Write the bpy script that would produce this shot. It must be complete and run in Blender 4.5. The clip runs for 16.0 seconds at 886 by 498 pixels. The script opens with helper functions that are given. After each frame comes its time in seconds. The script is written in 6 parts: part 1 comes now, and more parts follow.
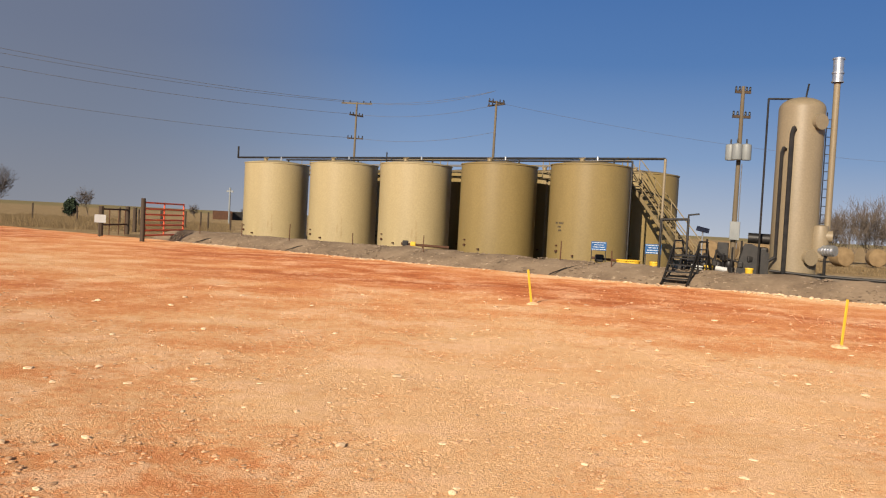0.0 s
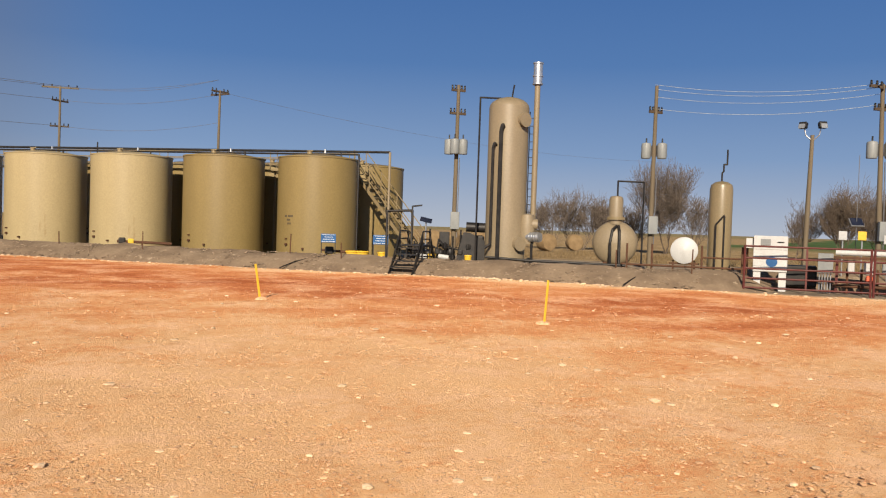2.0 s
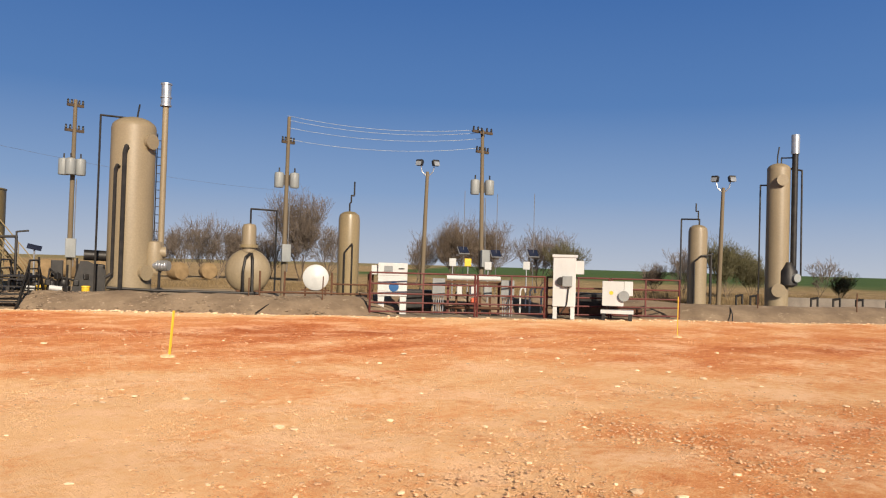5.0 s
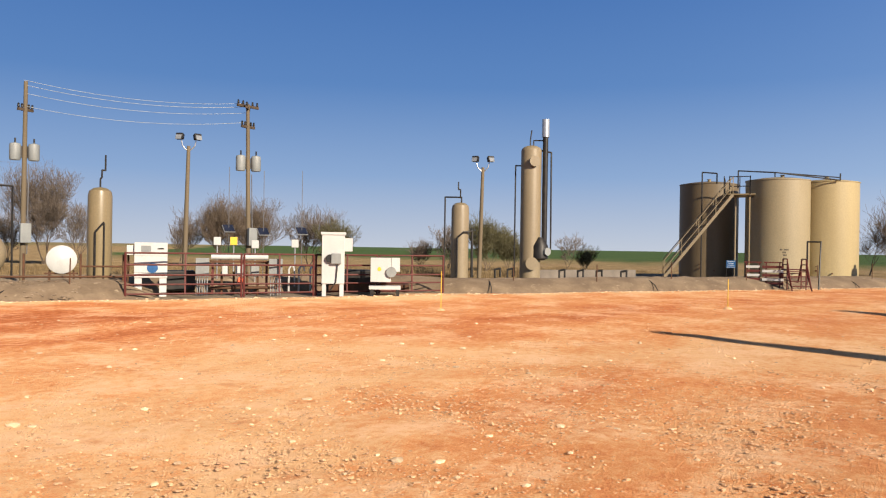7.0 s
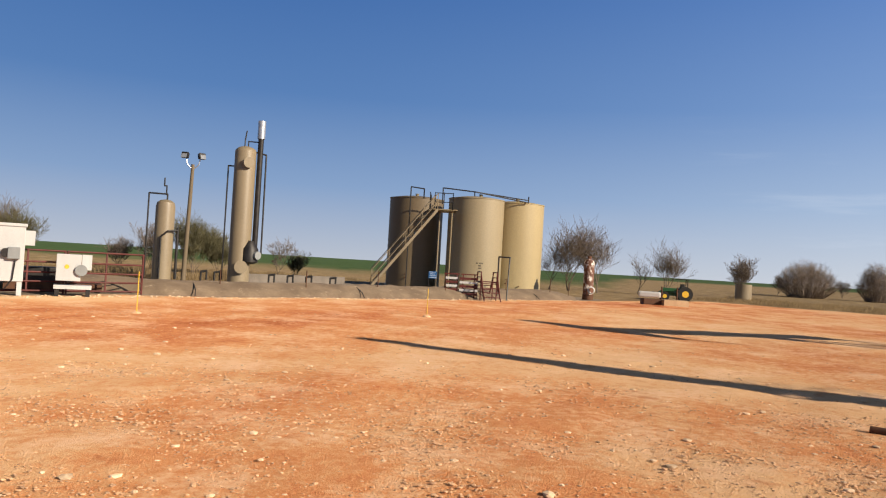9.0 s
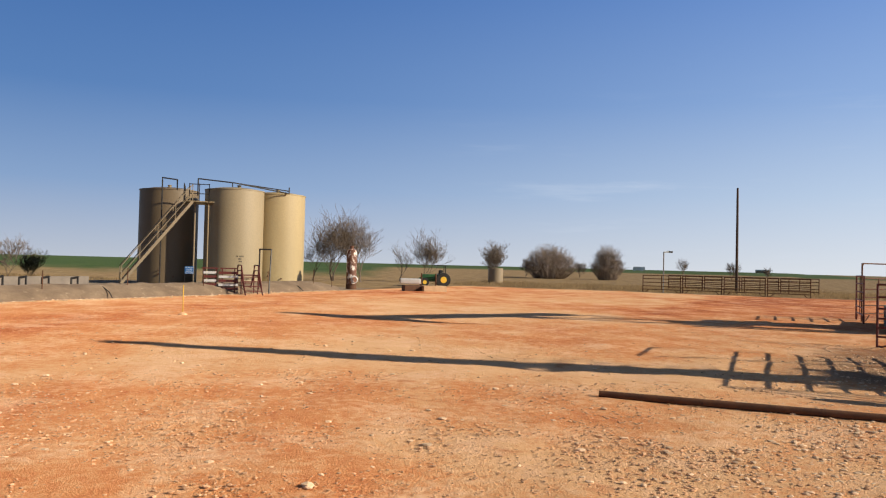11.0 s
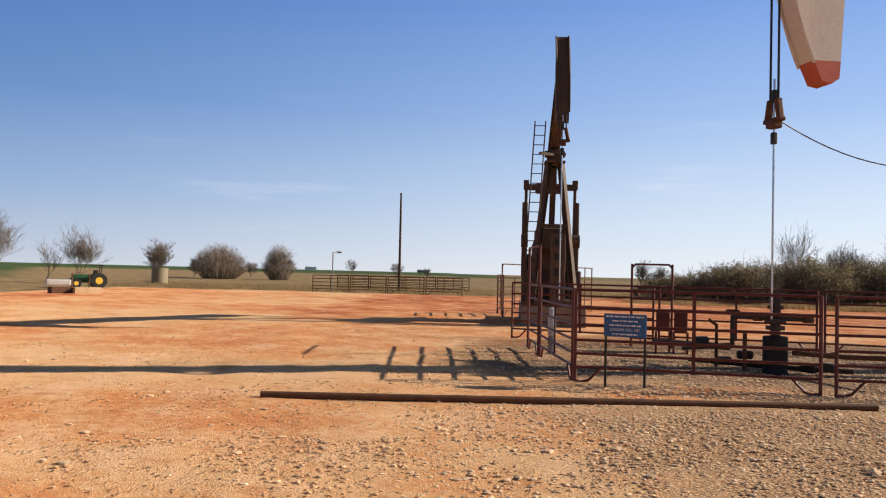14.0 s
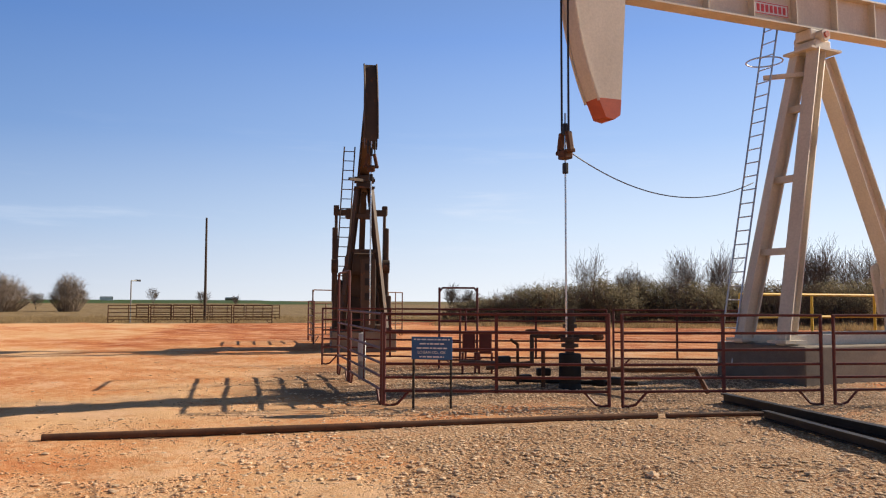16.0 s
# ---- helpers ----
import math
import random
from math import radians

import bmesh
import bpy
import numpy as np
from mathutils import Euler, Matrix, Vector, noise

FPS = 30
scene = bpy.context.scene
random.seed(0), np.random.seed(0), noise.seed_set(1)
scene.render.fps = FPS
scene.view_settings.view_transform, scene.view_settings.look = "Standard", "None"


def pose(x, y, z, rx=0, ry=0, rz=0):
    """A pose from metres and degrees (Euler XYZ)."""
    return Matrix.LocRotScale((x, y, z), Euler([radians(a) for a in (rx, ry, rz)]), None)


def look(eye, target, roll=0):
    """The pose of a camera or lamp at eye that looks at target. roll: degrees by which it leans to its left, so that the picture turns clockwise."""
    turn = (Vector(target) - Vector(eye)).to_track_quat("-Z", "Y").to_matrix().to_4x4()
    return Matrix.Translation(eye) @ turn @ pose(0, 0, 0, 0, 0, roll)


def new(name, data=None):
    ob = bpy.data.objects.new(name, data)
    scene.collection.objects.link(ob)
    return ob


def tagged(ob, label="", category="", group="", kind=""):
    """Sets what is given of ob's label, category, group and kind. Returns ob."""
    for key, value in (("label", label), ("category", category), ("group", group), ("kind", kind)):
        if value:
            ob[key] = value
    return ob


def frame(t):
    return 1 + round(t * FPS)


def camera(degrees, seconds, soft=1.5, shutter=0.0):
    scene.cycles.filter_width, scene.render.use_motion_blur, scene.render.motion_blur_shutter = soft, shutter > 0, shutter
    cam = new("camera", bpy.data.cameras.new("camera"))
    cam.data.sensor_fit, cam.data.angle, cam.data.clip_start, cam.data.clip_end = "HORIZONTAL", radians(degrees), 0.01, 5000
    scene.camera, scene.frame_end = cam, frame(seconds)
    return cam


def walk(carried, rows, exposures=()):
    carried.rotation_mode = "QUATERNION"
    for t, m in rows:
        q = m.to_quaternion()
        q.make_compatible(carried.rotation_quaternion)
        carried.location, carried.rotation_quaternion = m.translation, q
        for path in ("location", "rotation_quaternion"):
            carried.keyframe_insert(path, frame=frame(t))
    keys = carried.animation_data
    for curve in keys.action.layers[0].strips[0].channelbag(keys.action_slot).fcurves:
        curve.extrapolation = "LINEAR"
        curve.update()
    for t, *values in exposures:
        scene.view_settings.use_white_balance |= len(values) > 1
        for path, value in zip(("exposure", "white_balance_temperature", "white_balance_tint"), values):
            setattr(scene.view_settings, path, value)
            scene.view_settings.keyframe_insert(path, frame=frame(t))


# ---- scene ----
# camera: a hand-held phone swung slowly to the right at eye height
EYE, ARM = 1.72, 0.30
cam = camera(58.72, 16.0, soft=1.15)
TURNS = [  # seconds, yaw, pitch, roll
    (0.0, -0.00, -1.98, -3.00),
    (0.5, -5.45, -1.79, -3.45),
    (1.0, -10.15, -2.25, -2.46),
    (1.5, -15.06, -1.98, -2.10),
    (2.0, -19.33, -1.67, -1.92),
    (2.5, -23.84, -1.60, -1.66),
    (3.0, -28.76, -1.45, -1.31),
    (3.5, -33.09, 0.73, -1.42),
    (6.0, -52.38, 0.71, -1.75),
    (6.5, -56.12, 1.08, -1.50),
    (7.0, -61.84, -0.07, -0.88),
    (7.5, -67.02, -0.06, -0.93),
    (8.0, -72.09, -0.34, -2.41),
    (8.5, -75.79, 0.44, -2.82),
    (9.0, -82.50, 1.12, -3.37),
    (9.5, -88.17, 0.90, -3.07),
    (10.0, -91.86, 0.98, -2.36),
    (12.5, -111.53, 0.93, -1.41),
    (13.0, -115.05, 0.92, -1.61),
    (13.5, -118.79, 1.30, -1.53),
    (14.0, -123.04, 1.73, -1.43),
    (14.5, -127.49, 1.96, -1.08),
    (15.0, -130.59, 2.80, 0.32),
    (15.5, -134.18, 3.92, -0.10),
    (16.0, -136.59, 3.77, -0.25),
]
walk(cam, [(t, pose(-ARM * math.sin(radians(w)), ARM * math.cos(radians(w)), EYE, 90 + p, r, w)) for t, w, p, r in TURNS],
     exposures=[(0.0, 0.74), (2.0, 0.70), (3.5, 0.72), (6.0, 0.90), (7.0, 0.98), (8.5, 0.86), (10.0, 0.82), (12.5, 0.96), (14.0, 0.98), (16.0, 1.05)])

# ---- world and sun ----
SUN_EL, SUN_AZ = 25.6, 205.5
world = bpy.data.worlds.new("World")
scene.world = world
world.use_nodes = True
wn, wl = world.node_tree.nodes, world.node_tree.links
wn.clear()
w_out, w_bg, w_sky = wn.new("ShaderNodeOutputWorld"), wn.new("ShaderNodeBackground"), wn.new("ShaderNodeTexSky")
w_sky.sky_type, w_sky.sun_disc = "NISHITA", False
w_sky.sun_elevation, w_sky.sun_rotation = radians(SUN_EL), radians(SUN_AZ)
w_sky.air_density, w_sky.dust_density, w_sky.ozone_density = 1.0, 0.8, 3.0
w_bg.inputs["Strength"].default_value = 0.9
w_dir = wn.new("ShaderNodeTexCoord").outputs["Generated"]
w_sep = wn.new("ShaderNodeSeparateXYZ")
wl.new(w_dir, w_sep.inputs[0])


def sky_ramp(stops):
    r = wn.new("ShaderNodeValToRGB")
    while len(r.color_ramp.elements) < len(stops):
        r.color_ramp.elements.new(0.5)
    for e, (p, c) in zip(r.color_ramp.elements, stops):
        e.position, e.color = p, (*c, 1)
    wl.new(w_sep.outputs["Z"], r.inputs[0])
    return r.outputs[0]


def sky_range(src, lo, hi):
    r = wn.new("ShaderNodeMapRange")
    r.interpolation_type = "SMOOTHSTEP"
    r.inputs["From Min"].default_value, r.inputs["From Max"].default_value = lo, hi
    wl.new(src, r.inputs[0])
    return r.outputs[0]


def sky_mix(fac, a, b, mode="MIX"):
    m = wn.new("ShaderNodeMix")
    m.data_type, m.blend_type = "RGBA", mode
    for key, v in ((0, fac), (6, a), (7, b)):
        if isinstance(v, float):
            m.inputs[key].default_value = v
        elif isinstance(v, tuple):
            m.inputs[key].default_value = (*v, 1)
        else:
            wl.new(v, m.inputs[key])
    return m.outputs[2]


# haze near the horizon, paler towards the sun
away = sky_ramp([(0.0, (0.30, 0.33, 0.385)), (0.09, (0.148, 0.225, 0.362)), (0.2, (0.062, 0.136, 0.297)), (0.32, (0.038, 0.10, 0.258)), (0.6, (0.026, 0.042, 0.09))])
toward = sky_ramp([(0.0, (0.54, 0.56, 0.575)), (0.09, (0.42, 0.49, 0.575)), (0.2, (0.25, 0.355, 0.55)), (0.32, (0.145, 0.248, 0.495)), (0.6, (0.055, 0.085, 0.16))])
w_dot = wn.new("ShaderNodeVectorMath")
w_dot.operation = "DOT_PRODUCT"
w_dot.inputs[1].default_value = (math.sin(radians(SUN_AZ)), math.cos(radians(SUN_AZ)), 0)
wl.new(w_dir, w_dot.inputs[0])
sunward = sky_range(w_dot.outputs["Value"], -0.78, 1.05)
haze = sky_mix(sunward, away, toward)
# smoke drifting low in the sky away from the sun
w_smoke = wn.new("ShaderNodeVectorMath")
w_smoke.operation = "DOT_PRODUCT"
w_smoke.inputs[1].default_value = (math.sin(radians(-38)), math.cos(radians(-38)), 0.12)
wl.new(w_dir, w_smoke.inputs[0])
w_sm2 = wn.new("ShaderNodeMath")
w_sm2.operation = "MULTIPLY"
w_sm2.inputs[1].default_value = 0.75
wl.new(sky_range(w_smoke.outputs["Value"], 0.80, 1.0), w_sm2.inputs[0])
haze = sky_mix(w_sm2.outputs[0], haze, (0.115, 0.117, 0.135))
# thin high cloud
w_map = wn.new("ShaderNodeMapping")
w_map.inputs["Scale"].default_value = (1.6, 1.6, 17)
wl.new(w_dir, w_map.inputs[0])
w_cl = wn.new("ShaderNodeTexNoise")
w_cl.inputs["Scale"].default_value, w_cl.inputs["Detail"].default_value, w_cl.inputs["Roughness"].default_value = 2.2, 6, 0.6
wl.new(w_map.outputs[0], w_cl.inputs["Vector"])
w_low = wn.new("ShaderNodeMath")
w_low.operation = "MULTIPLY"
wl.new(sky_range(w_cl.outputs["Fac"], 0.55, 0.78), w_low.inputs[0])
wl.new(sky_range(w_sep.outputs["Z"], 0.24, 0.1), w_low.inputs[1])
w_low2 = wn.new("ShaderNodeMath")
w_low2.operation = "MULTIPLY"
w_low2.inputs[1].default_value = 0.5
w_low3 = wn.new("ShaderNodeMath")
w_low3.operation = "MULTIPLY"
wl.new(w_low.outputs[0], w_low3.inputs[0])
wl.new(sky_range(w_dot.outputs["Value"], -0.5, 0.3), w_low3.inputs[1])
wl.new(w_low3.outputs[0], w_low2.inputs[0])
haze = sky_mix(w_low2.outputs[0], haze, (0.42, 0.46, 0.53))
w_nish = sky_mix(1.0, w_sky.outputs[0], (0.036, 0.029, 0.021), "MULTIPLY")
wl.new(sky_mix(sky_range(w_sep.outputs["Z"], 0.4, 0.75), haze, w_nish), w_bg.inputs[0])
wl.new(w_bg.outputs[0], w_out.inputs[0])
sun = new("sun", bpy.data.lights.new("sun", "SUN"))
sun.data.energy, sun.data.angle, sun.data.color = 4.15, radians(0.55), (1.0, 0.86, 0.68)
sd = Vector((math.sin(radians(SUN_AZ)) * math.cos(radians(SUN_EL)), math.cos(radians(SUN_AZ)) * math.cos(radians(SUN_EL)), math.sin(radians(SUN_EL))))
sun.matrix_world = look(sd * 200, (0, 0, 0))


# ---- materials ----
def mat_new(name):
    m = bpy.data.materials.new(name)
    m.use_nodes = True
    return m, m.node_tree.nodes, m.node_tree.links, m.node_tree.nodes["Principled BSDF"]


def ramp(n, stops):
    r = n.new("ShaderNodeValToRGB")
    while len(r.color_ramp.elements) < len(stops):
        r.color_ramp.elements.new(0.5)
    for e, (p, c) in zip(r.color_ramp.elements, stops):
        e.position, e.color = p, (*c, 1) if len(c) == 3 else c
    return r


def noise_tex(n, l, vec, scale, detail=5, rough=0.55):
    t = n.new("ShaderNodeTexNoise")
    t.inputs["Scale"].default_value, t.inputs["Detail"].default_value, t.inputs["Roughness"].default_value = scale, detail, rough
    l.new(vec, t.inputs["Vector"])
    return t.outputs["Fac"]


def mix_col(n, l, fac, a, b, mode="MIX"):
    m = n.new("ShaderNodeMix")
    m.data_type, m.blend_type = "RGBA", mode
    for key, v in ((0, fac), (6, a), (7, b)):
        if isinstance(v, (int, float)):
            m.inputs[key].default_value = v
        elif isinstance(v, tuple):
            m.inputs[key].default_value = (*v, 1)
        else:
            l.new(v, m.inputs[key])
    return m.outputs[2]


def surface(name, a, b, rough=0.6, metal=0.0, scale=3.0, fine=40.0, bump=0.1, stain=None, stain_at=0.62, streak=1.0, spec=0.4):
    """Two tones mixed at a large and a fine scale, with stains of a third tone; streak < 1 draws the stains out along z."""
    m, n, l, p = mat_new(name)
    tc = n.new("ShaderNodeTexCoord").outputs["Object"]
    mp = n.new("ShaderNodeMapping")
    mp.inputs["Scale"].default_value = (1, 1, streak)
    l.new(tc, mp.inputs["Vector"])
    big, small = noise_tex(n, l, mp.outputs[0], scale), noise_tex(n, l, tc, fine, 3)
    r1 = ramp(n, [(0.35, a), (0.68, b)])
    l.new(big, r1.inputs[0])
    r2 = ramp(n, [(0.3, (0.8, 0.8, 0.8)), (0.7, (1.08, 1.08, 1.08))])
    l.new(small, r2.inputs[0])
    col = mix_col(n, l, 0.6, r1.outputs[0], r2.outputs[0], "MULTIPLY")
    if stain:
        st = noise_tex(n, l, mp.outputs[0], scale * 2.7, 7, 0.65)
        r3 = ramp(n, [(stain_at, (0, 0, 0)), (stain_at + 0.09, (1, 1, 1))])
        l.new(st, r3.inputs[0])
        col = mix_col(n, l, r3.outputs[0], col, stain)
    l.new(col, p.inputs["Base Color"])
    rr = n.new("ShaderNodeMapRange")
    rr.inputs["To Min"].default_value, rr.inputs["To Max"].default_value = max(0.05, rough - 0.12), min(1, rough + 0.12)
    l.new(big, rr.inputs[0])
    l.new(rr.outputs[0], p.inputs["Roughness"])
    p.inputs["Metallic"].default_value = metal
    p.inputs["Specular IOR Level"].default_value = spec
    if bump:
        bp = n.new("ShaderNodeBump")
        bp.inputs["Strength"].default_value, bp.inputs["Distance"].default_value = bump, 0.02
        l.new(small, bp.inputs["Height"])
        l.new(bp.outputs[0], p.inputs["Normal"])
    return m


M = {}
M["tank_cream"] = surface("cream tank paint", (0.325, 0.256, 0.133), (0.385, 0.308, 0.164), 0.5, 0, 0.7, 14, 0.03, (0.25, 0.17, 0.08), 0.64, 0.18)
M["tank_pale"] = surface("pale beige tank paint", (0.26, 0.212, 0.128), (0.305, 0.25, 0.155), 0.5, 0, 0.7, 14, 0.03, (0.23, 0.165, 0.085), 0.67, 0.2)
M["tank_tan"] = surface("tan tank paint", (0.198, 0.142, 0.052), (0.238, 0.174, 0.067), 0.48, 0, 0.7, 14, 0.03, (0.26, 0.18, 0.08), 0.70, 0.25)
M["tank_brown"] = surface("brown tank paint", (0.125, 0.092, 0.052), (0.155, 0.115, 0.068), 0.5, 0, 0.7, 14, 0.03, (0.09, 0.06, 0.03), 0.70, 0.25)
M["vessel"] = surface("beige vessel paint", (0.21, 0.165, 0.104), (0.25, 0.198, 0.125), 0.5, 0, 1.2, 18, 0.03, (0.30, 0.21, 0.12), 0.72, 0.3)
M["vessel_dark"] = surface("olive vessel paint", (0.20, 0.155, 0.085), (0.25, 0.19, 0.105), 0.4, 0, 1.2, 18, 0.03, (0.22, 0.15, 0.08), 0.72, 0.3)
M["jack_cream"] = surface("cream machine paint", (0.56, 0.505, 0.415), (0.64, 0.58, 0.485), 0.5, 0, 1.5, 20, 0.05, (0.30, 0.20, 0.12), 0.68, 0.5)
M["jack_dark"] = surface("weathered brown machine paint", (0.05, 0.032, 0.022), (0.085, 0.054, 0.036), 0.7, 0.0, 2.0, 25, 0.1, (0.20, 0.08, 0.03), 0.6, 0.6)
M["pipe_black"] = surface("black pipe", (0.012, 0.011, 0.011), (0.03, 0.026, 0.023), 0.5, 0.2, 4, 40, 0.1, (0.07, 0.035, 0.02), 0.66)
M["pipe_rust"] = surface("rusty steel", (0.075, 0.034, 0.018), (0.125, 0.056, 0.028), 0.8, 0.1, 5, 50, 0.2, (0.05, 0.025, 0.015), 0.6)
M["fence_red"] = surface("dark red panel paint", (0.075, 0.014, 0.011), (0.115, 0.021, 0.016), 0.55, 0, 5, 50, 0.1, (0.10, 0.045, 0.025), 0.62)
M["gate_red"] = surface("orange-red gate paint", (0.62, 0.09, 0.04), (0.72, 0.13, 0.06), 0.5, 0, 4, 40, 0.05, (0.45, 0.12, 0.05), 0.7)
M["orange"] = surface("faded red paint", (0.42, 0.07, 0.03), (0.50, 0.10, 0.045), 0.55, 0, 4, 40, 0.05, (0.3, 0.08, 0.04), 0.68)
M["steel"] = surface("galvanised steel", (0.45, 0.46, 0.47), (0.58, 0.58, 0.58), 0.38, 0.8, 6, 60, 0.05)
M["rod"] = surface("polished rod", (0.5, 0.5, 0.5), (0.62, 0.62, 0.62), 0.25, 0.9, 6, 60, 0.0)
M["white"] = surface("white enclosure paint", (0.45, 0.45, 0.44), (0.52, 0.52, 0.505), 0.45, 0, 2, 30, 0.03, (0.55, 0.50, 0.44), 0.74, 0.4)
M["grey_box"] = surface("grey enclosure paint", (0.19, 0.20, 0.20), (0.26, 0.27, 0.265), 0.5, 0, 2, 30, 0.03, (0.3, 0.27, 0.23), 0.7, 0.4)
M["yellow"] = surface("yellow plastic", (0.66, 0.40, 0.025), (0.74, 0.48, 0.05), 0.5, 0, 3, 30, 0.03, (0.55, 0.36, 0.06), 0.72)
M["blue"] = surface("blue sign enamel", (0.012, 0.075, 0.21), (0.016, 0.10, 0.27), 0.4, 0, 3, 30, 0.02)
M["ink_white"] = surface("white sign paint", (0.6, 0.62, 0.65), (0.68, 0.7, 0.72), 0.5, 0, 3, 30, 0)
M["ink_dark"] = surface("dark stencil paint", (0.05, 0.04, 0.03), (0.08, 0.06, 0.04), 0.6, 0, 3, 30, 0)
M["ink_red"] = surface("red plate paint", (0.5, 0.05, 0.06), (0.58, 0.07, 0.07), 0.5, 0, 3, 30, 0)
M["wood_pole"] = surface("weathered pole wood", (0.125, 0.096, 0.06), (0.175, 0.136, 0.088), 0.85, 0, 2.5, 30, 0.3, (0.12, 0.085, 0.05), 0.62, 0.08)
M["wood_dark"] = surface("dark weathered wood", (0.045, 0.03, 0.02), (0.08, 0.055, 0.035), 0.85, 0, 3, 30, 0.3, (0.14, 0.10, 0.06), 0.66, 0.1)
M["wood_new"] = surface("bare sawn timber", (0.42, 0.27, 0.15), (0.52, 0.36, 0.21), 0.8, 0, 3, 30, 0.2, (0.30, 0.19, 0.10), 0.66, 0.2)
M["concrete"] = surface("concrete", (0.14, 0.118, 0.098), (0.20, 0.17, 0.14), 0.85, 0, 1.5, 30, 0.25, (0.22, 0.18, 0.14), 0.63)
M["berm"] = surface("grey-brown berm soil", (0.15, 0.105, 0.068), (0.24, 0.175, 0.115), 0.95, 0, 1.1, 9, 0.9, (0.33, 0.255, 0.175), 0.60)
M["bark"] = surface("bare branch bark", (0.085, 0.062, 0.045), (0.14, 0.105, 0.075), 0.9, 0, 3, 20, 0.3)
M["twig"] = surface("thin grey-brown twigs", (0.10, 0.078, 0.062), (0.15, 0.118, 0.094), 0.9, 0, 3, 20, 0.0)
M["thicket"] = surface("pale grey-brown thicket stems", (0.17, 0.128, 0.098), (0.24, 0.185, 0.142), 0.9, 0, 3, 20, 0.0)
M["bud"] = surface("budding spring twigs", (0.125, 0.115, 0.06), (0.19, 0.17, 0.09), 0.9, 0, 3, 20, 0.0)
M["leaf_dark"] = surface("cedar foliage", (0.025, 0.04, 0.02), (0.05, 0.07, 0.035), 0.9, 0, 3, 20, 0.0)
M["scrub"] = surface("dusty scrub foliage", (0.20, 0.17, 0.108), (0.27, 0.23, 0.15), 0.9, 0, 1, 12, 0.0)
M["straw"] = surface("dry grass blades", (0.30, 0.21, 0.105), (0.42, 0.305, 0.16), 0.9, 0, 1, 12, 0.0)
M["hay"] = surface("weathered round bale", (0.19, 0.125, 0.06), (0.27, 0.185, 0.095), 0.95, 0, 2, 25, 0.6, (0.28, 0.18, 0.09), 0.62)
M["rust_white"] = surface("flaking white over rust", (0.10, 0.04, 0.022), (0.16, 0.062, 0.034), 0.7, 0, 1.5, 20, 0.1, (0.66, 0.61, 0.55), 0.52, 0.6)
M["tractor_green"] = surface("green tractor paint", (0.012, 0.06, 0.02), (0.022, 0.095, 0.03), 0.45, 0, 3, 20, 0.02, (0.10, 0.09, 0.05), 0.68)
M["rubber"] = surface("black rubber", (0.012, 0.012, 0.012), (0.025, 0.025, 0.024), 0.8, 0, 3, 30, 0.1)
M["cable"] = surface("grey cable", (0.10, 0.10, 0.11), (0.15, 0.15, 0.16), 0.5, 0, 3, 30, 0.0)
M["wire_bright"] = surface("bright aluminium wire", (0.32, 0.34, 0.36), (0.4, 0.42, 0.44), 0.5, 0.3, 3, 30, 0.0)
M["clod"] = surface("dirt-coated stone", (0.50, 0.285, 0.15), (0.66, 0.42, 0.25), 0.95, 0, 30, 90, 0.0, (0.42, 0.19, 0.08), 0.6)
M["stone"] = surface("pale crushed stone", (0.64, 0.43, 0.265), (0.80, 0.60, 0.40), 0.9, 0, 30, 90, 0.0, (0.40, 0.22, 0.12), 0.64)
M["rubble"] = surface("earthy rubble", (0.17, 0.12, 0.08), (0.30, 0.225, 0.155), 0.95, 0, 20, 60, 0.0, (0.45, 0.36, 0.27), 0.6)
M["roof_metal"] = surface("far barn metal", (0.6, 0.6, 0.6), (0.7, 0.7, 0.7), 0.5, 0.2, 1, 10, 0.0)
M["solar"] = surface("dark solar cells", (0.015, 0.02, 0.04), (0.03, 0.035, 0.06), 0.2, 0.2, 3, 30, 0.0)
M["glass_lamp"] = surface("floodlight lens", (0.25, 0.27, 0.3), (0.33, 0.35, 0.38), 0.15, 0.3, 3, 30, 0.0)


def islands(m, lo, hi):
    """Lets each loose piece of a mesh differ in tone."""
    n, l = m.node_tree.nodes, m.node_tree.links
    p = n["Principled BSDF"]
    src = p.inputs["Base Color"].links[0].from_socket
    g = n.new("ShaderNodeNewGeometry")
    r = ramp(n, [(0, (lo, lo, lo)), (1, (hi, hi, hi))])
    l.new(g.outputs["Random Per Island"], r.inputs[0])
    l.new(mix_col(n, l, 1.0, src, r.outputs[0], "MULTIPLY"), p.inputs["Base Color"])


def sheer(m, share):
    """Thin leaves and blades let part of the light through."""
    n, l = m.node_tree.nodes, m.node_tree.links
    p, out = n["Principled BSDF"], n["Material Output"]
    tr, mx = n.new("ShaderNodeBsdfTranslucent"), n.new("ShaderNodeMixShader")
    l.new(p.inputs["Base Color"].links[0].from_socket, tr.inputs["Color"])
    mx.inputs[0].default_value = share
    l.new(p.outputs[0], mx.inputs[1])
    l.new(tr.outputs[0], mx.inputs[2])
    l.new(mx.outputs[0], out.inputs["Surface"])


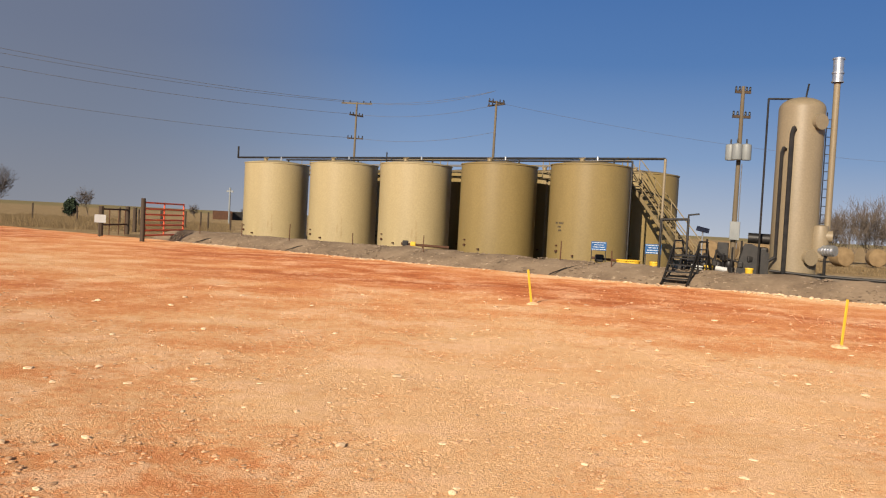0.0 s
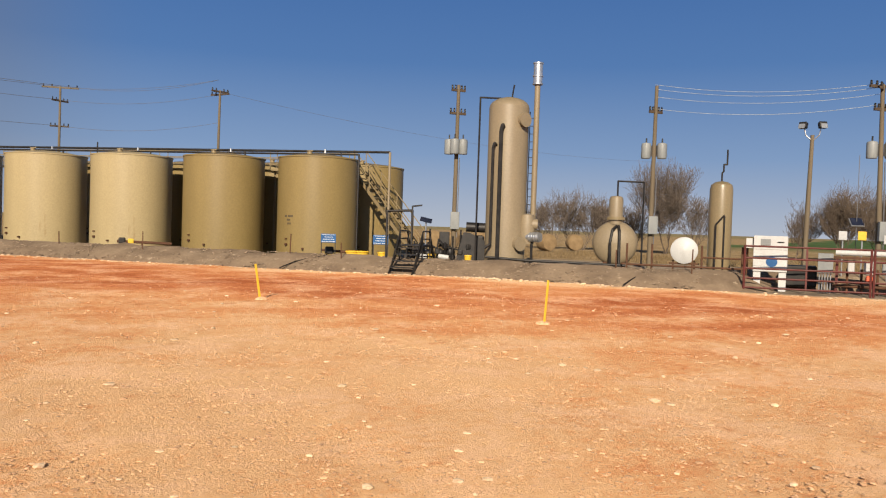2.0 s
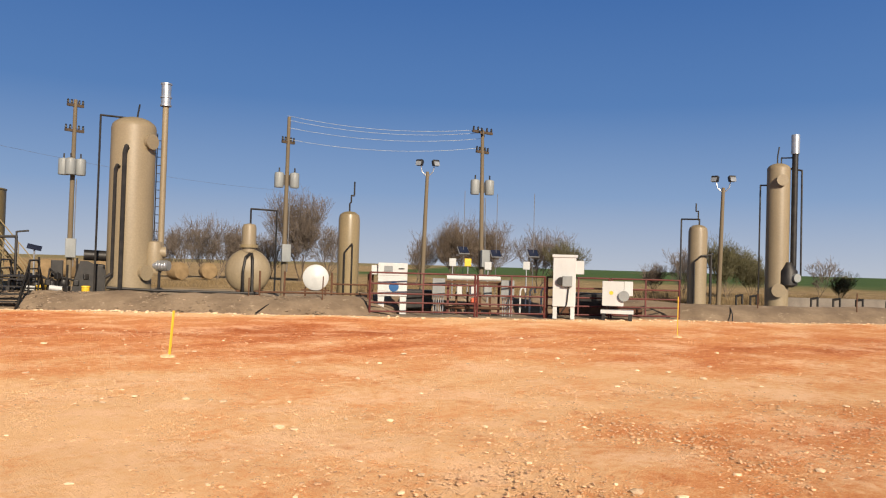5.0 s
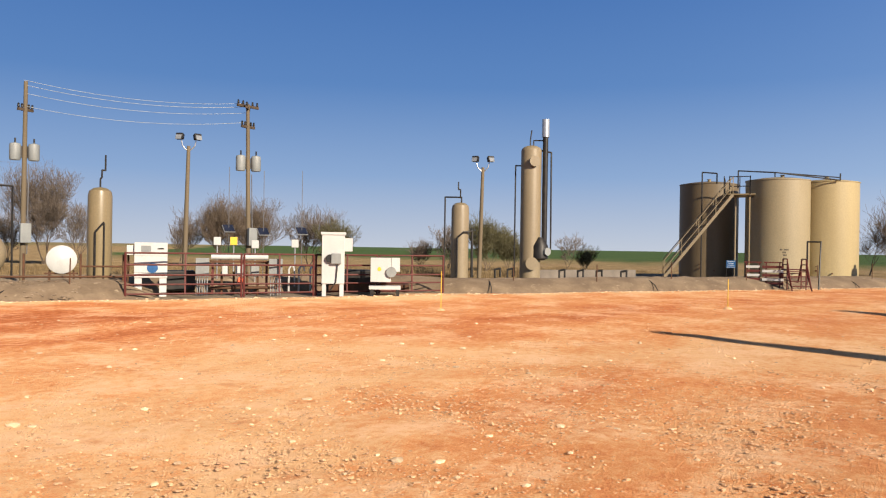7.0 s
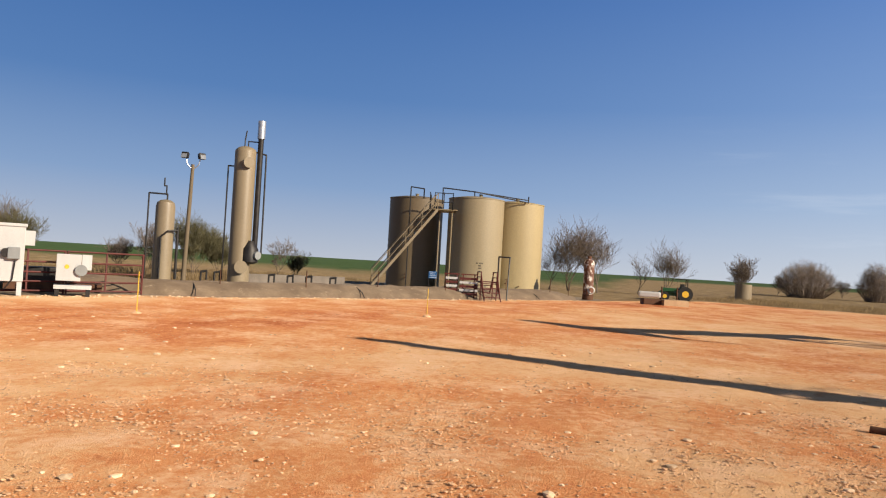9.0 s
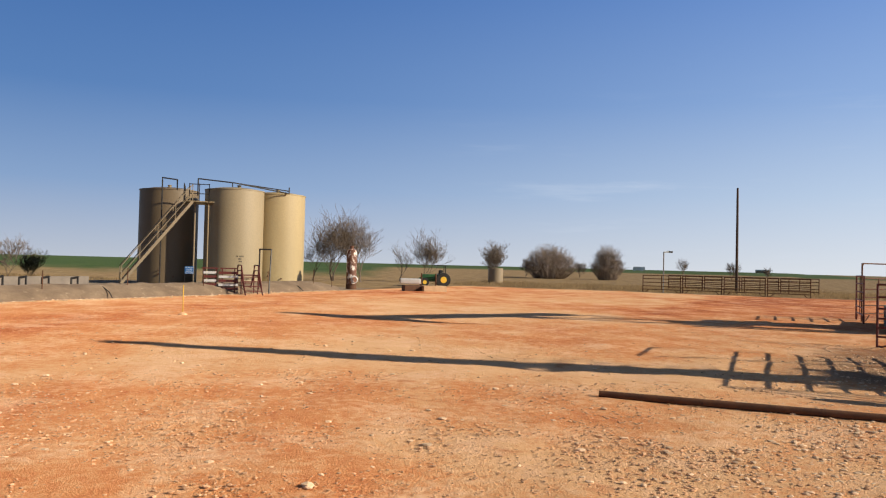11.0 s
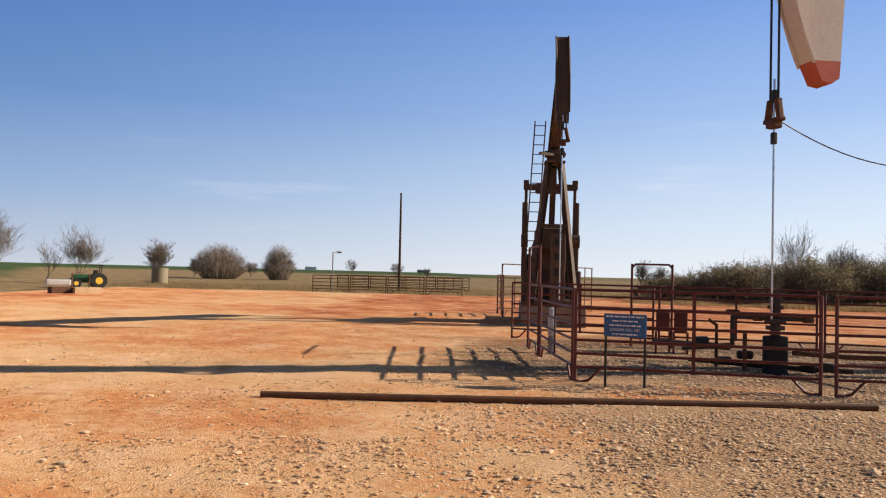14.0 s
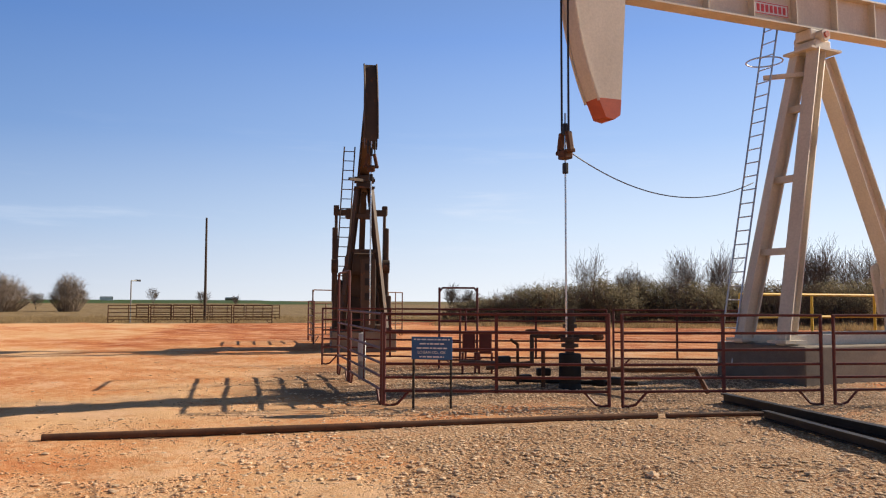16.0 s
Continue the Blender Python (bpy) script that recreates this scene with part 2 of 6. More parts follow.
for key in ("stone", "clod", "rubble", "berm", "hay"):
    M[key].node_tree.nodes["Principled BSDF"].inputs["Diffuse Roughness"].default_value = 0.3
islands(M["stone"], 0.68, 1.2)
islands(M["rubble"], 0.6, 1.3)
islands(M["clod"], 0.7, 1.3)
islands(M["straw"], 0.6, 1.15)
islands(M["scrub"], 0.5, 1.3)
islands(M["twig"], 0.7, 1.2)
islands(M["thicket"], 0.6, 1.3)
for key in ("scrub", "straw", "bud"):
    sheer(M[key], 0.45)


# ---- mesh helpers ----
def part(name, bm, material, parent=None, label="", smooth=False):
    me = bpy.data.meshes.new(name)
    bmesh.ops.recalc_face_normals(bm, faces=bm.faces)
    bm.to_mesh(me)
    bm.free()
    me.materials.append(material)
    if smooth:
        me.polygons.foreach_set("use_smooth", [True] * len(me.polygons))
        me.set_sharp_from_angle(angle=radians(38))
    ob = new(name, me)
    ob.parent = parent
    if label:
        tagged(ob, label)
    return ob


def thing(name, label, category, loc=(0, 0, 0), rz=0.0, group="", kind=""):
    ob = new(name)
    ob.empty_display_size = 0.3
    ob.matrix_basis = pose(*loc, 0, 0, rz)
    return tagged(ob, label, category, group, kind)


def box(bm, c, s, rz=0.0, rx=0.0, ry=0.0, bev=0.0):
    g = bmesh.ops.create_cube(bm, size=1, matrix=pose(*c, rx, ry, rz) @ Matrix.Diagonal((*s, 1)))
    if bev:
        es = list({e for v in g["verts"] for e in v.link_edges})
        bmesh.ops.bevel(bm, geom=es, offset=bev, segments=2, affect="EDGES", profile=0.5)
    return bm


def cyl(bm, p, q, r, r2=None, n=12, caps=True):
    p, q = Vector(p), Vector(q)
    d = q - p
    m = Matrix.Translation((p + q) / 2) @ d.to_track_quat("Z", "Y").to_matrix().to_4x4()
    bmesh.ops.create_cone(bm, cap_ends=caps, segments=n, radius1=r, radius2=r if r2 is None else r2, depth=d.length, matrix=m)
    return bm


def tube(bm, pts, r, n=8):
    for a, b in zip(pts, pts[1:]):
        cyl(bm, a, b, r, n=n)
    for a in pts[1:-1]:
        bmesh.ops.create_icosphere(bm, subdivisions=1, radius=r * 1.08, matrix=Matrix.Translation(a))
    return bm


def lathe(bm, prof, n=32, c=(0, 0, 0), m=None):
    m = m or Matrix.Identity(4)
    rings = []
    for r, z in prof:
        if r < 1e-5:
            rings.append([bm.verts.new(m @ Vector((c[0], c[1], c[2] + z)))])
        else:
            rings.append([bm.verts.new(m @ Vector((c[0] + r * math.cos(2 * math.pi * i / n), c[1] + r * math.sin(2 * math.pi * i / n), c[2] + z))) for i in range(n)])
    for a, b in zip(rings, rings[1:]):
        for i in range(n):
            j = (i + 1) % n
            if len(a) == 1 and len(b) > 1:
                bm.faces.new((a[0], b[i], b[j]))
            elif len(b) == 1 and len(a) > 1:
                bm.faces.new((a[i], a[j], b[0]))
            elif len(a) > 1:
                bm.faces.new((a[i], a[j], b[j], b[i]))
    return bm


def slab(bm, outline, y0, y1):
    """An outline in x, z given thickness from y0 to y1."""
    a = [bm.verts.new((x, y0, z)) for x, z in outline]
    b = [bm.verts.new((x, y1, z)) for x, z in outline]
    bm.faces.new(a), bm.faces.new(b[::-1])
    for i in range(len(a)):
        j = (i + 1) % len(a)
        bm.faces.new((a[i], b[i], b[j], a[j]))
    return bm


B = bmesh.new


def at(az, d, z=0.0):
    """A place by its bearing (degrees, left of +y) and distance from the middle of the yard."""
    return (-math.sin(radians(az)) * d, math.cos(radians(az)) * d, z)


# the site's long axis: U runs along the berm, V away from the yard
UX, UY, VX, VY = 0.827, -0.562, 0.562, 0.827
SITE = math.degrees(math.atan2(UY, UX))


def uv(u, v, z=0.0):
    return (u * UX + v * VX, u * UY + v * VY, z)


def fbm(x, y, s, k=4):
    return noise.fractal(Vector((x * s, y * s, 3.7)), 0.9, 2.0, k)


# ---- ground ----
def ground_sheet():
    rings, r = [0.0], 0.35
    while r < 1800:
        rings.append(r)
        r += max(0.35, r * 0.022) if r < 90 else r * 0.12
    seg = 420
    verts, pad, grav, green, worn, oil = [], [], [], [], [], []

    def put(x, y):
        d = math.hypot(x, y)
        u, v = x * UX + y * UY, x * VX + y * VY
        wob = 0.8 * fbm(x, y, 0.35) + 1.5 * fbm(x, y, 0.08)
        inside = min(26.3 - v + 0.35 * wob, u + 90 + 3 * wob, 61.5 - u + 1.2 * wob, v + 66 + 3 * wob)
        pad.append(max(0.0, min(1.0, inside / 1.2 + 0.5)))
        red = max(0.0, 1 - abs(v - 20.5 + 1.2 * wob) / 5.0) * (0.75 + 0.5 * fbm(x, y, 0.12))
        lime = max(0.0, 1 - abs(v - 25.3 + 0.25 * wob) / 0.75) * max(0.0, min(1.0, 0.6 + fbm(x, y, 0.25)))
        belt = max(0.0, 1 - abs(v - 9.5 + 2.5 * wob) / 4.5)
        far = max(0.0, min(1.0, (d - 25 + 2 * wob) / 9)) * (1.0 if v < 6 else 0.0) * max(0.0, min(1.0, (u + 8) / 8))
        worn.append(max(-1.0, min(1.0, lime + 0.35 * belt - 0.6 * red - 0.75 * far + max(0.0, 1 - d / 17) * (0.36 + 1.0 * fbm(x, y, 0.3)) + 0.25 * max(0.0, 1 - math.hypot(x - 13.5, y + 8.5) / 5.5) + 0.75 * max(0.0, 1 - math.hypot(x + 0.8, y - 6.2) / 7.5)
                                   - 0.3 * max(0.0, min(1.0, (2 - u) / 12)) * max(0.0, min(1.0, (d - 12) / 8)) * (1 - lime))))
        near = math.hypot((x - 8.0) * 0.85, (y + 15.0) * 0.85)
        g = max((7.0 - near + 2.0 * wob) / 4.0, (6.0 - math.hypot(x - 3.9, y + 9.3) + 1.5 * wob) / 3.0)
        # dark ground inside the pen: oil stain plus shade painted into the colour
        inner = max(0.0, min(1.0, ((x - 9.9) * 0.676 - (y + 9.05) * 0.737 - 0.1) / 1.0))
        oil.append(inner * max(0.0, min(0.55, 2.7 - math.hypot((x - 10.0) * 0.36, (y + 14.5) * 0.4) + 0.5 * wob)))
        yard = 1.0 if (26.0 < v < 46 and -38 < u < 47) else 0.0
        grav.append(max(0.0, min(1.0, max(g, yard))))
        edge = 95 if y > -8 else 95 + min(190, 8 * (-8 - y))
        green.append(max(0.0, min(1.0, (d - edge + 14 * wob) / 50)) if u > -3 + 0.25 * v - 20 and v > -30 else max(0.0, min(0.35, (d - 300) / 300)))
        z = 0.035 * fbm(x, y, 0.22) + 0.018 * fbm(x, y, 0.9, 3)
        if d < 26:
            z += 0.012 * fbm(x, y, 3.1, 3)
        if d > 95 and v > 0 and u > 0:
            z += (min(d, 900) - 95) * 0.0016
        verts.append((x, y, z))

    put(0, 0)
    for r in rings[1:]:
        for k in range(seg):
            a = 2 * math.pi * k / seg
            put(r * math.cos(a), r * math.sin(a))
    faces = [(0, 1 + k, 1 + (k + 1) % seg) for k in range(seg)]
    for i in range(len(rings) - 2):
        o = 1 + i * seg
        faces += [(o + k, o + seg + k, o + seg + (k + 1) % seg, o + (k + 1) % seg) for k in range(seg)]
    me = bpy.data.meshes.new("ground")
    me.from_pydata(verts, [], faces)
    me.polygons.foreach_set("use_smooth", [True] * len(me.polygons))
    for key, vals in (("pad", pad), ("gravel", grav), ("green", green), ("worn", worn), ("oil", oil)):
        me.attributes.new(key, "FLOAT", "POINT").data.foreach_set("value", vals)
    m, n, l, p = mat_new("red dirt yard and fields")
    tc = n.new("ShaderNodeTexCoord").outputs["Object"]

    def attr(key):
        a = n.new("ShaderNodeAttribute")
        a.attribute_name = key
        return a.outputs["Fac"]

    def soft(fac, lo, hi):
        r = n.new("ShaderNodeMapRange")
        r.inputs["From Min"].default_value, r.inputs["From Max"].default_value = lo, hi
        l.new(fac, r.inputs[0])
        return r.outputs[0]

    def plus(a, b, k):
        q = n.new("ShaderNodeMath")
        q.operation = "MULTIPLY_ADD"
        l.new(b, q.inputs[0])
        q.inputs[1].default_value = k
        l.new(a, q.inputs[2])
        return q.outputs[0]

    big, mid, fine, grit = noise_tex(n, l, tc, 0.10, 6, 0.6), noise_tex(n, l, tc, 0.7, 6, 0.62), noise_tex(n, l, tc, 7, 5, 0.65), noise_tex(n, l, tc, 45, 4, 0.7)
    mp = n.new("ShaderNodeMapping")
    mp.inputs["Rotation"].default_value = (0, 0, radians(-SITE))
    mp.inputs["Scale"].default_value = (0.055, 0.42, 1)
    l.new(tc, mp.inputs["Vector"])
    tracks = noise_tex(n, l, mp.outputs[0], 1.6, 6, 0.6)
    dirt = ramp(n, [(0.14, (0.36, 0.092, 0.028)), (0.33, (0.575, 0.20, 0.076)), (0.50, (0.68, 0.298, 0.118)), (0.74, (0.755, 0.465, 0.243))])
    l.new(plus(plus(plus(plus(big, mid, 0.5), tracks, 0.5), fine, 0.52), grit, 0.62), dirt.inputs[0])
    w_old = dirt.inputs[0].links[0].from_socket
    l.new(plus(w_old, attr("worn"), 0.24), dirt.inputs[0])
    shift = n.new("ShaderNodeMath")
    shift.operation = "MULTIPLY_ADD"
    l.new(dirt.inputs[0].links[0].from_socket, shift.inputs[0])
    shift.inputs[1].default_value, shift.inputs[2].default_value = 1.2, -1.33
    l.new(shift.outputs[0], dirt.inputs[0])
    vor = n.new("ShaderNodeTexVoronoi")
    vor.inputs["Scale"].default_value = 26
    l.new(tc, vor.inputs["Vector"])
    stone_c = ramp(n, [(0.0, (0.42, 0.265, 0.155)), (0.5, (0.61, 0.42, 0.265)), (1.0, (0.78, 0.58, 0.39))])
    l.new(vor.outputs["Color"], stone_c.inputs[0])
    gap = ramp(n, [(0.25, (1, 1, 1)), (0.62, (0.74, 0.60, 0.48))])
    l.new(vor.outputs["Distance"], gap.inputs[0])
    gravel = mix_col(n, l, 1.0, stone_c.outputs[0], gap.outputs[0], "MULTIPLY")
    sp = soft(plus(mid, fine, 0.5), 0.74, 0.92)
    dirt2 = mix_col(n, l, sp, dirt.outputs[0], mix_col(n, l, 0.5, dirt.outputs[0], (0.86, 0.56, 0.36)))
    mottle = soft(plus(noise_tex(n, l, tc, 1.9, 7, 0.68), tracks, 0.5), 0.84, 0.98)
    dirt2 = mix_col(n, l, mottle, dirt2, mix_col(n, l, 1.0, dirt2, (0.80, 0.60, 0.50), "MULTIPLY"))
    crumb = n.new("ShaderNodeTexVoronoi")
    crumb.inputs["Scale"].default_value = 21
    l.new(tc, crumb.inputs["Vector"])
    speck = ramp(n, [(0.10, (1, 1, 1)), (0.17, (0, 0, 0))])
    l.new(crumb.outputs["Distance"], speck.inputs[0])
    thin = n.new("ShaderNodeMath")
    thin.operation = "MULTIPLY"
    l.new(speck.outputs[0], thin.inputs[0])
    l.new(soft(plus(mid, fine, 0.4), 0.66, 0.8), thin.inputs[1])
    dirt2 = mix_col(n, l, thin.outputs[0], dirt2, mix_col(n, l, 1.0, dirt2, (0.66, 0.54, 0.46), "MULTIPLY"))
    gf = soft(plus(attr("gravel"), plus(mid, fine, 0.6), 0.9), 0.95, 1.35)
    padc = mix_col(n, l, gf, dirt2, gravel)
    # darkens the pen for both its oil stain and its painted-in shade
    padc = mix_col(n, l, attr("oil"), padc, (0.085, 0.055, 0.04))
    dry = ramp(n, [(0.35, (0.13, 0.087, 0.043)), (0.6, (0.25, 0.175, 0.088)), (0.75, (0.37, 0.275, 0.15))])
    l.new(plus(mid, fine, 0.15), dry.inputs[0])
    grn = ramp(n, [(0.35, (0.035, 0.065, 0.018)), (0.7, (0.065, 0.105, 0.03))])
    l.new(big, grn.inputs[0])
    field = mix_col(n, l, attr("green"), dry.outputs[0], grn.outputs[0])
    grey = ramp(n, [(0.3, (0.15, 0.115, 0.08)), (0.7, (0.28, 0.225, 0.165))])
    l.new(plus(mid, fine, 0.2), grey.inputs[0])
    outer = mix_col(n, l, soft(attr("gravel"), 0.4, 0.8), field, grey.outputs[0])
    l.new(mix_col(n, l, soft(plus(attr("pad"), fine, 0.35), 0.5, 0.85), outer, padc), p.inputs["Base Color"])
    p.inputs["Roughness"].default_value = 0.95
    p.inputs["Diffuse Roughness"].default_value = 0.3
    p.inputs["Specular IOR Level"].default_value = 0.15
    b1, b2 = n.new("ShaderNodeBump"), n.new("ShaderNodeBump")
    mp2 = n.new("ShaderNodeMapping")
    mp2.inputs["Rotation"].default_value = (0, 0, radians(-SITE - 7))
    mp2.inputs["Scale"].default_value = (0.35, 3.2, 1)
    l.new(tc, mp2.inputs["Vector"])
    ruts = noise_tex(n, l, mp2.outputs[0], 1.5, 6, 0.65)
    b0 = n.new("ShaderNodeBump")
    b0.inputs["Strength"].default_value, b0.inputs["Distance"].default_value = 0.3, 0.035
    l.new(ruts, b0.inputs["Height"])
    l.new(b0.outputs[0], b1.inputs["Normal"])
    b1.inputs["Strength"].default_value, b1.inputs["Distance"].default_value = 0.5, 0.025
    l.new(plus(fine, mid, 0.25), b1.inputs["Height"])
    b2.inputs["Strength"].default_value, b2.inputs["Distance"].default_value = 0.95, 0.026
    l.new(grit, b2.inputs["Height"])
    l.new(b1.outputs[0], b2.inputs["Normal"])
    b3 = n.new("ShaderNodeBump")
    b3.invert = True
    b3.inputs["Distance"].default_value = 0.018
    l.new(gf, b3.inputs["Strength"])
    l.new(vor.outputs["Distance"], b3.inputs["Height"])
    l.new(b2.outputs[0], b3.inputs["Normal"])
    l.new(b3.outputs[0], p.inputs["Normal"])
    me.materials.append(m)
    return tagged(new("ground", me), "rutted red dirt yard with pale gravel, running out to dry and green fields", "ground", kind="structure")


ground_sheet()


def berm_strip(name, path, half, top, label):
    """An earth bank along a list of (u, v) with a rounded crest and rough flanks."""
    bm, rows = B(), []
    for i in range(len(path) - 1):
        (u0, v0, h0), (u1, v1, h1) = path[i], path[i + 1]
        steps = max(2, int(math.hypot(u1 - u0, v1 - v0) / 0.35))
        du, dv = u1 - u0, v1 - v0
        ln = math.hypot(du, dv)
        nu, nv = -dv / ln, du / ln
        for k in range(steps + (i == len(path) - 2)):
            t = k / steps
            u, v, h = u0 + du * t, v0 + dv * t, h0 + (h1 - h0) * t
            row = []
            for j in range(11):
                s = (j - 5) / 5
                z = h * top * max(0.0, 1 - abs(s) ** 1.7) - (0.12 if abs(s) > 0.99 else 0)
                x, y, _ = uv(u + nu * s * half, v + nv * s * half)
                z += (0.09 * fbm(x, y, 0.8) + 0.055 * fbm(x, y, 3.2)) * (1 - abs(s) * 0.7) * (0.4 if u > 14 or u < -22 else 1.0)
                row.append(bm.verts.new((x, y, z)))
            rows.append(row)
    for a, b in zip(rows, rows[1:]):
        for j in range(10):
            bm.faces.new((a[j], a[j + 1], b[j + 1], b[j]))
    ob = part(name, bm, M["berm"], smooth=False)
    ob.data.polygons.foreach_set("use_smooth", [True] * len(ob.data.polygons))
    return tagged(ob, label, "berm", kind="structure")


berm_strip("berm", [(-37, 46, 0.6), (-37.5, 30, 0.8), (-36, 27.6, 1), (2.0, 27.6, 1), (3.4, 30.5, 1), (13.6, 30.5, 1), (15.4, 27.8, 1), (40.0, 27.6, 1), (43.5, 29, 0.7), (47, 40, 0.6)], 1.75, 0.54, "grey-brown gravelly earth bank round the tank yard")


# ---- tanks ----
def storage_tank(loc, r, h, mat, label, group, stencil=None, face=180.0):
    """face: the bearing of the side with the clean-out plates."""
    t = thing("storage_tank", label, "storage tank", loc, 0, group)
    prof = [(r, 0), (r, h - 0.06), (r + 0.03, h - 0.05), (r + 0.03, h)]
    part("shell", lathe(B(), prof, 72), mat, t, smooth=True)
    part("roof", lathe(B(), [(r + 0.03, h), (r * 0.6, h + 0.13), (0.001, h + 0.24)], 72), mat, t, smooth=True)
    a = radians(face)
    fx, fy = math.cos(a), math.sin(a)

    def patch(name, off, z, rad, out, m, n=18):
        b = a + off / r
        c, s = math.cos(b), math.sin(b)
        part(name, cyl(B(), (c * (r - 0.02), s * (r - 0.02), z), (c * (r + out), s * (r + out), z), rad, n=n), m, t)

    patch("cleanout_plate", -0.5, 0.75, 0.055, 0.09, M["pipe_rust"])
    patch("nozzle", 0.35, 0.6, 0.04, 0.14, M["pipe_rust"])
    patch("nozzle", -0.5, 1.0, 0.03, 0.10, M["pipe_rust"])
    hx, hy = fx * r * 0.45, fy * r * 0.45
    bm = cyl(B(), (hx, hy, h + 0.08), (hx, hy, h + 0.26), 0.11, n=16)
    cyl(bm, (hx, hy, h + 0.26), (hx, hy, h + 0.29), 0.14, n=16)
    cyl(bm, (hx - 0.14, hy, h + 0.27), (hx + 0.14, hy, h + 0.31), 0.02, n=6)
    part("thief_hatch", bm, M["vessel_dark"], t)
    if stencil:
        for k, (w, z) in enumerate(((0.62, 1.98), (0.34, 1.82), (0.16, 1.66))):
            cells = max(3, int(w / 0.07))
            for i in range(cells):
                if (i * 7 + k * 3) % 5 == 4:
                    continue
                b = a + (stencil + (i - cells / 2) * 0.07) / r
                bm = box(B(), (math.cos(b) * (r + 0.004), math.sin(b) * (r + 0.004), z), (0.006, 0.05, 0.085), rz=math.degrees(b))
                part("stencil_bar", bm, M["ink_dark"], t, "dark unreadable stencil mark")
    return t


R12 = 1.83
SUNNY = SITE - 90
ROW_U = (-34.09, -29.02, -24.24, -19.37, -14.71)
for i in range(5):
    x, y, _ = uv(ROW_U[i], 32.75 + 0.12 * i)
    storage_tank((x, y, -0.05), R12 if i < 4 else R12 - 0.05, 4.6, M["tank_cream"] if i < 3 else M["tank_tan"],
                 "cream painted steel oil tank behind the berm" if i < 3 else "tan painted steel oil tank behind the berm", "oil tanks in a row", -0.35 if i == 4 else None, SUNNY - 6)
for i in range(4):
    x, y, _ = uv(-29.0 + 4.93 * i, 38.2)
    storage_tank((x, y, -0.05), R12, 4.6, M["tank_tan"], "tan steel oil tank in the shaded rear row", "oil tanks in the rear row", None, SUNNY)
x, y, _ = at(-13.2, 43.6)
storage_tank((x, y, -0.05), R12, 4.85, M["tank_pale"], "pale beige steel tank standing behind the stairway", "oil tanks in the rear row", None, SUNNY)

for az, d, lab, st in ((-80.35, 54.5, "brown-tan tall steel tank beside a stairway", None), (-84.68, 52.2, "tall beige steel tank with stencilled marks", -0.1), (-87.62, 54.4, "tall cream steel tank at the end of the group", None)):
    x, y, _ = at(az, d)
    storage_tank((x, y, -0.05), R12, 6.15, M["tank_cream"] if az < -86 else (M["tank_pale"] if az < -82 else M["tank_brown"]), lab, "tall tanks in a group", st, 180 + az + 90 + (18 if st else 0))


# ---- pressure vessels ----
def heater_treater(loc, rz, r, z0, h, mat, label):
    t = thing("heater_treater", label, "heater treater", loc, rz)
    dome = [(r * math.cos(radians(a)), z0 + h - 0.32 * r + 0.55 * r * math.sin(radians(a))) for a in range(0, 91, 15)]
    dome[-1] = (0.001, dome[-1][1])
    part("shell", lathe(B(), [(r, -0.1), (r, z0)] + dome, 56), mat, t, smooth=True)
    return t


def manway(t, r, ang, z, rad, mat, out=0.14):
    c, s = math.cos(radians(ang)), math.sin(radians(ang))
    bm = cyl(B(), (c * (r - 0.1), s * (r - 0.1), z), (c * (r + out), s * (r + out), z), rad * 0.82, n=24)
    cyl(bm, (c * (r + out), s * (r + out), z), (c * (r + out + 0.05), s * (r + out + 0.05), z), rad, n=24)
    return part("manway", bm, mat, t, smooth=True)


def pipe_run(name, pts, r, mat, parent=None, n=8):
    return part(name, tube(B(), pts, r, n), mat, parent, smooth=True)


# first treater, 1.5 m wide and 6.5 m tall; local x points along its bearing's right, -y towards the yard
TA = -23.8
h1 = heater_treater(at(TA, 30.4), TA, 0.76, 0.35, 6.15, M["vessel"], "tall beige heater treater with a stack and ladder")
manway(h1, 0.76, -48, 5.75, 0.27, M["vessel"])
manway(h1, 0.76, -52, 1.15, 0.27, M["vessel"])
pipe_run("vent_pipe", [(-1.1, -0.2, 0.4), (-1.1, -0.2, 6.62), (0.05, 0, 6.62), (0.05, 0, 6.4)], 0.035, M["pipe_black"], h1)
pipe_run("relief_pipe", [(0.1, 0, 6.4), (0.1, 0, 6.75), (0.16, 0, 7.15)], 0.03, M["pipe_black"], h1)
pipe_run("downcomer", [(-0.18, -0.7, 5.45), (-0.22, -0.86, 5.52), (-0.27, -0.86, 5.3), (-0.27, -0.86, 0.3)], 0.075, M["pipe_black"], h1)
pipe_run("downcomer", [(-0.42, -0.6, 4.8), (-0.5, -0.78, 4.85), (-0.55, -0.78, 4.7), (-0.55, -0.78, 1.1), (-0.75, -0.78, 0.95)], 0.055, M["pipe_black"], h1)
for s in (0.8, 1.0):
    part("ladder_rail", cyl(B(), (s, 0.3, 1.6), (s, 0.3, 6.2), 0.022, n=6), M["pipe_black"], h1)
for k in range(15):
    part("ladder_rung", cyl(B(), (0.8, 0.3, 1.75 + 0.3 * k), (1.0, 0.3, 1.75 + 0.3 * k), 0.014, n=6), M["pipe_black"], h1)
stack = part("flue", cyl(B(), (1.03, -0.1, 1.9), (1.03, -0.1, 7.2), 0.105, n=20), M["vessel"], h1, smooth=True)
bm = cyl(B(), (1.03, -0.1, 7.15), (1.03, -0.1, 7.95), 0.17, n=24)
for z in (7.15, 7.45, 7.93):
    cyl(bm, (1.03, -0.1, z), (1.03, -0.1, z + 0.05), 0.2, n=24)
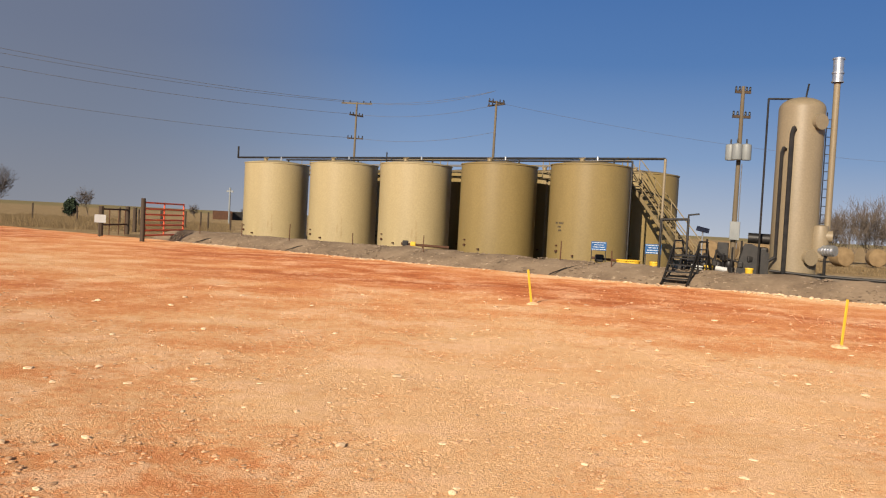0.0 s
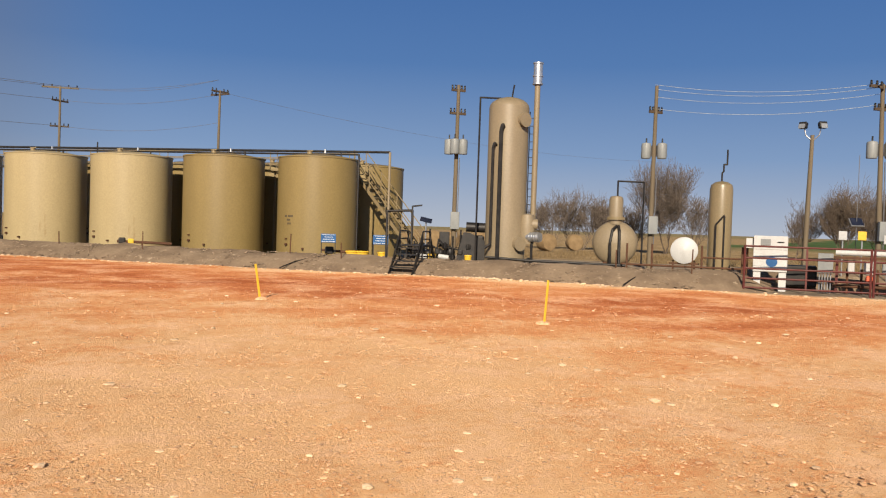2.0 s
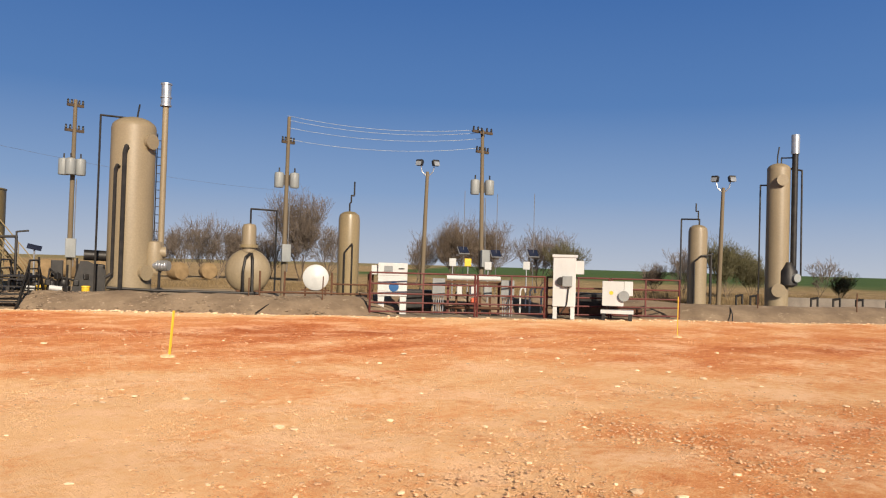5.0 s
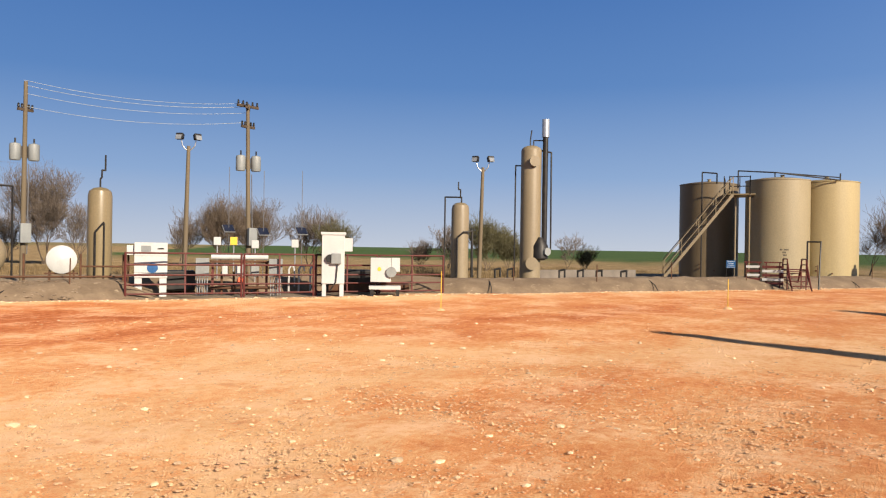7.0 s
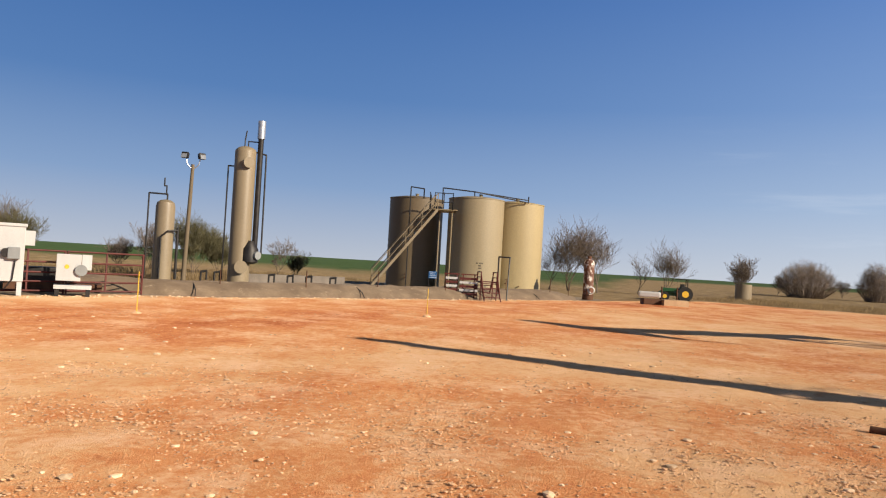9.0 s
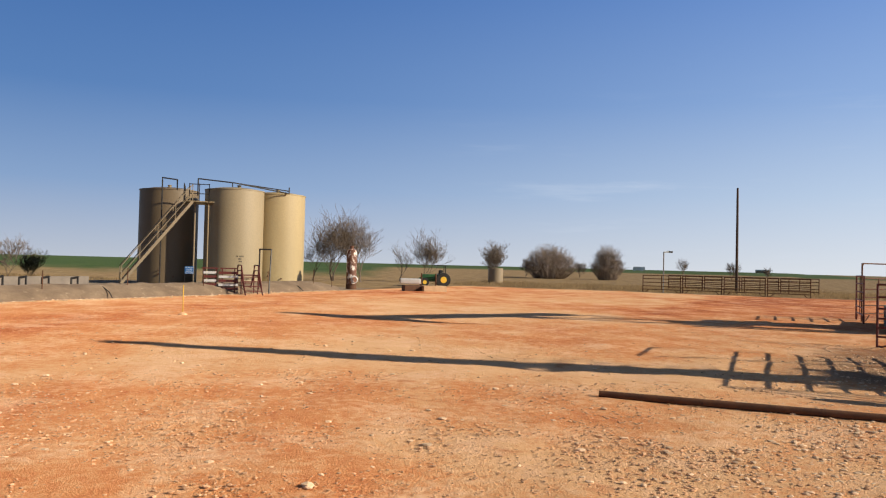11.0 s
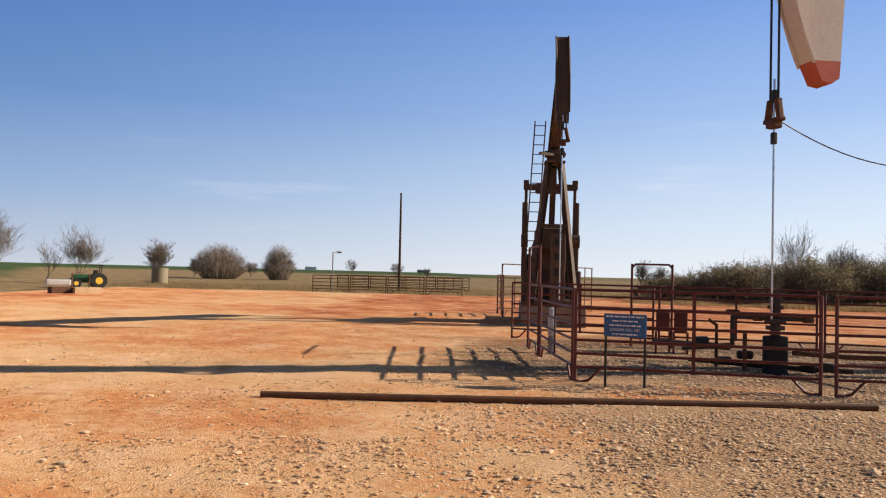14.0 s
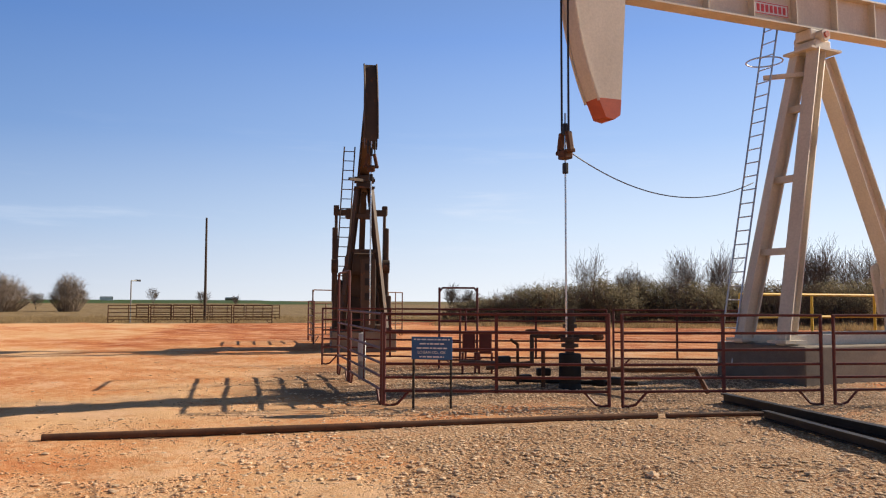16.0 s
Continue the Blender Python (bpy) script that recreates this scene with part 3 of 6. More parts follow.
part("cowl", bm, M["steel"], stack, "bright galvanised cowl", smooth=True)
bm = cyl(B(), (0.7, -0.35, 1.9), (1.2, -0.35, 1.9), 0.2, n=24)
lathe(bm, [(0.26, 1.15), (0.3, 1.4), (0.3, 2.0), (0.24, 2.25), (0.001, 2.3)], 20, (0.82, -0.3, 0))
part("firetube_housing", bm, M["vessel"], h1, smooth=True)
bm = cyl(B(), (0.85, -0.45, 1.42), (1.3, -0.75, 1.42), 0.17, n=24)
for k in range(4):
    f = k / 4
    cyl(bm, (0.95 + 0.35 * f, -0.52 - 0.23 * f, 1.42), (0.98 + 0.35 * f, -0.54 - 0.23 * f, 1.42), 0.19, n=24)
part("flame_arrestor", bm, M["steel"], h1, "finned aluminium flame arrestor", smooth=True)
pipe_run("burner_leg", [(1.0, -0.5, 1.3), (1.0, -0.5, 0.35)], 0.05, M["pipe_black"], h1)
pipe_run("header_pipe", [(-0.7, -0.72, 0.62), (0.8, -0.9, 0.55), (4.4, -1.0, 0.5)], 0.05, M["pipe_black"], h1)

# horizontal drum seen end-on, with a small dome
TB = -31.55
drum = thing("gas_scrubber_drum", "round beige steel drum with a small dome on top", "pressure vessel", at(TB, 31.5), TB)
bm = B()
prof = [(0.001, -0.42)] + [(0.86 * math.sin(radians(a)), -0.42 * math.cos(radians(a))) for a in range(15, 91, 15)] + [(0.86, 1.9), (0.7, 2.2), (0.001, 2.3)]
lathe(bm, prof, 40, m=Matrix.Translation((0, 0, 1.28)) @ Matrix.Rotation(radians(-90), 4, "X"))
part("shell", bm, M["vessel"], drum, smooth=True)
part("dome", lathe(B(), [(0.27, 2.0), (0.27, 2.95), (0.22, 3.08), (0.001, 3.12)], 28), M["vessel"], drum, smooth=True)
part("flange", lathe(B(), [(0.27, 2.18), (0.36, 2.18), (0.36, 2.3), (0.27, 2.3)], 28), M["vessel_dark"], drum, smooth=True)
pipe_run("vent_pipe", [(0.04, 0, 3.1), (0.04, 0, 3.68), (1.02, 0.1, 3.66), (1.02, 0.1, 0.4)], 0.035, M["pipe_black"], drum)
pipe_run("downcomer", [(0.05, -0.3, 1.95), (-0.1, -0.52, 1.8), (-0.18, -0.56, 1.3), (-0.16, -0.56, 0.4)], 0.055, M["pipe_black"], drum)
pipe_run("downcomer", [(0.12, -0.3, 1.95), (0.16, -0.5, 1.75), (0.18, -0.56, 0.4)], 0.055, M["pipe_black"], drum)
bm = box(B(), (-0.35, 0.3, 0.25), (0.15, 1.2, 0.6))
box(bm, (0.35, 0.3, 0.25), (0.15, 1.2, 0.6))
part("saddle", bm, M["pipe_rust"], drum)

TC = -36.25
wt = thing("fuel_tank", "white horizontal cylinder tank on a steel stand", "tank", at(TC, 31.5), TC)
bm = lathe(B(), [(0.001, -0.1), (0.4, -0.06), (0.505, 0.0), (0.505, 1.6), (0.001, 1.7)], 36, m=Matrix.Translation((0, 0, 1.1)) @ Matrix.Rotation(radians(-90), 4, "X"))
part("shell", bm, M["white"], wt, smooth=True)
for s in (-0.4, 0.4):
    for q in (0.1, 1.4):
        part("leg", box(B(), (s, q, 0.3), (0.06, 0.06, 0.75)), M["pipe_rust"], wt)
part("crossbar", box(B(), (0, 0.1, 0.6), (1.1, 0.05, 0.06)), M["pipe_rust"], wt)

TD = -38.5
v1 = thing("scrubber", "slim olive-beige vertical scrubber vessel", "pressure vessel", at(TD, 30.2), TD)
part("shell", lathe(B(), [(0.3, 0.1), (0.40, 0.5), (0.40, 3.35), (0.36, 3.52), (0.22, 3.62), (0.001, 3.66)], 40), M["vessel_dark"], v1, smooth=True)
pipe_run("vent_pipe", [(0, 0, 3.6), (0.0, 0, 3.95), (0.05, 0, 4.0), (0.05, 0, 4.25), (0.16, 0, 4.25), (0.16, 0, 4.78)], 0.03, M["pipe_black"], v1)
pipe_run("downcomer", [(0.12, -0.36, 2.42), (0.12, -0.46, 2.42), (-0.14, -0.46, 2.1), (-0.14, -0.46, 0.5)], 0.03, M["pipe_black"], v1)
pipe_run("downcomer", [(0.14, -0.44, 2.4), (0.14, -0.44, 0.5)], 0.028, M["pipe_black"], v1)

TE = -63.05
v2 = thing("scrubber", "slim beige vertical scrubber vessel with bent pipes", "pressure vessel", at(TE, 36.3), TE)
part("shell", lathe(B(), [(0.40, 0.1), (0.40, 3.5), (0.36, 3.68), (0.22, 3.78), (0.001, 3.82)], 40), M["vessel"], v2, smooth=True)
pipe_run("vent_pipe", [(-0.7, 0, 0.3), (-0.7, 0, 4.05), (0.05, 0, 4.05), (0.05, 0, 3.75)], 0.035, M["pipe_black"], v2)
pipe_run("relief_pipe", [(0, 0, 4.0), (0, 0, 4.4), (-0.1, 0, 4.4), (-0.1, 0, 4.75)], 0.03, M["pipe_black"], v2)
pipe_run("downcomer", [(0.55, -0.3, 2.5), (0.15, -0.45, 2.45), (-0.12, -0.45, 2.2), (-0.12, -0.45, 0.4)], 0.04, M["pipe_black"], v2)
pipe_run("side_pipe", [(0.55, -0.2, 0.4), (0.55, -0.2, 2.6)], 0.06, M["pipe_black"], v2)

TF = -68.1
h2 = heater_treater(at(TF, 38.4), TF, 0.49, 0.35, 6.25, M["vessel"], "slim tall beige heater treater with a black stack")
manway(h2, 0.49, -75, 5.9, 0.25, M["vessel"])
manway(h2, 0.49, -82, 1.05, 0.3, M["vessel"])
stack = part("flue", cyl(B(), (0.66, -0.1, 1.5), (0.66, -0.1, 7.15), 0.13, n=20), M["pipe_black"], h2, smooth=True)
part("cowl", cyl(B(), (0.66, -0.1, 7.1), (0.66, -0.1, 7.95), 0.18, n=24), M["steel"], stack, "bright galvanised cowl", smooth=True)
part("firetube_housing", lathe(B(), [(0.2, 1.2), (0.4, 1.3), (0.4, 1.9), (0.15, 2.3)], 20, (0.45, -0.2, 0)), M["pipe_black"], h2, smooth=True)
bm = cyl(B(), (0.62, -0.3, 1.62), (0.84, -0.55, 1.62), 0.19, n=24)
part("flame_arrestor", bm, M["grey_box"], h2, "dull grey flame arrestor", smooth=True)
pipe_run("vent_pipe", [(0.1, 0, 6.5), (0.1, 0, 6.95), (0.6, 0, 6.95)], 0.03, M["pipe_black"], h2)
pipe_run("relief_pipe", [(-0.06, 0, 6.5), (-0.06, 0, 7.0), (0.0, 0, 7.45)], 0.03, M["pipe_black"], h2)
pipe_run("side_pipe", [(-0.4, 0.1, 5.75), (-0.75, 0.1, 5.75), (-0.75, 0.1, 0.4)], 0.035, M["pipe_black"], h2)
pipe_run("side_pipe", [(0.4, 0.2, 6.5), (0.95, 0.2, 6.4), (0.98, 0.2, 1.7)], 0.04, M["pipe_black"], h2)


# ---- poles ----
def utility_pole(loc, h, lean, label, trafos=0, box_z=0, arms=(), mat="wood_pole"):
    t = thing("utility_pole", label, "utility pole", loc, 0, "wooden power poles")
    top = Vector((lean[0], lean[1], h))
    part("pole", cyl(B(), (0, 0, -0.2), top, 0.12, 0.08, n=14), M[mat], t, smooth=True)
    for z, half, rz, dark in arms:
        f = z / h
        c = (lean[0] * f, lean[1] * f, z)
        part("crossarm", box(B(), (c[0], c[1], z), (half * 2, 0.1, 0.12), rz=rz), M["wood_dark" if dark else "wood_pole"], t)
        for k in (-0.9, -0.45, 0.45, 0.9):
            dx, dy = math.cos(radians(rz)) * half * k, math.sin(radians(rz)) * half * k
            part("insulator", lathe(B(), [(0.02, 0), (0.055, 0.04), (0.04, 0.12), (0.05, 0.16), (0.001, 0.2)], 8, (c[0] + dx, c[1] + dy, z + 0.06)), M["pipe_black"], t)
    for k in range(trafos):
        a = radians(SITE - 20 - 70 * k if trafos == 3 else SITE - 10 - 160 * k)
        f = 5.5 / h
        cx, cy = lean[0] * f + 0.36 * math.cos(a), lean[1] * f + 0.36 * math.sin(a)
        b = part("transformer", lathe(B(), [(0.001, 5.15), (0.2, 5.15), (0.22, 5.2), (0.22, 5.78), (0.2, 5.84), (0.001, 5.9)], 20, (cx, cy, 0)), M["grey_box"], t, "grey can transformer", smooth=True)
        part("bushing", cyl(B(), (cx, cy, 5.85), (cx, cy, 6.08), 0.035, n=8), M["pipe_black"], b)
        part("bracket", box(B(), ((cx + lean[0] * f) / 2, (cy + lean[1] * f) / 2, 5.5), (0.16, 0.09, 0.5), rz=math.degrees(a)), M["pipe_black"], t)
    if trafos:
        part("conduit", cyl(B(), (0.13, -0.1, 1.2), (0.13 + lean[0] * 0.6, -0.1 + lean[1] * 0.6, 5.0), 0.022, n=8), M["cable"], t)
    if box_z:
        part("meter_box", box(B(), (-0.04, -0.24, box_z), (0.42, 0.2, 0.82), rz=SITE + 12, bev=0.02), M["grey_box"], t, "pale grey metal meter cabinet")
    return t


utility_pole(at(-20.1, 38), 8.45, (0.02, 0), "wooden power pole with three transformers and a meter cabinet", 3, 2.0, ((8.2, 0.35, SITE + 35, True), (7.1, 0.4, SITE + 35, True)))
utility_pole(at(-33.95, 38), 8.5, (0.05, 0), "wooden power pole with two transformers and a meter cabinet", 2, 2.08, ((7.3, 0.35, SITE + 35, True),))
utility_pole(at(-48.1, 38), 8.25, (-0.1, 0.1), "wooden power pole with crossarm and two transformers", 2, 2.1, ((8.15, 0.6, SITE + 25, True), (8.05, 0.5, SITE + 70, True), (7.2, 0.4, SITE + 30, True)))
utility_pole(at(6.65, 70), 11.75, (0.05, 0), "tall wooden power pole with double crossarms", 0, 0, ((11.65, 1.35, -6, False), (10.6, 0.75, 45, True), (8.6, 0.7, 0, True)))
utility_pole(at(-3.3, 60), 11.0, (0.1, 0), "wooden power pole with insulator crossarm", 0, 0, ((10.9, 0.7, 30, True), (10.7, 0.9, -50, True)))
utility_pole(at(-119.9, 66), 8.3, (0.05, 0.02), "slim dark bare pole beside the far pen", 0, 0, (), "wood_dark")


def flood_pole(loc, h, rz, label):
    t = thing("floodlight_pole", label, "floodlight pole", loc, rz, "floodlight poles")
    part("pole", cyl(B(), (0, 0, -0.2), (0.12, 0, h - 0.5), 0.115, 0.075, n=14), M["wood_pole"], t, smooth=True)
    for s in (-1, 1):
        pipe_run("arm", [(0.12, 0, h - 0.75), (0.12 + 0.25 * s, 0, h - 0.5), (0.12 + 0.3 * s, 0, h - 0.25)], 0.025, M["steel"], t)
        b = part("floodlight", box(B(), (0.12 + 0.36 * s, -0.05, h - 0.1), (0.32, 0.2, 0.26), rz=25 * s, rx=-20, bev=0.03), M["pipe_black"], t)
        part("lens", box(B(), (0.12 + 0.36 * s + 0.06 * s, -0.165, h - 0.14), (0.25, 0.02, 0.2), rz=25 * s, rx=-20), M["glass_lamp"], b)
    return t


flood_pole(at(-43.8, 36), 6.45, -44, "wooden pole with two floodlights")
flood_pole(at(-64.45, 38), 6.1, -64, "wooden pole with two square floodlights")


# ---- pumpjacks ----
def pumpjack(loc, rz, s, A, HP, hw, tilt, a0, a1, mat, label, feet, ladder, weights=True):
    """Beam along local +x with the rod at x = A, turning about a bearing at height HP; feet: half spread and reach of the
    front legs and reach of the back leg; ladder: foot and head as (x, y, z)."""
    t = thing("pumpjack", label, "pumpjack", loc, rz)
    turn = pose(0, 0, HP, 0, -tilt, 0)

    def moved(bm):
        bmesh.ops.transform(bm, matrix=turn, verts=bm.verts)
        return bm

    hb, fl, web = 0.46 * s, 0.2 * s, 0.012
    bm = B()
    front, back = A - hw * 0.92, -A * 0.72
    mid = (front + back) / 2
    box(bm, (mid, 0, hb), (front - back, 2 * fl, 0.04))
    box(bm, (mid, 0, -hb), (front - back, 2 * fl, 0.04))
    box(bm, (mid, 0, 0), (front - back, 2 * web, 2 * hb - 0.03))
    k = back + 0.3
    while k < front:
        for q in (-1, 1):
            box(bm, (k, q * fl * 0.5, 0), (0.025, fl * 0.92, 2 * hb - 0.04))
        k += 1.35 * s
    beam = part("walking_beam", moved(bm), mat, t)
    arc = [(A * math.cos(radians(a)), A * math.sin(radians(a))) for a in np.linspace(a0, a1, 18)]
    tip = arc[0]
    z_cut = tip[1] + 0.38 * s
    up = [p for p in arc if p[1] > z_cut]
    xf = math.sqrt(A * A - z_cut * z_cut)
    back_top = (A - hw * 0.6, arc[-1][1])
    back_mid = (A - hw, hb)
    back_low = (A - hw, -hb)
    xb_tip = tip[0] - 0.36 * s
    f = (z_cut - tip[1]) / (back_low[1] - tip[1])
    xb_cut = xb_tip + (back_low[0] - xb_tip) * f
    head = part("horsehead", moved(slab(B(), [(xf, z_cut)] + up + [back_top, back_mid, back_low, (xb_cut, z_cut)], -0.21 * s, 0.21 * s)), mat, t)
    part("horsehead_tip", moved(slab(B(), [tip, (xf, z_cut), (xb_cut, z_cut), (xb_tip, tip[1] + 0.06 * s), (tip[0] - 0.2 * s, tip[1] - 0.04)], -0.215 * s, 0.215 * s)), M["orange"] if weights else mat, t, "faded red tip" if weights else "")
    for q in (-0.225, 0.225):
        ra = A + 0.02
        bm = B()
        pts = [Vector((ra * math.cos(radians(a)), q * s, ra * math.sin(radians(a)))) for a in np.linspace(a0 + 3, a1, 18)]
        for p0, p1 in zip(pts, pts[1:]):
            cyl(bm, p0, p1, 0.03, n=5)
        part("track_edge", moved(bm), mat, head)
    zc = HP + A * math.sin(radians(tilt + a0)) - 0.72 * s
    for q in (-0.12, 0.12):
        part("bridle", cyl(B(), (A + 0.05, q * s, zc + 0.3), (A + 0.05, q * s, HP), 0.022, n=8), M["pipe_black"], t)
    bm = box(B(), (A + 0.05, 0, zc - 0.1), (0.2, 0.26 * s, 0.16), bev=0.03)
    box(bm, (A + 0.05, 0, zc - 0.03), (0.14, 0.52 * s, 0.08), bev=0.02)
    for q in (-1, 1):
        box(bm, (A + 0.05, q * 0.15 * s, zc + 0.16), (0.13, 0.1, 0.42), rx=q * 12, bev=0.03)
    part("carrier_bar", bm, M["pipe_rust"], t)
    part("rod_clamp", box(B(), (A + 0.05, 0, zc - 0.36), (0.09, 0.11, 0.22), bev=0.02), M["pipe_black"], t)
    part("rod_clamp", box(B(), (A + 0.05, 0, zc + 0.42), (0.09, 0.09, 0.25), bev=0.02), M["pipe_black"], t)
    part("polished_rod", cyl(B(), (A + 0.05, 0, 1.0), (A + 0.05, 0, zc + 0.75), 0.02, n=10), M["rod"], t, smooth=True)
    zs = HP - hb - 0.02
    bm = box(B(), (0, 0, zs - 0.14 * s), (0.62 * s, 0.44 * s, 0.26 * s), bev=0.03)
    box(bm, (0, 0, zs - 0.4 * s), (0.5 * s, 0.62 * s, 0.22 * s), bev=0.02)
    box(bm, (0, 0, zs - 0.53 * s), (1.0 * s, 0.82 * s, 0.05))
    cyl(bm, (0, -0.4 * s, zs - 0.18 * s), (0, 0.4 * s, zs - 0.18 * s), 0.14 * s, n=18)
    part("saddle_bearing", bm, mat, t)
    part("bearing_cap", cyl(B(), (0, 0.4 * s, zs - 0.18 * s), (0, 0.44 * s, zs - 0.18 * s), 0.075 * s, n=16), M["orange"] if weights else mat, t, "faded red bearing cap" if weights else "")
    top = zs - 0.55 * s

    def leg(name, p, q, w):
        p, q = Vector(p), Vector(q)
        bm, d = B(), q - p
        m = Matrix.Translation((p + q) / 2) @ d.to_track_quat("Z", "Y").to_matrix().to_4x4()
        h, f, g = w / 2 + 0.015, w / 2 - 0.015, w * 0.15
        prof = [(-h, -h), (h, -h), (h, -f), (g, -f), (g, f), (h, f), (h, h), (-h, h), (-h, f), (-g, f), (-g, -f), (-h, -f)]
        ends = [[bm.verts.new(m @ Vector((x, y, k * d.length / 2))) for x, y in prof] for k in (-1, 1)]
        bm.faces.new(ends[0][::-1])
        bm.faces.new(ends[1])
        for k in range(12):
            bm.faces.new((ends[0][k], ends[0][(k + 1) % 12], ends[1][(k + 1) % 12], ends[1][k]))
        return part(name, bm, mat, t)

    bz = 0.84 * s
    spread, reach, rear = feet
    for q in (-1, 1):
        leg("post_leg", (reach, q * spread, bz), (0.15 * s, q * 0.24 * s, top), (0.28 if weights else 0.19) * s)
        part("pedestal", box(B(), (reach, q * spread, bz + 0.03), (0.6 * s, 0.5 * s, 0.07)), mat, t)
    leg("back_leg", (-rear, 0, bz), (-0.35 * s, 0, top - 0.1 * s), (0.36 if weights else 0.2) * s)
    for g in (0.3, 0.55, 0.8):
        z, w = bz + (top - bz) * g, spread + (0.24 * s - spread) * g
        part("tie_bar", box(B(), (reach + (0.15 * s - reach) * g, 0, z), (0.14 * s, 2 * w, 0.15 * s)), mat, t)
    lo, hi = Vector(ladder[0]), Vector(ladder[1])
    side = Vector((0.0, 0.42 * s, 0))
    for k in (0, 1):
        part("ladder_rail", cyl(B(), lo + side * k, hi + side * k, 0.024, n=6), M["steel"] if weights else mat, t)
    n = int((hi - lo).length / 0.33)
    for k in range(n):
        p = lo.lerp(hi, (k + 0.5) / n)
        part("ladder_rung", cyl(B(), p, p + side, 0.016, n=6), M["steel"] if weights else mat, t)
    p = lo.lerp(hi, 0.83)
    part("ladder_bracket", box(B(), ((p.x + 0.2) / 2, (p.y + side.y) / 2, p.z), (abs(p.x) + 0.3, 0.1, 0.1), rz=math.degrees(math.atan2(p.y, p.x))), mat, t)
    tail = turn @ Vector((back + 0.2, 0, -hb - 0.25 * s))
    bm = box(B(), (tail.x, 0, tail.z), (0.3 * s, 2.3 * s, 0.26 * s), bev=0.02)
    box(bm, (tail.x, 0, tail.z - 0.06 * s), (0.34 * s, 1.35 * s, 0.44 * s), bev=0.08)
    slab(bm, [(tail.x - 0.1, tail.z - 0.1), (tail.x + 0.1, tail.z - 0.1), (tail.x + 0.1, tail.z + 0.45 * s), (tail.x - 0.1, tail.z + 0.45 * s)], -0.25 * s, 0.25 * s)
    part("equalizer", bm, mat, t)
    zw = 2.4 * s
    for q in (-1, 1):
        part("pitman_arm", cyl(B(), (tail.x, q * 1.06 * s, tail.z), (back + 0.1, q * 1.06 * s, zw), 0.07 * s, n=10), mat, t)
        part("end_bearing", box(B(), (tail.x, q * 1.06 * s, tail.z + 0.1 * s), (0.26 * s, 0.24 * s, 0.42 * s), bev=0.03), mat, t)
        c = part("crank", box(B(), (back + 0.8, q * 0.86 * s, 2.25 * s), (1.9 * s, 0.16 * s, 0.42 * s), ry=12, bev=0.05), mat, t)
        part("counterweight", box(B(), (back + 1.3, q * 0.92 * s, 2.1 * s), (0.95 * s, 0.34 * s, 1.5 * s), ry=12, bev=0.18 * s), mat, c)
    part("gearbox", box(B(), (back + 1.1, 0, 2.75 * s), (1.7 * s, 1.55 * s, 1.5 * s), bev=0.2), mat, t)
    part("gearbox_stand", box(B(), (back + 1.1, 0, 1.4 * s), (1.7 * s, 1.2 * s, 1.4 * s), bev=0.03), mat, t)
    for q in (-0.6, 0.6):
        part("skid_beam", box(B(), (-A * 0.4, q * s, bz + 0.04), (A * 1.35, 0.24 * s, 0.26 * s)), mat, t)
    part("concrete_base", box(B(), (-A * 0.42, 0, bz / 2 - 0.1), (A * 1.4, 2.5 * s, bz + 0.1), bev=0.03), M["concrete"], t, "weathered concrete footing")
    return t


j1 = pumpjack((6.5, -19.65, 0), math.degrees(math.atan2(0.929, 0.371)), 1.0, 6.96, 8.65, 1.3, -1.5, -26, 6, M["jack_cream"],
              "cream painted steel pumpjack with a red-tipped horsehead", (0.6, 1.75, 3.4), ((1.95, -1.2, 0.3), (0.6, -0.85, 8.5)))
gx, gy, _ = at(-131.35, 24.0)
fx, fy, _ = at(-130.85, 28.1)
j2 = pumpjack((fx, fy, 0), math.degrees(math.atan2(gy - fy, gx - fx)), 0.87, 4.1, 6.55, 1.0, 19, -21, 21, M["jack_dark"],
              "dark brown weathered pumpjack seen from its front", (0.75, 0.5, 2.6), ((0.6, -1.05, 0.4), (0.5, -0.72, 7.05)), False)
col = part("front_column", box(B(), (0.95, 0.12, 1.75), (0.3, 0.5, 2.7), bev=0.02), M["jack_dark"], j2)
# thin black plates paint the dark shade of openings onto the solid column
for k in range(4):
    part("hole_plate", box(B(), (1.1, 0.12, 1.35 + 0.5 * k), (0.02, 0.24, 0.24)), M["pipe_black"], col)
part("gear_cover", box(B(), (-0.6, 0, 3.0), (1.2, 1.25, 0.8), bev=0.14), M["jack_dark"], j2)
for q in (-0.98, 0.86):
    part("counterweight_arm", box(B(), (-0.9, q, 3.0), (0.3, 0.2, 2.7), bev=0.04), M["jack_dark"], j2)
    part("crank_pin", cyl(B(), (-0.75, q - 0.12, 2.95), (-0.75, q + 0.12, 2.95), 0.24, n=18), M["jack_dark"], j2, smooth=True)
for q in (-0.8, 0.8):
    part("side_cabinet", box(B(), (-1.2, q, 1.1), (1.2, 0.5, 1.6), bev=0.05), M["jack_dark"], j2)
# name plate, hand ring, guard rail and lifting hook of the near pumpjack
pl = pose(6.5, -19.65, 8.65, 0, 0, math.degrees(math.atan2(0.929, 0.371))) @ pose(0, 0, 0, 0, 1.5, 0)
plate = part("name_plate", box(B(), (1.35, 0.03, -0.12), (1.1, 0.012, 0.3)), M["ink_white"], j1, "white name plate with red bars")
plate.matrix_basis = pose(0, 0, 8.65, 0, 1.5, 0)
bm = B()
for z in (0.01, -0.25):
    box(bm, (1.35, 0.04, z), (1.06, 0.008, 0.016))
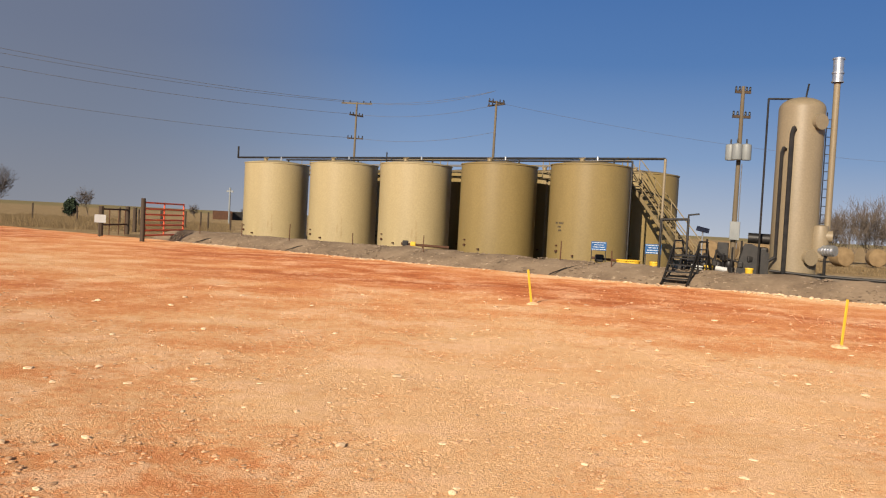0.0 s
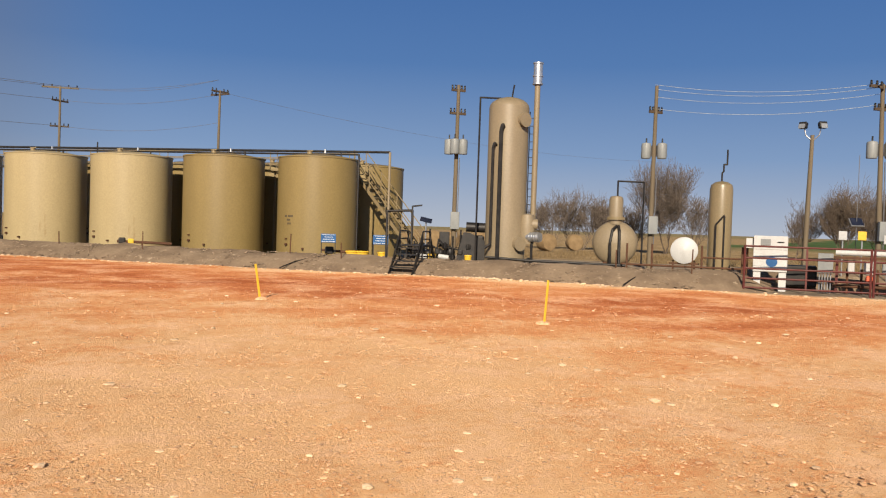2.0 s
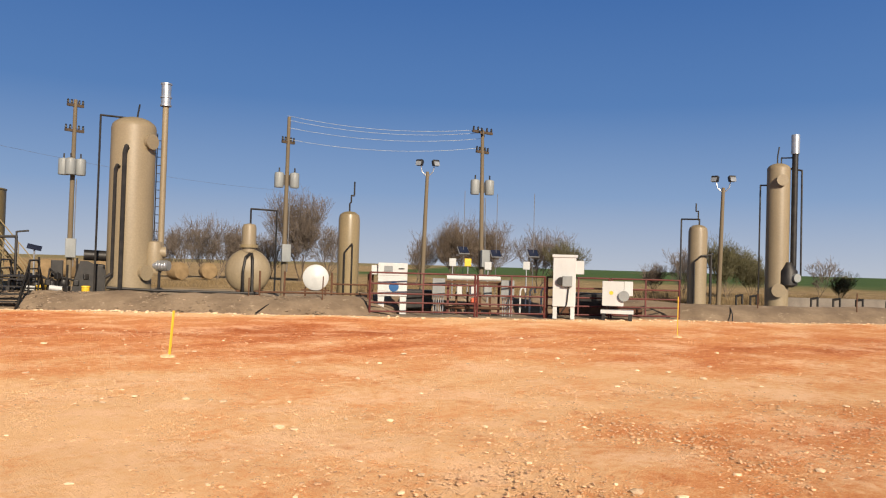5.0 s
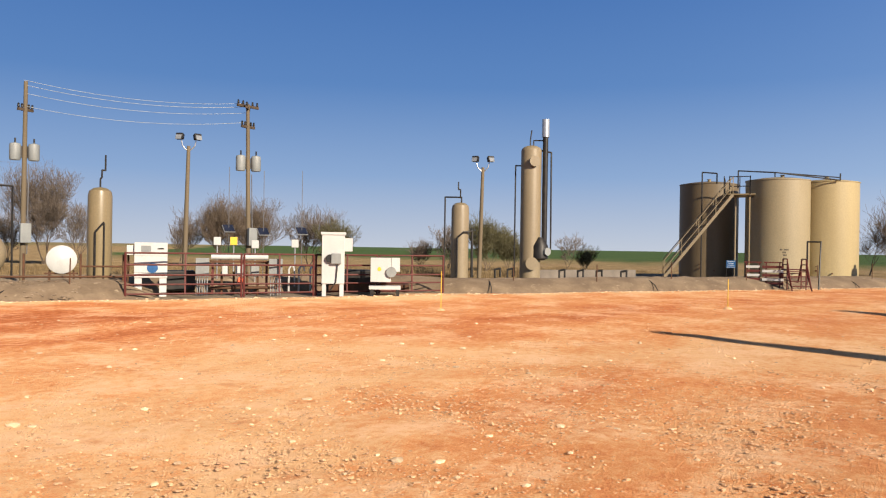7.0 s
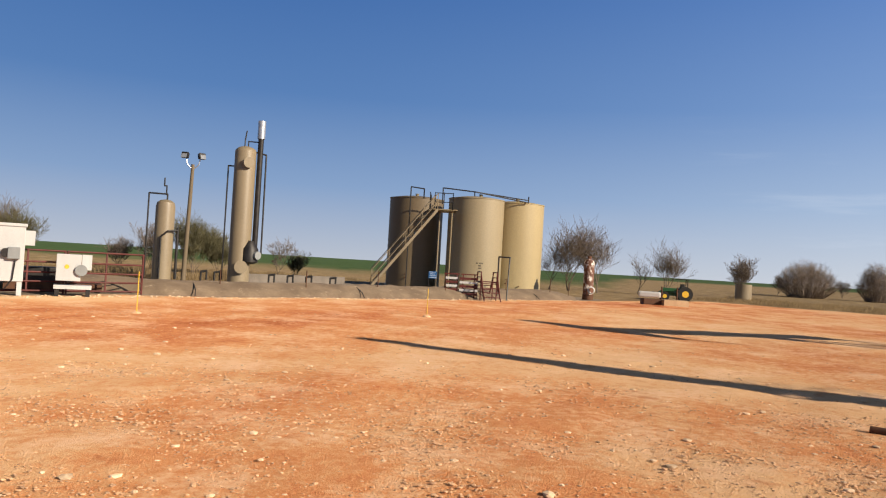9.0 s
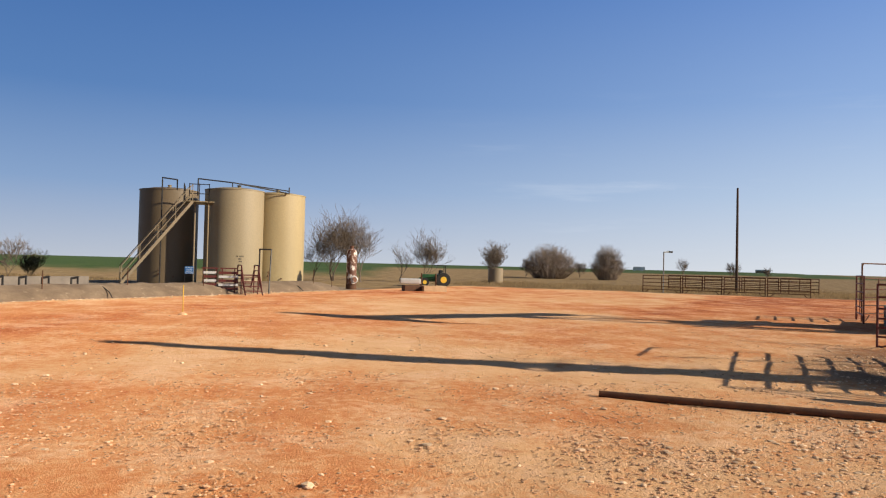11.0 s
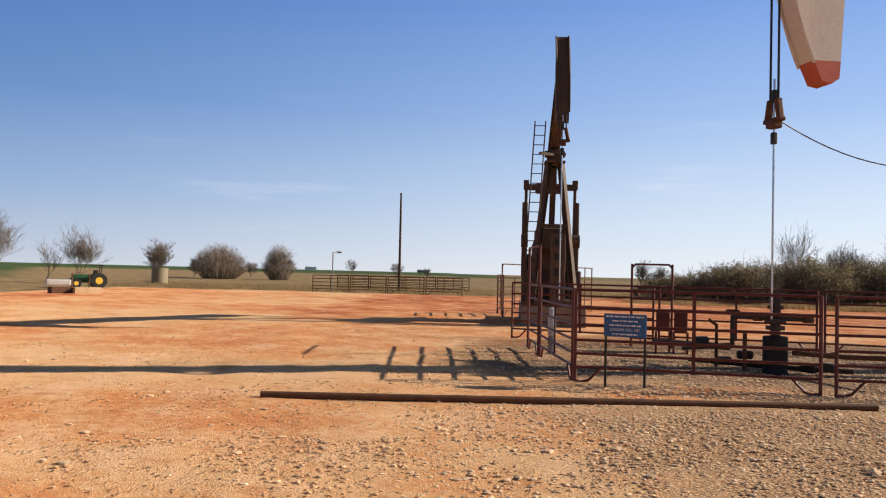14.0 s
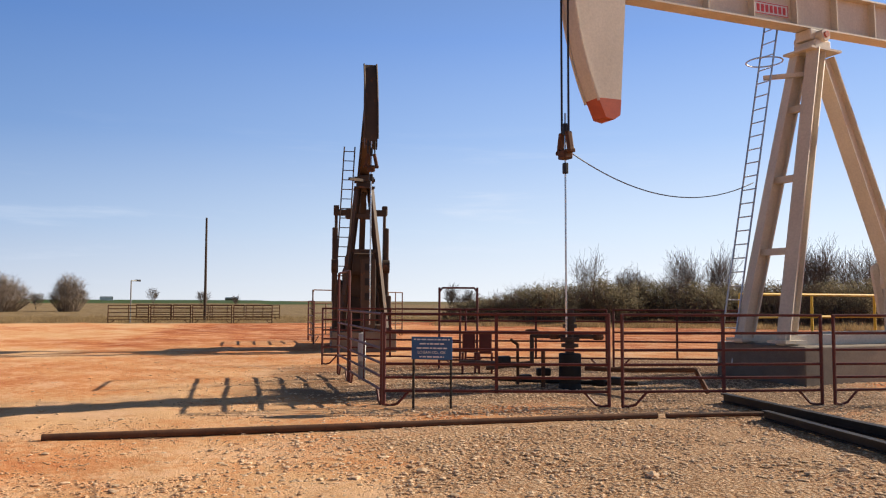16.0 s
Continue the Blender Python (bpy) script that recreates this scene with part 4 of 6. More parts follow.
for x in (0.82, 1.88):
    box(bm, (x, 0.04, -0.12), (0.016, 0.008, 0.27))
part("border", bm, M["ink_red"], plate)
for k in range(7):
    part("mark", box(B(), (0.94 + 0.137 * k, 0.04, -0.12), (0.085, 0.008, 0.17)), M["ink_red"], plate)
ring = [(0.75 + 0.42 * math.cos(a), -0.75 + 0.42 * math.sin(a), 7.55) for a in np.linspace(0, 2 * math.pi, 20)]
part("safety_hoop", tube(B(), ring, 0.018, 6), M["steel"], j1)
guard = thing("guard_rail", "yellow steel guard rail beside the pumpjack", "guard rail", (6.5, -19.65, 0), math.degrees(math.atan2(0.929, 0.371)))
for z in (1.35, 1.92):
    part("rail", cyl(B(), (0.9, -1.55, z), (-6.5, -1.55, z), 0.035, n=8), M["yellow"], guard)
for x in (0.9, -1.6, -4.0, -6.4):
    part("post", cyl(B(), (x, -1.55, 0), (x, -1.55, 1.92), 0.035, n=8), M["yellow"], guard)


# ---- pipe panels ----
PANEL_Z = (0.24, 0.46, 0.68, 0.92, 1.2, 1.5)


def panel(p, q, mat, label, group, zs=PANEL_Z, r=0.024, mids=1, legs=True, hoop=0.0):
    p, q = Vector((*p, 0)), Vector((*q, 0))
    d = q - p
    ln = d.length
    t = thing("corral_panel", label, "fence panel", p, math.degrees(math.atan2(d.y, d.x)), group)
    for z in zs:
        part("rail", cyl(B(), (0, 0, z), (ln, 0, z), r, n=8), mat, t, smooth=True)
    for x in (0.02, ln - 0.02):
        part("post", cyl(B(), (x, 0, -0.03), (x, 0, (hoop or zs[-1]) + 0.01), r * 1.25, n=8), mat, t, smooth=True)
    for k in range(mids):
        x = ln * (k + 1) / (mids + 1)
        part("stile", box(B(), (x, 0, (zs[0] + zs[-1]) / 2), (0.055, 0.03, zs[-1] - zs[0] + 0.06)), mat, t)
    if legs:
        for x, s in ((0.02, 1), (ln - 0.02, -1)):
            part("foot_brace", tube(B(), [(x, 0, 0.02), (x + 0.1 * s, 0, 0.0), (x + 0.22 * s, 0, 0.03), (x + 0.42 * s, 0, 0.24)], r * 0.9, 6), mat, t)
    if hoop:
        part("hoop", tube(B(), [(0.02, 0, hoop - 0.1), (0.1, 0, hoop), (ln - 0.1, 0, hoop), (ln - 0.02, 0, hoop - 0.1)], r, 8), mat, t)
    return t


NEAR = "red corral panels round the near well"
RED = "dark red steel pipe corral panel"
A0, B0, C0 = (9.92, -9.05), (7.15, -11.63), (4.74, -14.5)
panel(A0, (7.18, -11.6), M["fence_red"], RED, NEAR)
panel((7.05, -11.73), (4.78, -14.44), M["fence_red"], RED, NEAR)
panel((4.66, -14.6), (2.3, -17.5), M["fence_red"], RED, NEAR)
panel((10.0, -9.1), (13.1, -11.0), M["fence_red"], RED, NEAR)
panel((17.4, -13.6), (14.2, -15.7), M["fence_red"], RED, NEAR)
panel((14.1, -15.75), (11.3, -18.2), M["fence_red"], RED, NEAR)
panel((11.2, -18.3), (8.6, -20.3), M["fence_red"], RED, NEAR)
panel((13.2, -11.05), (14.6, -11.9), M["fence_red"], RED, NEAR, hoop=2.35, mids=0)
panel((14.02, -14.66), (13.3, -15.35), M["fence_red"], "tall hooped walk-through panel in the corral", NEAR, hoop=2.05, mids=0, legs=False)
FARJ = "grey-brown panels round the far pumpjack"
panel((25.1, -19.2), (27.6, -20.8), M["fence_red"], "dark red pipe panel beside the far pumpjack", FARJ, zs=(0.3, 0.55, 0.8, 1.1, 1.4, 1.68))
panel((26.4, -20.1), (26.9, -21.9), M["pipe_rust"], "rusty hooped pipe panel beside the far pumpjack", FARJ, zs=(0.3, 0.6, 0.9, 1.2, 1.6), hoop=2.15)
panel((27.0, -22.0), (27.9, -24.7), M["pipe_rust"], "rusty pipe panel behind the far pumpjack", FARJ, zs=(0.3, 0.6, 0.9, 1.2, 1.6, 2.12), mids=2)
panel((27.95, -24.8), (28.7, -27.4), M["pipe_rust"], "rusty pipe panel behind the far pumpjack", FARJ, zs=(0.3, 0.6, 0.9, 1.2, 1.6, 2.12), mids=3)
FARP = "brown panels of the far pen"
f0, f1 = Vector((57.3, -25.1)), Vector((50.3, -34.6))
for k in range(4):
    panel(f0.lerp(f1, k / 4 + 0.005), f0.lerp(f1, (k + 1) / 4 - 0.005), M["pipe_rust"], "rusty brown pipe panel of the far pen", FARP, r=0.03, zs=(0.25, 0.5, 0.78, 1.05, 1.3))
    off = Vector((6.5, -5.2))
    panel(f0.lerp(f1, k / 4 + 0.005) + off, f0.lerp(f1, (k + 1) / 4 - 0.005) + off, M["pipe_rust"], "rusty brown pipe panel of the far pen", FARP, r=0.03, zs=(0.25, 0.5, 0.78, 1.05, 1.3))
ROW = "dark red panels before the cabinets"
for u0, u1 in ((2.75, 6.4), (6.45, 8.9), (8.95, 11.3), (11.35, 14.0)):
    panel(uv(u0, 26.65)[:2], uv(u1, 26.65)[:2], M["fence_red"], "dark red pipe panel before the white cabinets", ROW, r=0.03, zs=(0.12, 0.42, 0.72, 1.05, 1.42), legs=False)


# ---- tank battery pipework, walkway and stairs ----
def uvz(u, v, z):
    return Vector(uv(u, v, z))


hdr = thing("vent_header", "black vent pipes running over the tank tops", "pipework")
pipe_run("main_pipe", [uvz(-37.3, 32.6, 5.62), uvz(-37.3, 32.6, 4.95), uvz(-11.6, 34.0, 4.95)], 0.055, M["pipe_black"], hdr)
pipe_run("lower_pipe", [uvz(-33.0, 32.4, 4.78), uvz(-12.7, 33.0, 4.74), uvz(-12.7, 33.0, 0.2)], 0.04, M["pipe_black"], hdr)
pipe_run("drop_pipe", [uvz(-11.6, 34.0, 4.95), uvz(-11.6, 34.0, 0.1)], 0.06, M["vessel"], hdr)
for i in range(5):
    u, v = ROW_U[i], 32.75 + 0.12 * i
    pipe_run("riser", [uvz(u + 0.3, v, 4.6), uvz(u + 0.3, v, 4.98)], 0.05, M["steel"], hdr)
    pipe_run("riser", [uvz(u + 1.2, v - 0.3, 4.55), uvz(u + 1.2, v - 0.3, 4.8)], 0.04, M["pipe_black"], hdr)
pipe_run("stub", [uvz(-27.5, 34.6, 4.4), uvz(-27.5, 34.6, 5.4)], 0.035, M["pipe_black"], hdr)

walkway = thing("tank_walkway", "tan steel walkway with rails between the tank rows", "walkway")
part("deck", box(B(), uvz(-24.3, 35.5, 4.15), (20.5, 0.8, 0.06), rz=SITE), M["vessel_dark"], walkway)
for z in (4.45, 4.75, 5.05):
    for v in (35.15, 35.85):
        part("rail", cyl(B(), uvz(-34.5, v, z), uvz(-14.0, v, z), 0.022, n=6), M["vessel_dark"], walkway)
for k in range(11):
    for v in (35.15, 35.85):
        part("post", cyl(B(), uvz(-34.5 + 2.05 * k, v, 4.15), uvz(-34.5 + 2.05 * k, v, 5.08), 0.022, n=6), M["vessel_dark"], walkway)
for k in range(6):
    part("leg", cyl(B(), uvz(-34 + 4 * k, 35.5, 0), uvz(-34 + 4 * k, 35.5, 4.15), 0.05, n=8), M["vessel_dark"], walkway)


def stairway(name, label, foot, head, width, mat, rails=2):
    """A straight steel stair between two points."""
    t = thing(name, label, "stairs")
    foot, head = Vector(foot), Vector(head)
    d = head - foot
    flat = Vector((d.x, d.y, 0)).normalized()
    side = Vector((-flat.y, flat.x, 0)) * width / 2
    rz = math.degrees(math.atan2(flat.y, flat.x))
    pitch = math.degrees(math.atan2(d.z, math.hypot(d.x, d.y)))
    for s in (-1, 1):
        part("stringer", box(B(), (foot + head) / 2 + side * s, (d.length, 0.04, 0.15), rz=rz, ry=-pitch), mat, t)
        for k in range(rails):
            up = Vector((0, 0, 0.5 + 0.5 * k))
            part("handrail", cyl(B(), foot + side * s + up, head + side * s + up, 0.024, n=6), mat, t)
        for k in range(5):
            p = foot.lerp(head, k / 4) + side * s
            part("baluster", cyl(B(), p, p + Vector((0, 0, 1.0)), 0.022, n=6), mat, t)
    n = int(d.z / 0.22)
    for k in range(n):
        p = foot.lerp(head, (k + 0.5) / n)
        part("tread", box(B(), p, (0.24, width, 0.03), rz=rz), mat, t)
    return t


stairway("stairway", "rusty tan steel stairway up to the tank tops", (10.9, 33.5, 0.15), uvz(-13.6, 35.5, 4.15), 0.8, M["vessel_dark"])

# second group: stair, landing, pipes
ux, uy, _ = at(-82.0, 50.6)
stairway("stairway", "pale steel stairway up to the tall tanks", (46.6, 10.4, 0.25), (47.8, 6.9, 5.0), 0.8, M["vessel"])
land = thing("tank_landing", "steel landing with rails between the tall tanks", "walkway")
part("deck", box(B(), (49.0, 6.6, 5.05), (2.6, 1.6, 0.06), rz=10), M["vessel_dark"], land)
for (xa, ya), (xb, yb) in (((47.8, 5.9), (50.2, 6.2)), ((47.7, 7.3), (50.1, 7.6)), ((47.8, 5.9), (47.7, 7.0))):
    for z in (5.5, 6.05):
        part("rail", cyl(B(), (xa, ya, z), (xb, yb, z), 0.025, n=6), M["pipe_black"], land)
    for f in (0, 0.5, 1):
        part("post", cyl(B(), (xa + (xb - xa) * f, ya + (yb - ya) * f, 5.05), (xa + (xb - xa) * f, ya + (yb - ya) * f, 6.1), 0.025, n=6), M["pipe_black"], land)
for x, y in ((48.0, 5.95), (50.0, 6.2)):
    part("leg", cyl(B(), (x, y, 0), (x, y, 5.05), 0.05, n=8), M["vessel_dark"], land)
hd2 = thing("vent_header", "black vent pipes over the tall tanks", "pipework")
pipe_run("main_pipe", [at(-79.88, 50, 0.1), at(-79.88, 50, 6.5), at(-80.84, 50, 6.42), at(-80.84, 51, 5.9)], 0.04, M["pipe_black"], hd2)
pipe_run("main_pipe", [at(-82.2, 51, 5.6), at(-82.2, 51, 6.65), at(-84.6, 51, 6.5), at(-88.4, 52.5, 6.1), at(-88.4, 52.5, 6.5)], 0.04, M["pipe_black"], hd2)
pipe_run("upper_pipe", [at(-84.5, 52, 6.2), at(-84.5, 52, 6.6), at(-88.4, 53, 6.3)], 0.035, M["pipe_black"], hd2)
pipe_run("drop_pipe", [at(-82.05, 49.2, 5.0), at(-82.05, 49.2, 0.2)], 0.05, M["vessel"], hd2)


# ---- signs ----
def sign_board(loc, rz, w, h, z, label, rows, readable=None):
    t = thing("sign", label, "sign", loc, rz)
    part("board", box(B(), (0, 0, z), (w, 0.02, h), bev=0.006), M["blue"], t)
    for s in (-1, 1):
        part("leg", box(B(), (s * w * 0.46, 0.03, z / 2 + h * 0.15), (0.035, 0.03, z + h * 0.5)), M["pipe_black"], t)
    for k in range(rows):
        zz = z + h * (0.38 - 0.76 * k / max(1, rows - 1))
        if readable and k == readable[0]:
            cu = bpy.data.curves.new("lettering", "FONT")
            cu.body, cu.size, cu.align_x, cu.align_y, cu.extrude = readable[1], h * 0.17, "CENTER", "CENTER", 0.001
            ob = new("lettering", cu)
            ob.matrix_basis = pose(0, -0.014, zz, 90, 0, 0)
            ob.parent = t
            cu.materials.append(M["ink_white"])
            continue
        x = -w * (0.44 - 0.07 * ((k * 2) % 3))
        end = -x
        i = 0
        while x < end:
            ln = w * (0.05 + 0.035 * ((i * 5 + k * 3) % 4))
            ln = min(ln, end - x)
            part("text_bar", box(B(), (x + ln / 2, -0.012, zz), (ln, 0.004, h * 0.06)), M["ink_white"], t)
            x += ln + w * 0.025
            i += 1
    return t


sign_board((8.98, -9.24, 0), -148, 0.66, 0.36, 0.97, "blue lease sign with white lettering on two legs", 5, (3, "LOGAN CO., OK"))
sign_board((6.06, 30.7, 0.25), -10, 0.58, 0.34, 0.85, "small blue sign with white lettering before the tanks", 4)
sign_board((7.78, 29.27, 0.25), -14, 0.58, 0.36, 0.87, "small blue sign with white lettering beside the steel stile", 4)
sign_board(at(-81.8, 44.5), -82, 0.46, 0.4, 1.1, "blue sign board on legs before the tall tanks", 4)


# ---- stakes ----
def stake(loc, h, lean, label):
    t = thing("marker_stake", label, "marker stake", loc, 0, "yellow marker stakes")
    part("stake", box(B(), (lean[0] / 2, lean[1] / 2, h / 2 - 0.05), (0.05, 0.02, h + 0.1), rz=20, ry=math.degrees(math.atan2(lean[0], h)), bev=0.006), M["yellow"], t)
    bm = B()
    lathe(bm, [(0.16, -0.02), (0.12, 0.03), (0.05, 0.05), (0.001, 0.055)], 10)
    for v in bm.verts:
        v.co.z += 0.03 * noise.noise(v.co * 7 + Vector(loc))
    part("dirt_mound", bm, M["clod"], t)
    return t


stake((2.05, 17.54, 0), 0.78, (-0.13, 0.0), "leaning yellow marker stake in the dirt")
stake((6.6, 13.13, 0), 0.8, (0.07, -0.02), "yellow marker stake beside pale gravel")
stake((19.34, 10.39, 0), 1.08, (0.01, 0), "tall yellow marker stake before the red panels")
stake((25.52, 3.79, 0), 0.9, (0, 0), "yellow marker stake in the open yard")


# ---- near ground clutter ----
lp = thing("line_pipe", "long rusty steel pipe lying on the gravel", "pipe")
part("pipe", cyl(B(), (10.36, -3.9, 0.045), (6.0, -10.95, 0.045), 0.048, n=16), M["pipe_rust"], lp, smooth=True)
pp = thing("line_pipe", "short rusty pipe lying past the long one", "pipe")
part("pipe", cyl(B(), (5.9, -11.05, 0.04), (4.95, -12.3, 0.04), 0.035, n=14), M["pipe_rust"], pp, smooth=True)


def ibeam(p, q, w, label):
    p, q = Vector(p), Vector(q)
    d = q - p
    t = thing("steel_beam", label, "steel beam", p, math.degrees(math.atan2(d.y, d.x)), "dark steel beams on the gravel")
    bm = B()
    for z in (0.015, w - 0.015):
        box(bm, (d.length / 2, 0, z), (d.length, w * 0.8, 0.022))
    box(bm, (d.length / 2, 0, w / 2), (d.length, 0.02, w - 0.04))
    part("beam", bm, M["pipe_black"], t)
    return t


ibeam((6.1, -13.5, 0.0), (1.2, -10.1, 0.0), 0.16, "long dark steel beam lying on the gravel")
ibeam((4.82, -12.0, 0.0), (1.3, -9.05, 0.0), 0.14, "dark steel beam lying on the gravel")

well = thing("wellhead", "dark wellhead with valves under the polished rod", "wellhead", (9.13, -13.3, 0), 30)
part("cellar_drum", lathe(B(), [(0.24, 0), (0.2, 0.12), (0.22, 0.16), (0.22, 0.68), (0.2, 0.7), (0.001, 0.72)], 24), M["rubber"], well, smooth=True)
bm = cyl(B(), (0, 0, 0.7), (0, 0, 1.5), 0.09, n=16)
for z, r in ((0.82, 0.17), (0.95, 0.19), (1.2, 0.14), (1.32, 0.12), (1.48, 0.08)):
    cyl(bm, (0, 0, z), (0, 0, z + 0.07), r, n=18)
part("stuffing_box", bm, M["jack_dark"], well, smooth=True)
pipe_run("flow_tee", [(-0.55, 0, 1.03), (0.75, 0, 1.03), (0.75, 0, 0.5), (1.7, -0.2, 0.35)], 0.042, M["jack_dark"], well)
for x in (-0.55, 0.3):
    part("valve", lathe(B(), [(0.09, -0.06), (0.11, 0), (0.09, 0.06)], 14, (x, 0, 1.03)), M["pipe_rust"], well)
part("handwheel", lathe(B(), [(0.11, 0), (0.14, 0.02), (0.11, 0.04)], 16, (0.75, 0, 1.12)), M["pipe_rust"], well)
for x, y, z in ((-0.9, 0.2, 0.2), (-0.55, -0.3, 0.12), (0.55, -0.25, 0.3), (0.95, -0.4, 0.15), (1.3, 0.1, 0.55)):
    part("fitting", box(B(), (x, y, z), (0.3, 0.14, 0.16), rz=40 * x, bev=0.04), M["pipe_black"], well)
pipe_run("side_pipe", [(1.05, -0.1, 0.05), (1.05, -0.1, 0.85), (1.2, -0.1, 0.95)], 0.03, M["pipe_rust"], well)
pipe_run("low_pipe", [(-1.3, -0.2, 0.12), (0.2, -0.35, 0.1), (1.6, -0.3, 0.14)], 0.045, M["pipe_black"], well)
pipe_run("side_pipe", [(0.5, 0.25, 0.05), (0.5, 0.25, 0.75)], 0.04, M["pipe_rust"], well)
pipe_run("flowline", [(-0.3, 0.1, 0.42), (-1.2, 0.3, 0.42), (-2.3, 0.9, 0.5), (-2.5, 0.95, 0.1)], 0.045, M["pipe_rust"], well)
pipe_run("flowline", [(0.8, 0, 0.45), (2.4, -0.9, 0.4)], 0.06, M["jack_dark"], well)

for x, y, h in ((12.79, -14.43, 0.55), (12.5, -14.7, 0.52)):
    t = thing("steel_box", "dark red steel box standing in the corral", "box", (x, y, 0), -140, "dark red steel boxes")
    part("body", box(B(), (0, 0, h + 0.2), (0.3, 0.34, 0.5), bev=0.02), M["fence_red"], t)
    for s in (-0.15, 0.15):
        part("leg", box(B(), (s, 0, 0.24), (0.05, 0.3, 0.5)), M["fence_red"], t)
bar = thing("plastic_drum", "tall white plastic drum with a dark foot", "drum", (13.46, -11.64, 0))
part("drum", lathe(B(), [(0.075, 0.38), (0.088, 0.42), (0.088, 0.82), (0.07, 0.86), (0.07, 1.0), (0.001, 1.02)], 20), M["white"], bar, smooth=True)
part("foot", lathe(B(), [(0.08, 0.0), (0.08, 0.4), (0.001, 0.4)], 20), M["grey_box"], bar, smooth=True)

# signal cable from the carrier bar to the ladder
jm = pose(6.5, -19.65, 0, 0, 0, math.degrees(math.atan2(0.929, 0.371)))
zc = 8.65 + 6.96 * math.sin(radians(-27.5)) - 0.72
a, b = jm @ Vector((7.05, 0.1, zc)), jm @ Vector((1.25, -0.7, 4.55))
pts = [a.lerp(b, k / 18) - Vector((0, 0, 0.62 * (1 - (2 * k / 18 - 1) ** 2))) for k in range(19)]
cb = thing("signal_cable", "thin grey cable hanging from the carrier bar", "cable")
cu = bpy.data.curves.new("cable", "CURVE")
cu.dimensions, cu.bevel_depth, cu.bevel_resolution = "3D", 0.012, 1
sp = cu.splines.new("POLY")
sp.points.add(len(pts) - 1)
for s, p in zip(sp.points, pts):
    s.co = (*p, 1)
cu.materials.append(M["cable"])
new("cable", cu).parent = cb

# ---- cabinets behind the red panels ----
cab = thing("control_cabinet", "white steel cabinet on legs with a round blue badge", "cabinet", at(-41.72, 27.9), -41.7)
part("body", box(B(), (0, 0, 1.18), (1.02, 0.7, 1.15), bev=0.02), M["white"], cab)
part("side_box", box(B(), (-0.63, 0, 1.5), (0.22, 0.4, 0.32), bev=0.01), M["white"], cab)
for s in (-0.38, 0.38):
    part("leg", box(B(), (s, 0, 0.3), (0.22, 0.6, 0.62)), M["white"], cab)
part("badge", cyl(B(), (0.05, -0.345, 0.93), (0.05, -0.36, 0.93), 0.17, n=24), M["blue"], cab, "round blue badge")
part("vent", box(B(), (-0.15, -0.352, 1.55), (0.3, 0.02, 0.2)), M["grey_box"], cab)
part("handle", box(B(), (0.3, -0.36, 1.56), (0.2, 0.02, 0.04)), M["pipe_black"], cab)
for z in (1.32, 0.78):
    part("seam", box(B(), (0, -0.351, z), (0.98, 0.006, 0.012)), M["grey_box"], cab)

tall = thing("control_cabinet", "tall white steel cabinet with a grey meter box", "cabinet", at(-54.0, 27.9), -54)
part("body", box(B(), (0, 0, 1.28), (0.78, 0.6, 1.7), bev=0.02), M["white"], tall)
part("cap", box(B(), (0, 0, 2.16), (0.86, 0.68, 0.1), bev=0.02), M["white"], tall)
part("side_box", box(B(), (0.52, 0, 1.78), (0.28, 0.4, 0.46), bev=0.01), M["white"], tall)
part("meter_box", box(B(), (0.1, -0.38, 1.3), (0.34, 0.18, 0.36), bev=0.02), M["grey_box"], tall)
part("gauge", cyl(B(), (-0.12, -0.3, 1.3), (-0.12, -0.42, 1.3), 0.14, n=18), M["pipe_black"], tall)
for s in (-0.3, 0.3):
    part("leg", box(B(), (s, 0, 0.25), (0.14, 0.5, 0.5)), M["white"], tall)
pipe_run("conduit", [(0.15, -0.36, 1.1), (0.1, -0.36, 0.5), (-0.1, -0.33, 0.2)], 0.02, M["pipe_black"], tall)

low = thing("control_cabinet", "low white cabinet with an orange label and grey motor", "cabinet", at(-57.6, 28.2), -57.6)
part("body", box(B(), (-0.1, 0, 0.92), (0.72, 0.6, 0.85), bev=0.02), M["white"], low)
part("wing", box(B(), (0.42, 0.05, 1.1), (0.3, 0.5, 0.5), bev=0.02), M["white"], low)
part("motor", cyl(B(), (0.27, -0.4, 0.85), (0.27, -0.1, 0.85), 0.18, n=18), M["grey_box"], low, smooth=True)
part("label_plate", cyl(B(), (-0.15, -0.3, 0.95), (-0.15, -0.31, 0.95), 0.07, n=18), M["yellow"], low)
part("skid", box(B(), (0.05, 0, 0.3), (1.1, 0.7, 0.12)), M["white"], low)
for s in (-0.4, 0.5):
    part("foot", box(B(), (s, 0, 0.12), (0.12, 0.6, 0.25)), M["pipe_black"], low)

for az, w, h, z in ((-45.05, 0.44, 0.62, 0.95), (-50.0, 0.46, 0.62, 0.95)):
    t = thing("junction_box", "grey electrical cabinet with conduits below", "electrical box", at(az, 28.0), az, "grey electrical cabinets")
    part("body", box(B(), (0, 0, z), (w, 0.3, h), bev=0.015), M["grey_box"], t)
    for k in range(5):
        part("conduit", cyl(B(), (-0.16 + 0.08 * k, 0, 0), (-0.16 + 0.08 * k, 0, 0.66), 0.02, n=8), M["steel"], t)
mani = thing("meter_skid", "white pipe manifold with meters and a red valve", "meter skid", at(-47.55, 28.3), -47.5)
part("main_pipe", cyl(B(), (-0.95, 0, 1.3), (0.95, 0, 1.3), 0.09, n=18), M["white"], mani, smooth=True)
part("rack_beam", box(B(), (0, 0, 1.14), (2.0, 0.12, 0.08)), M["pipe_rust"], mani)
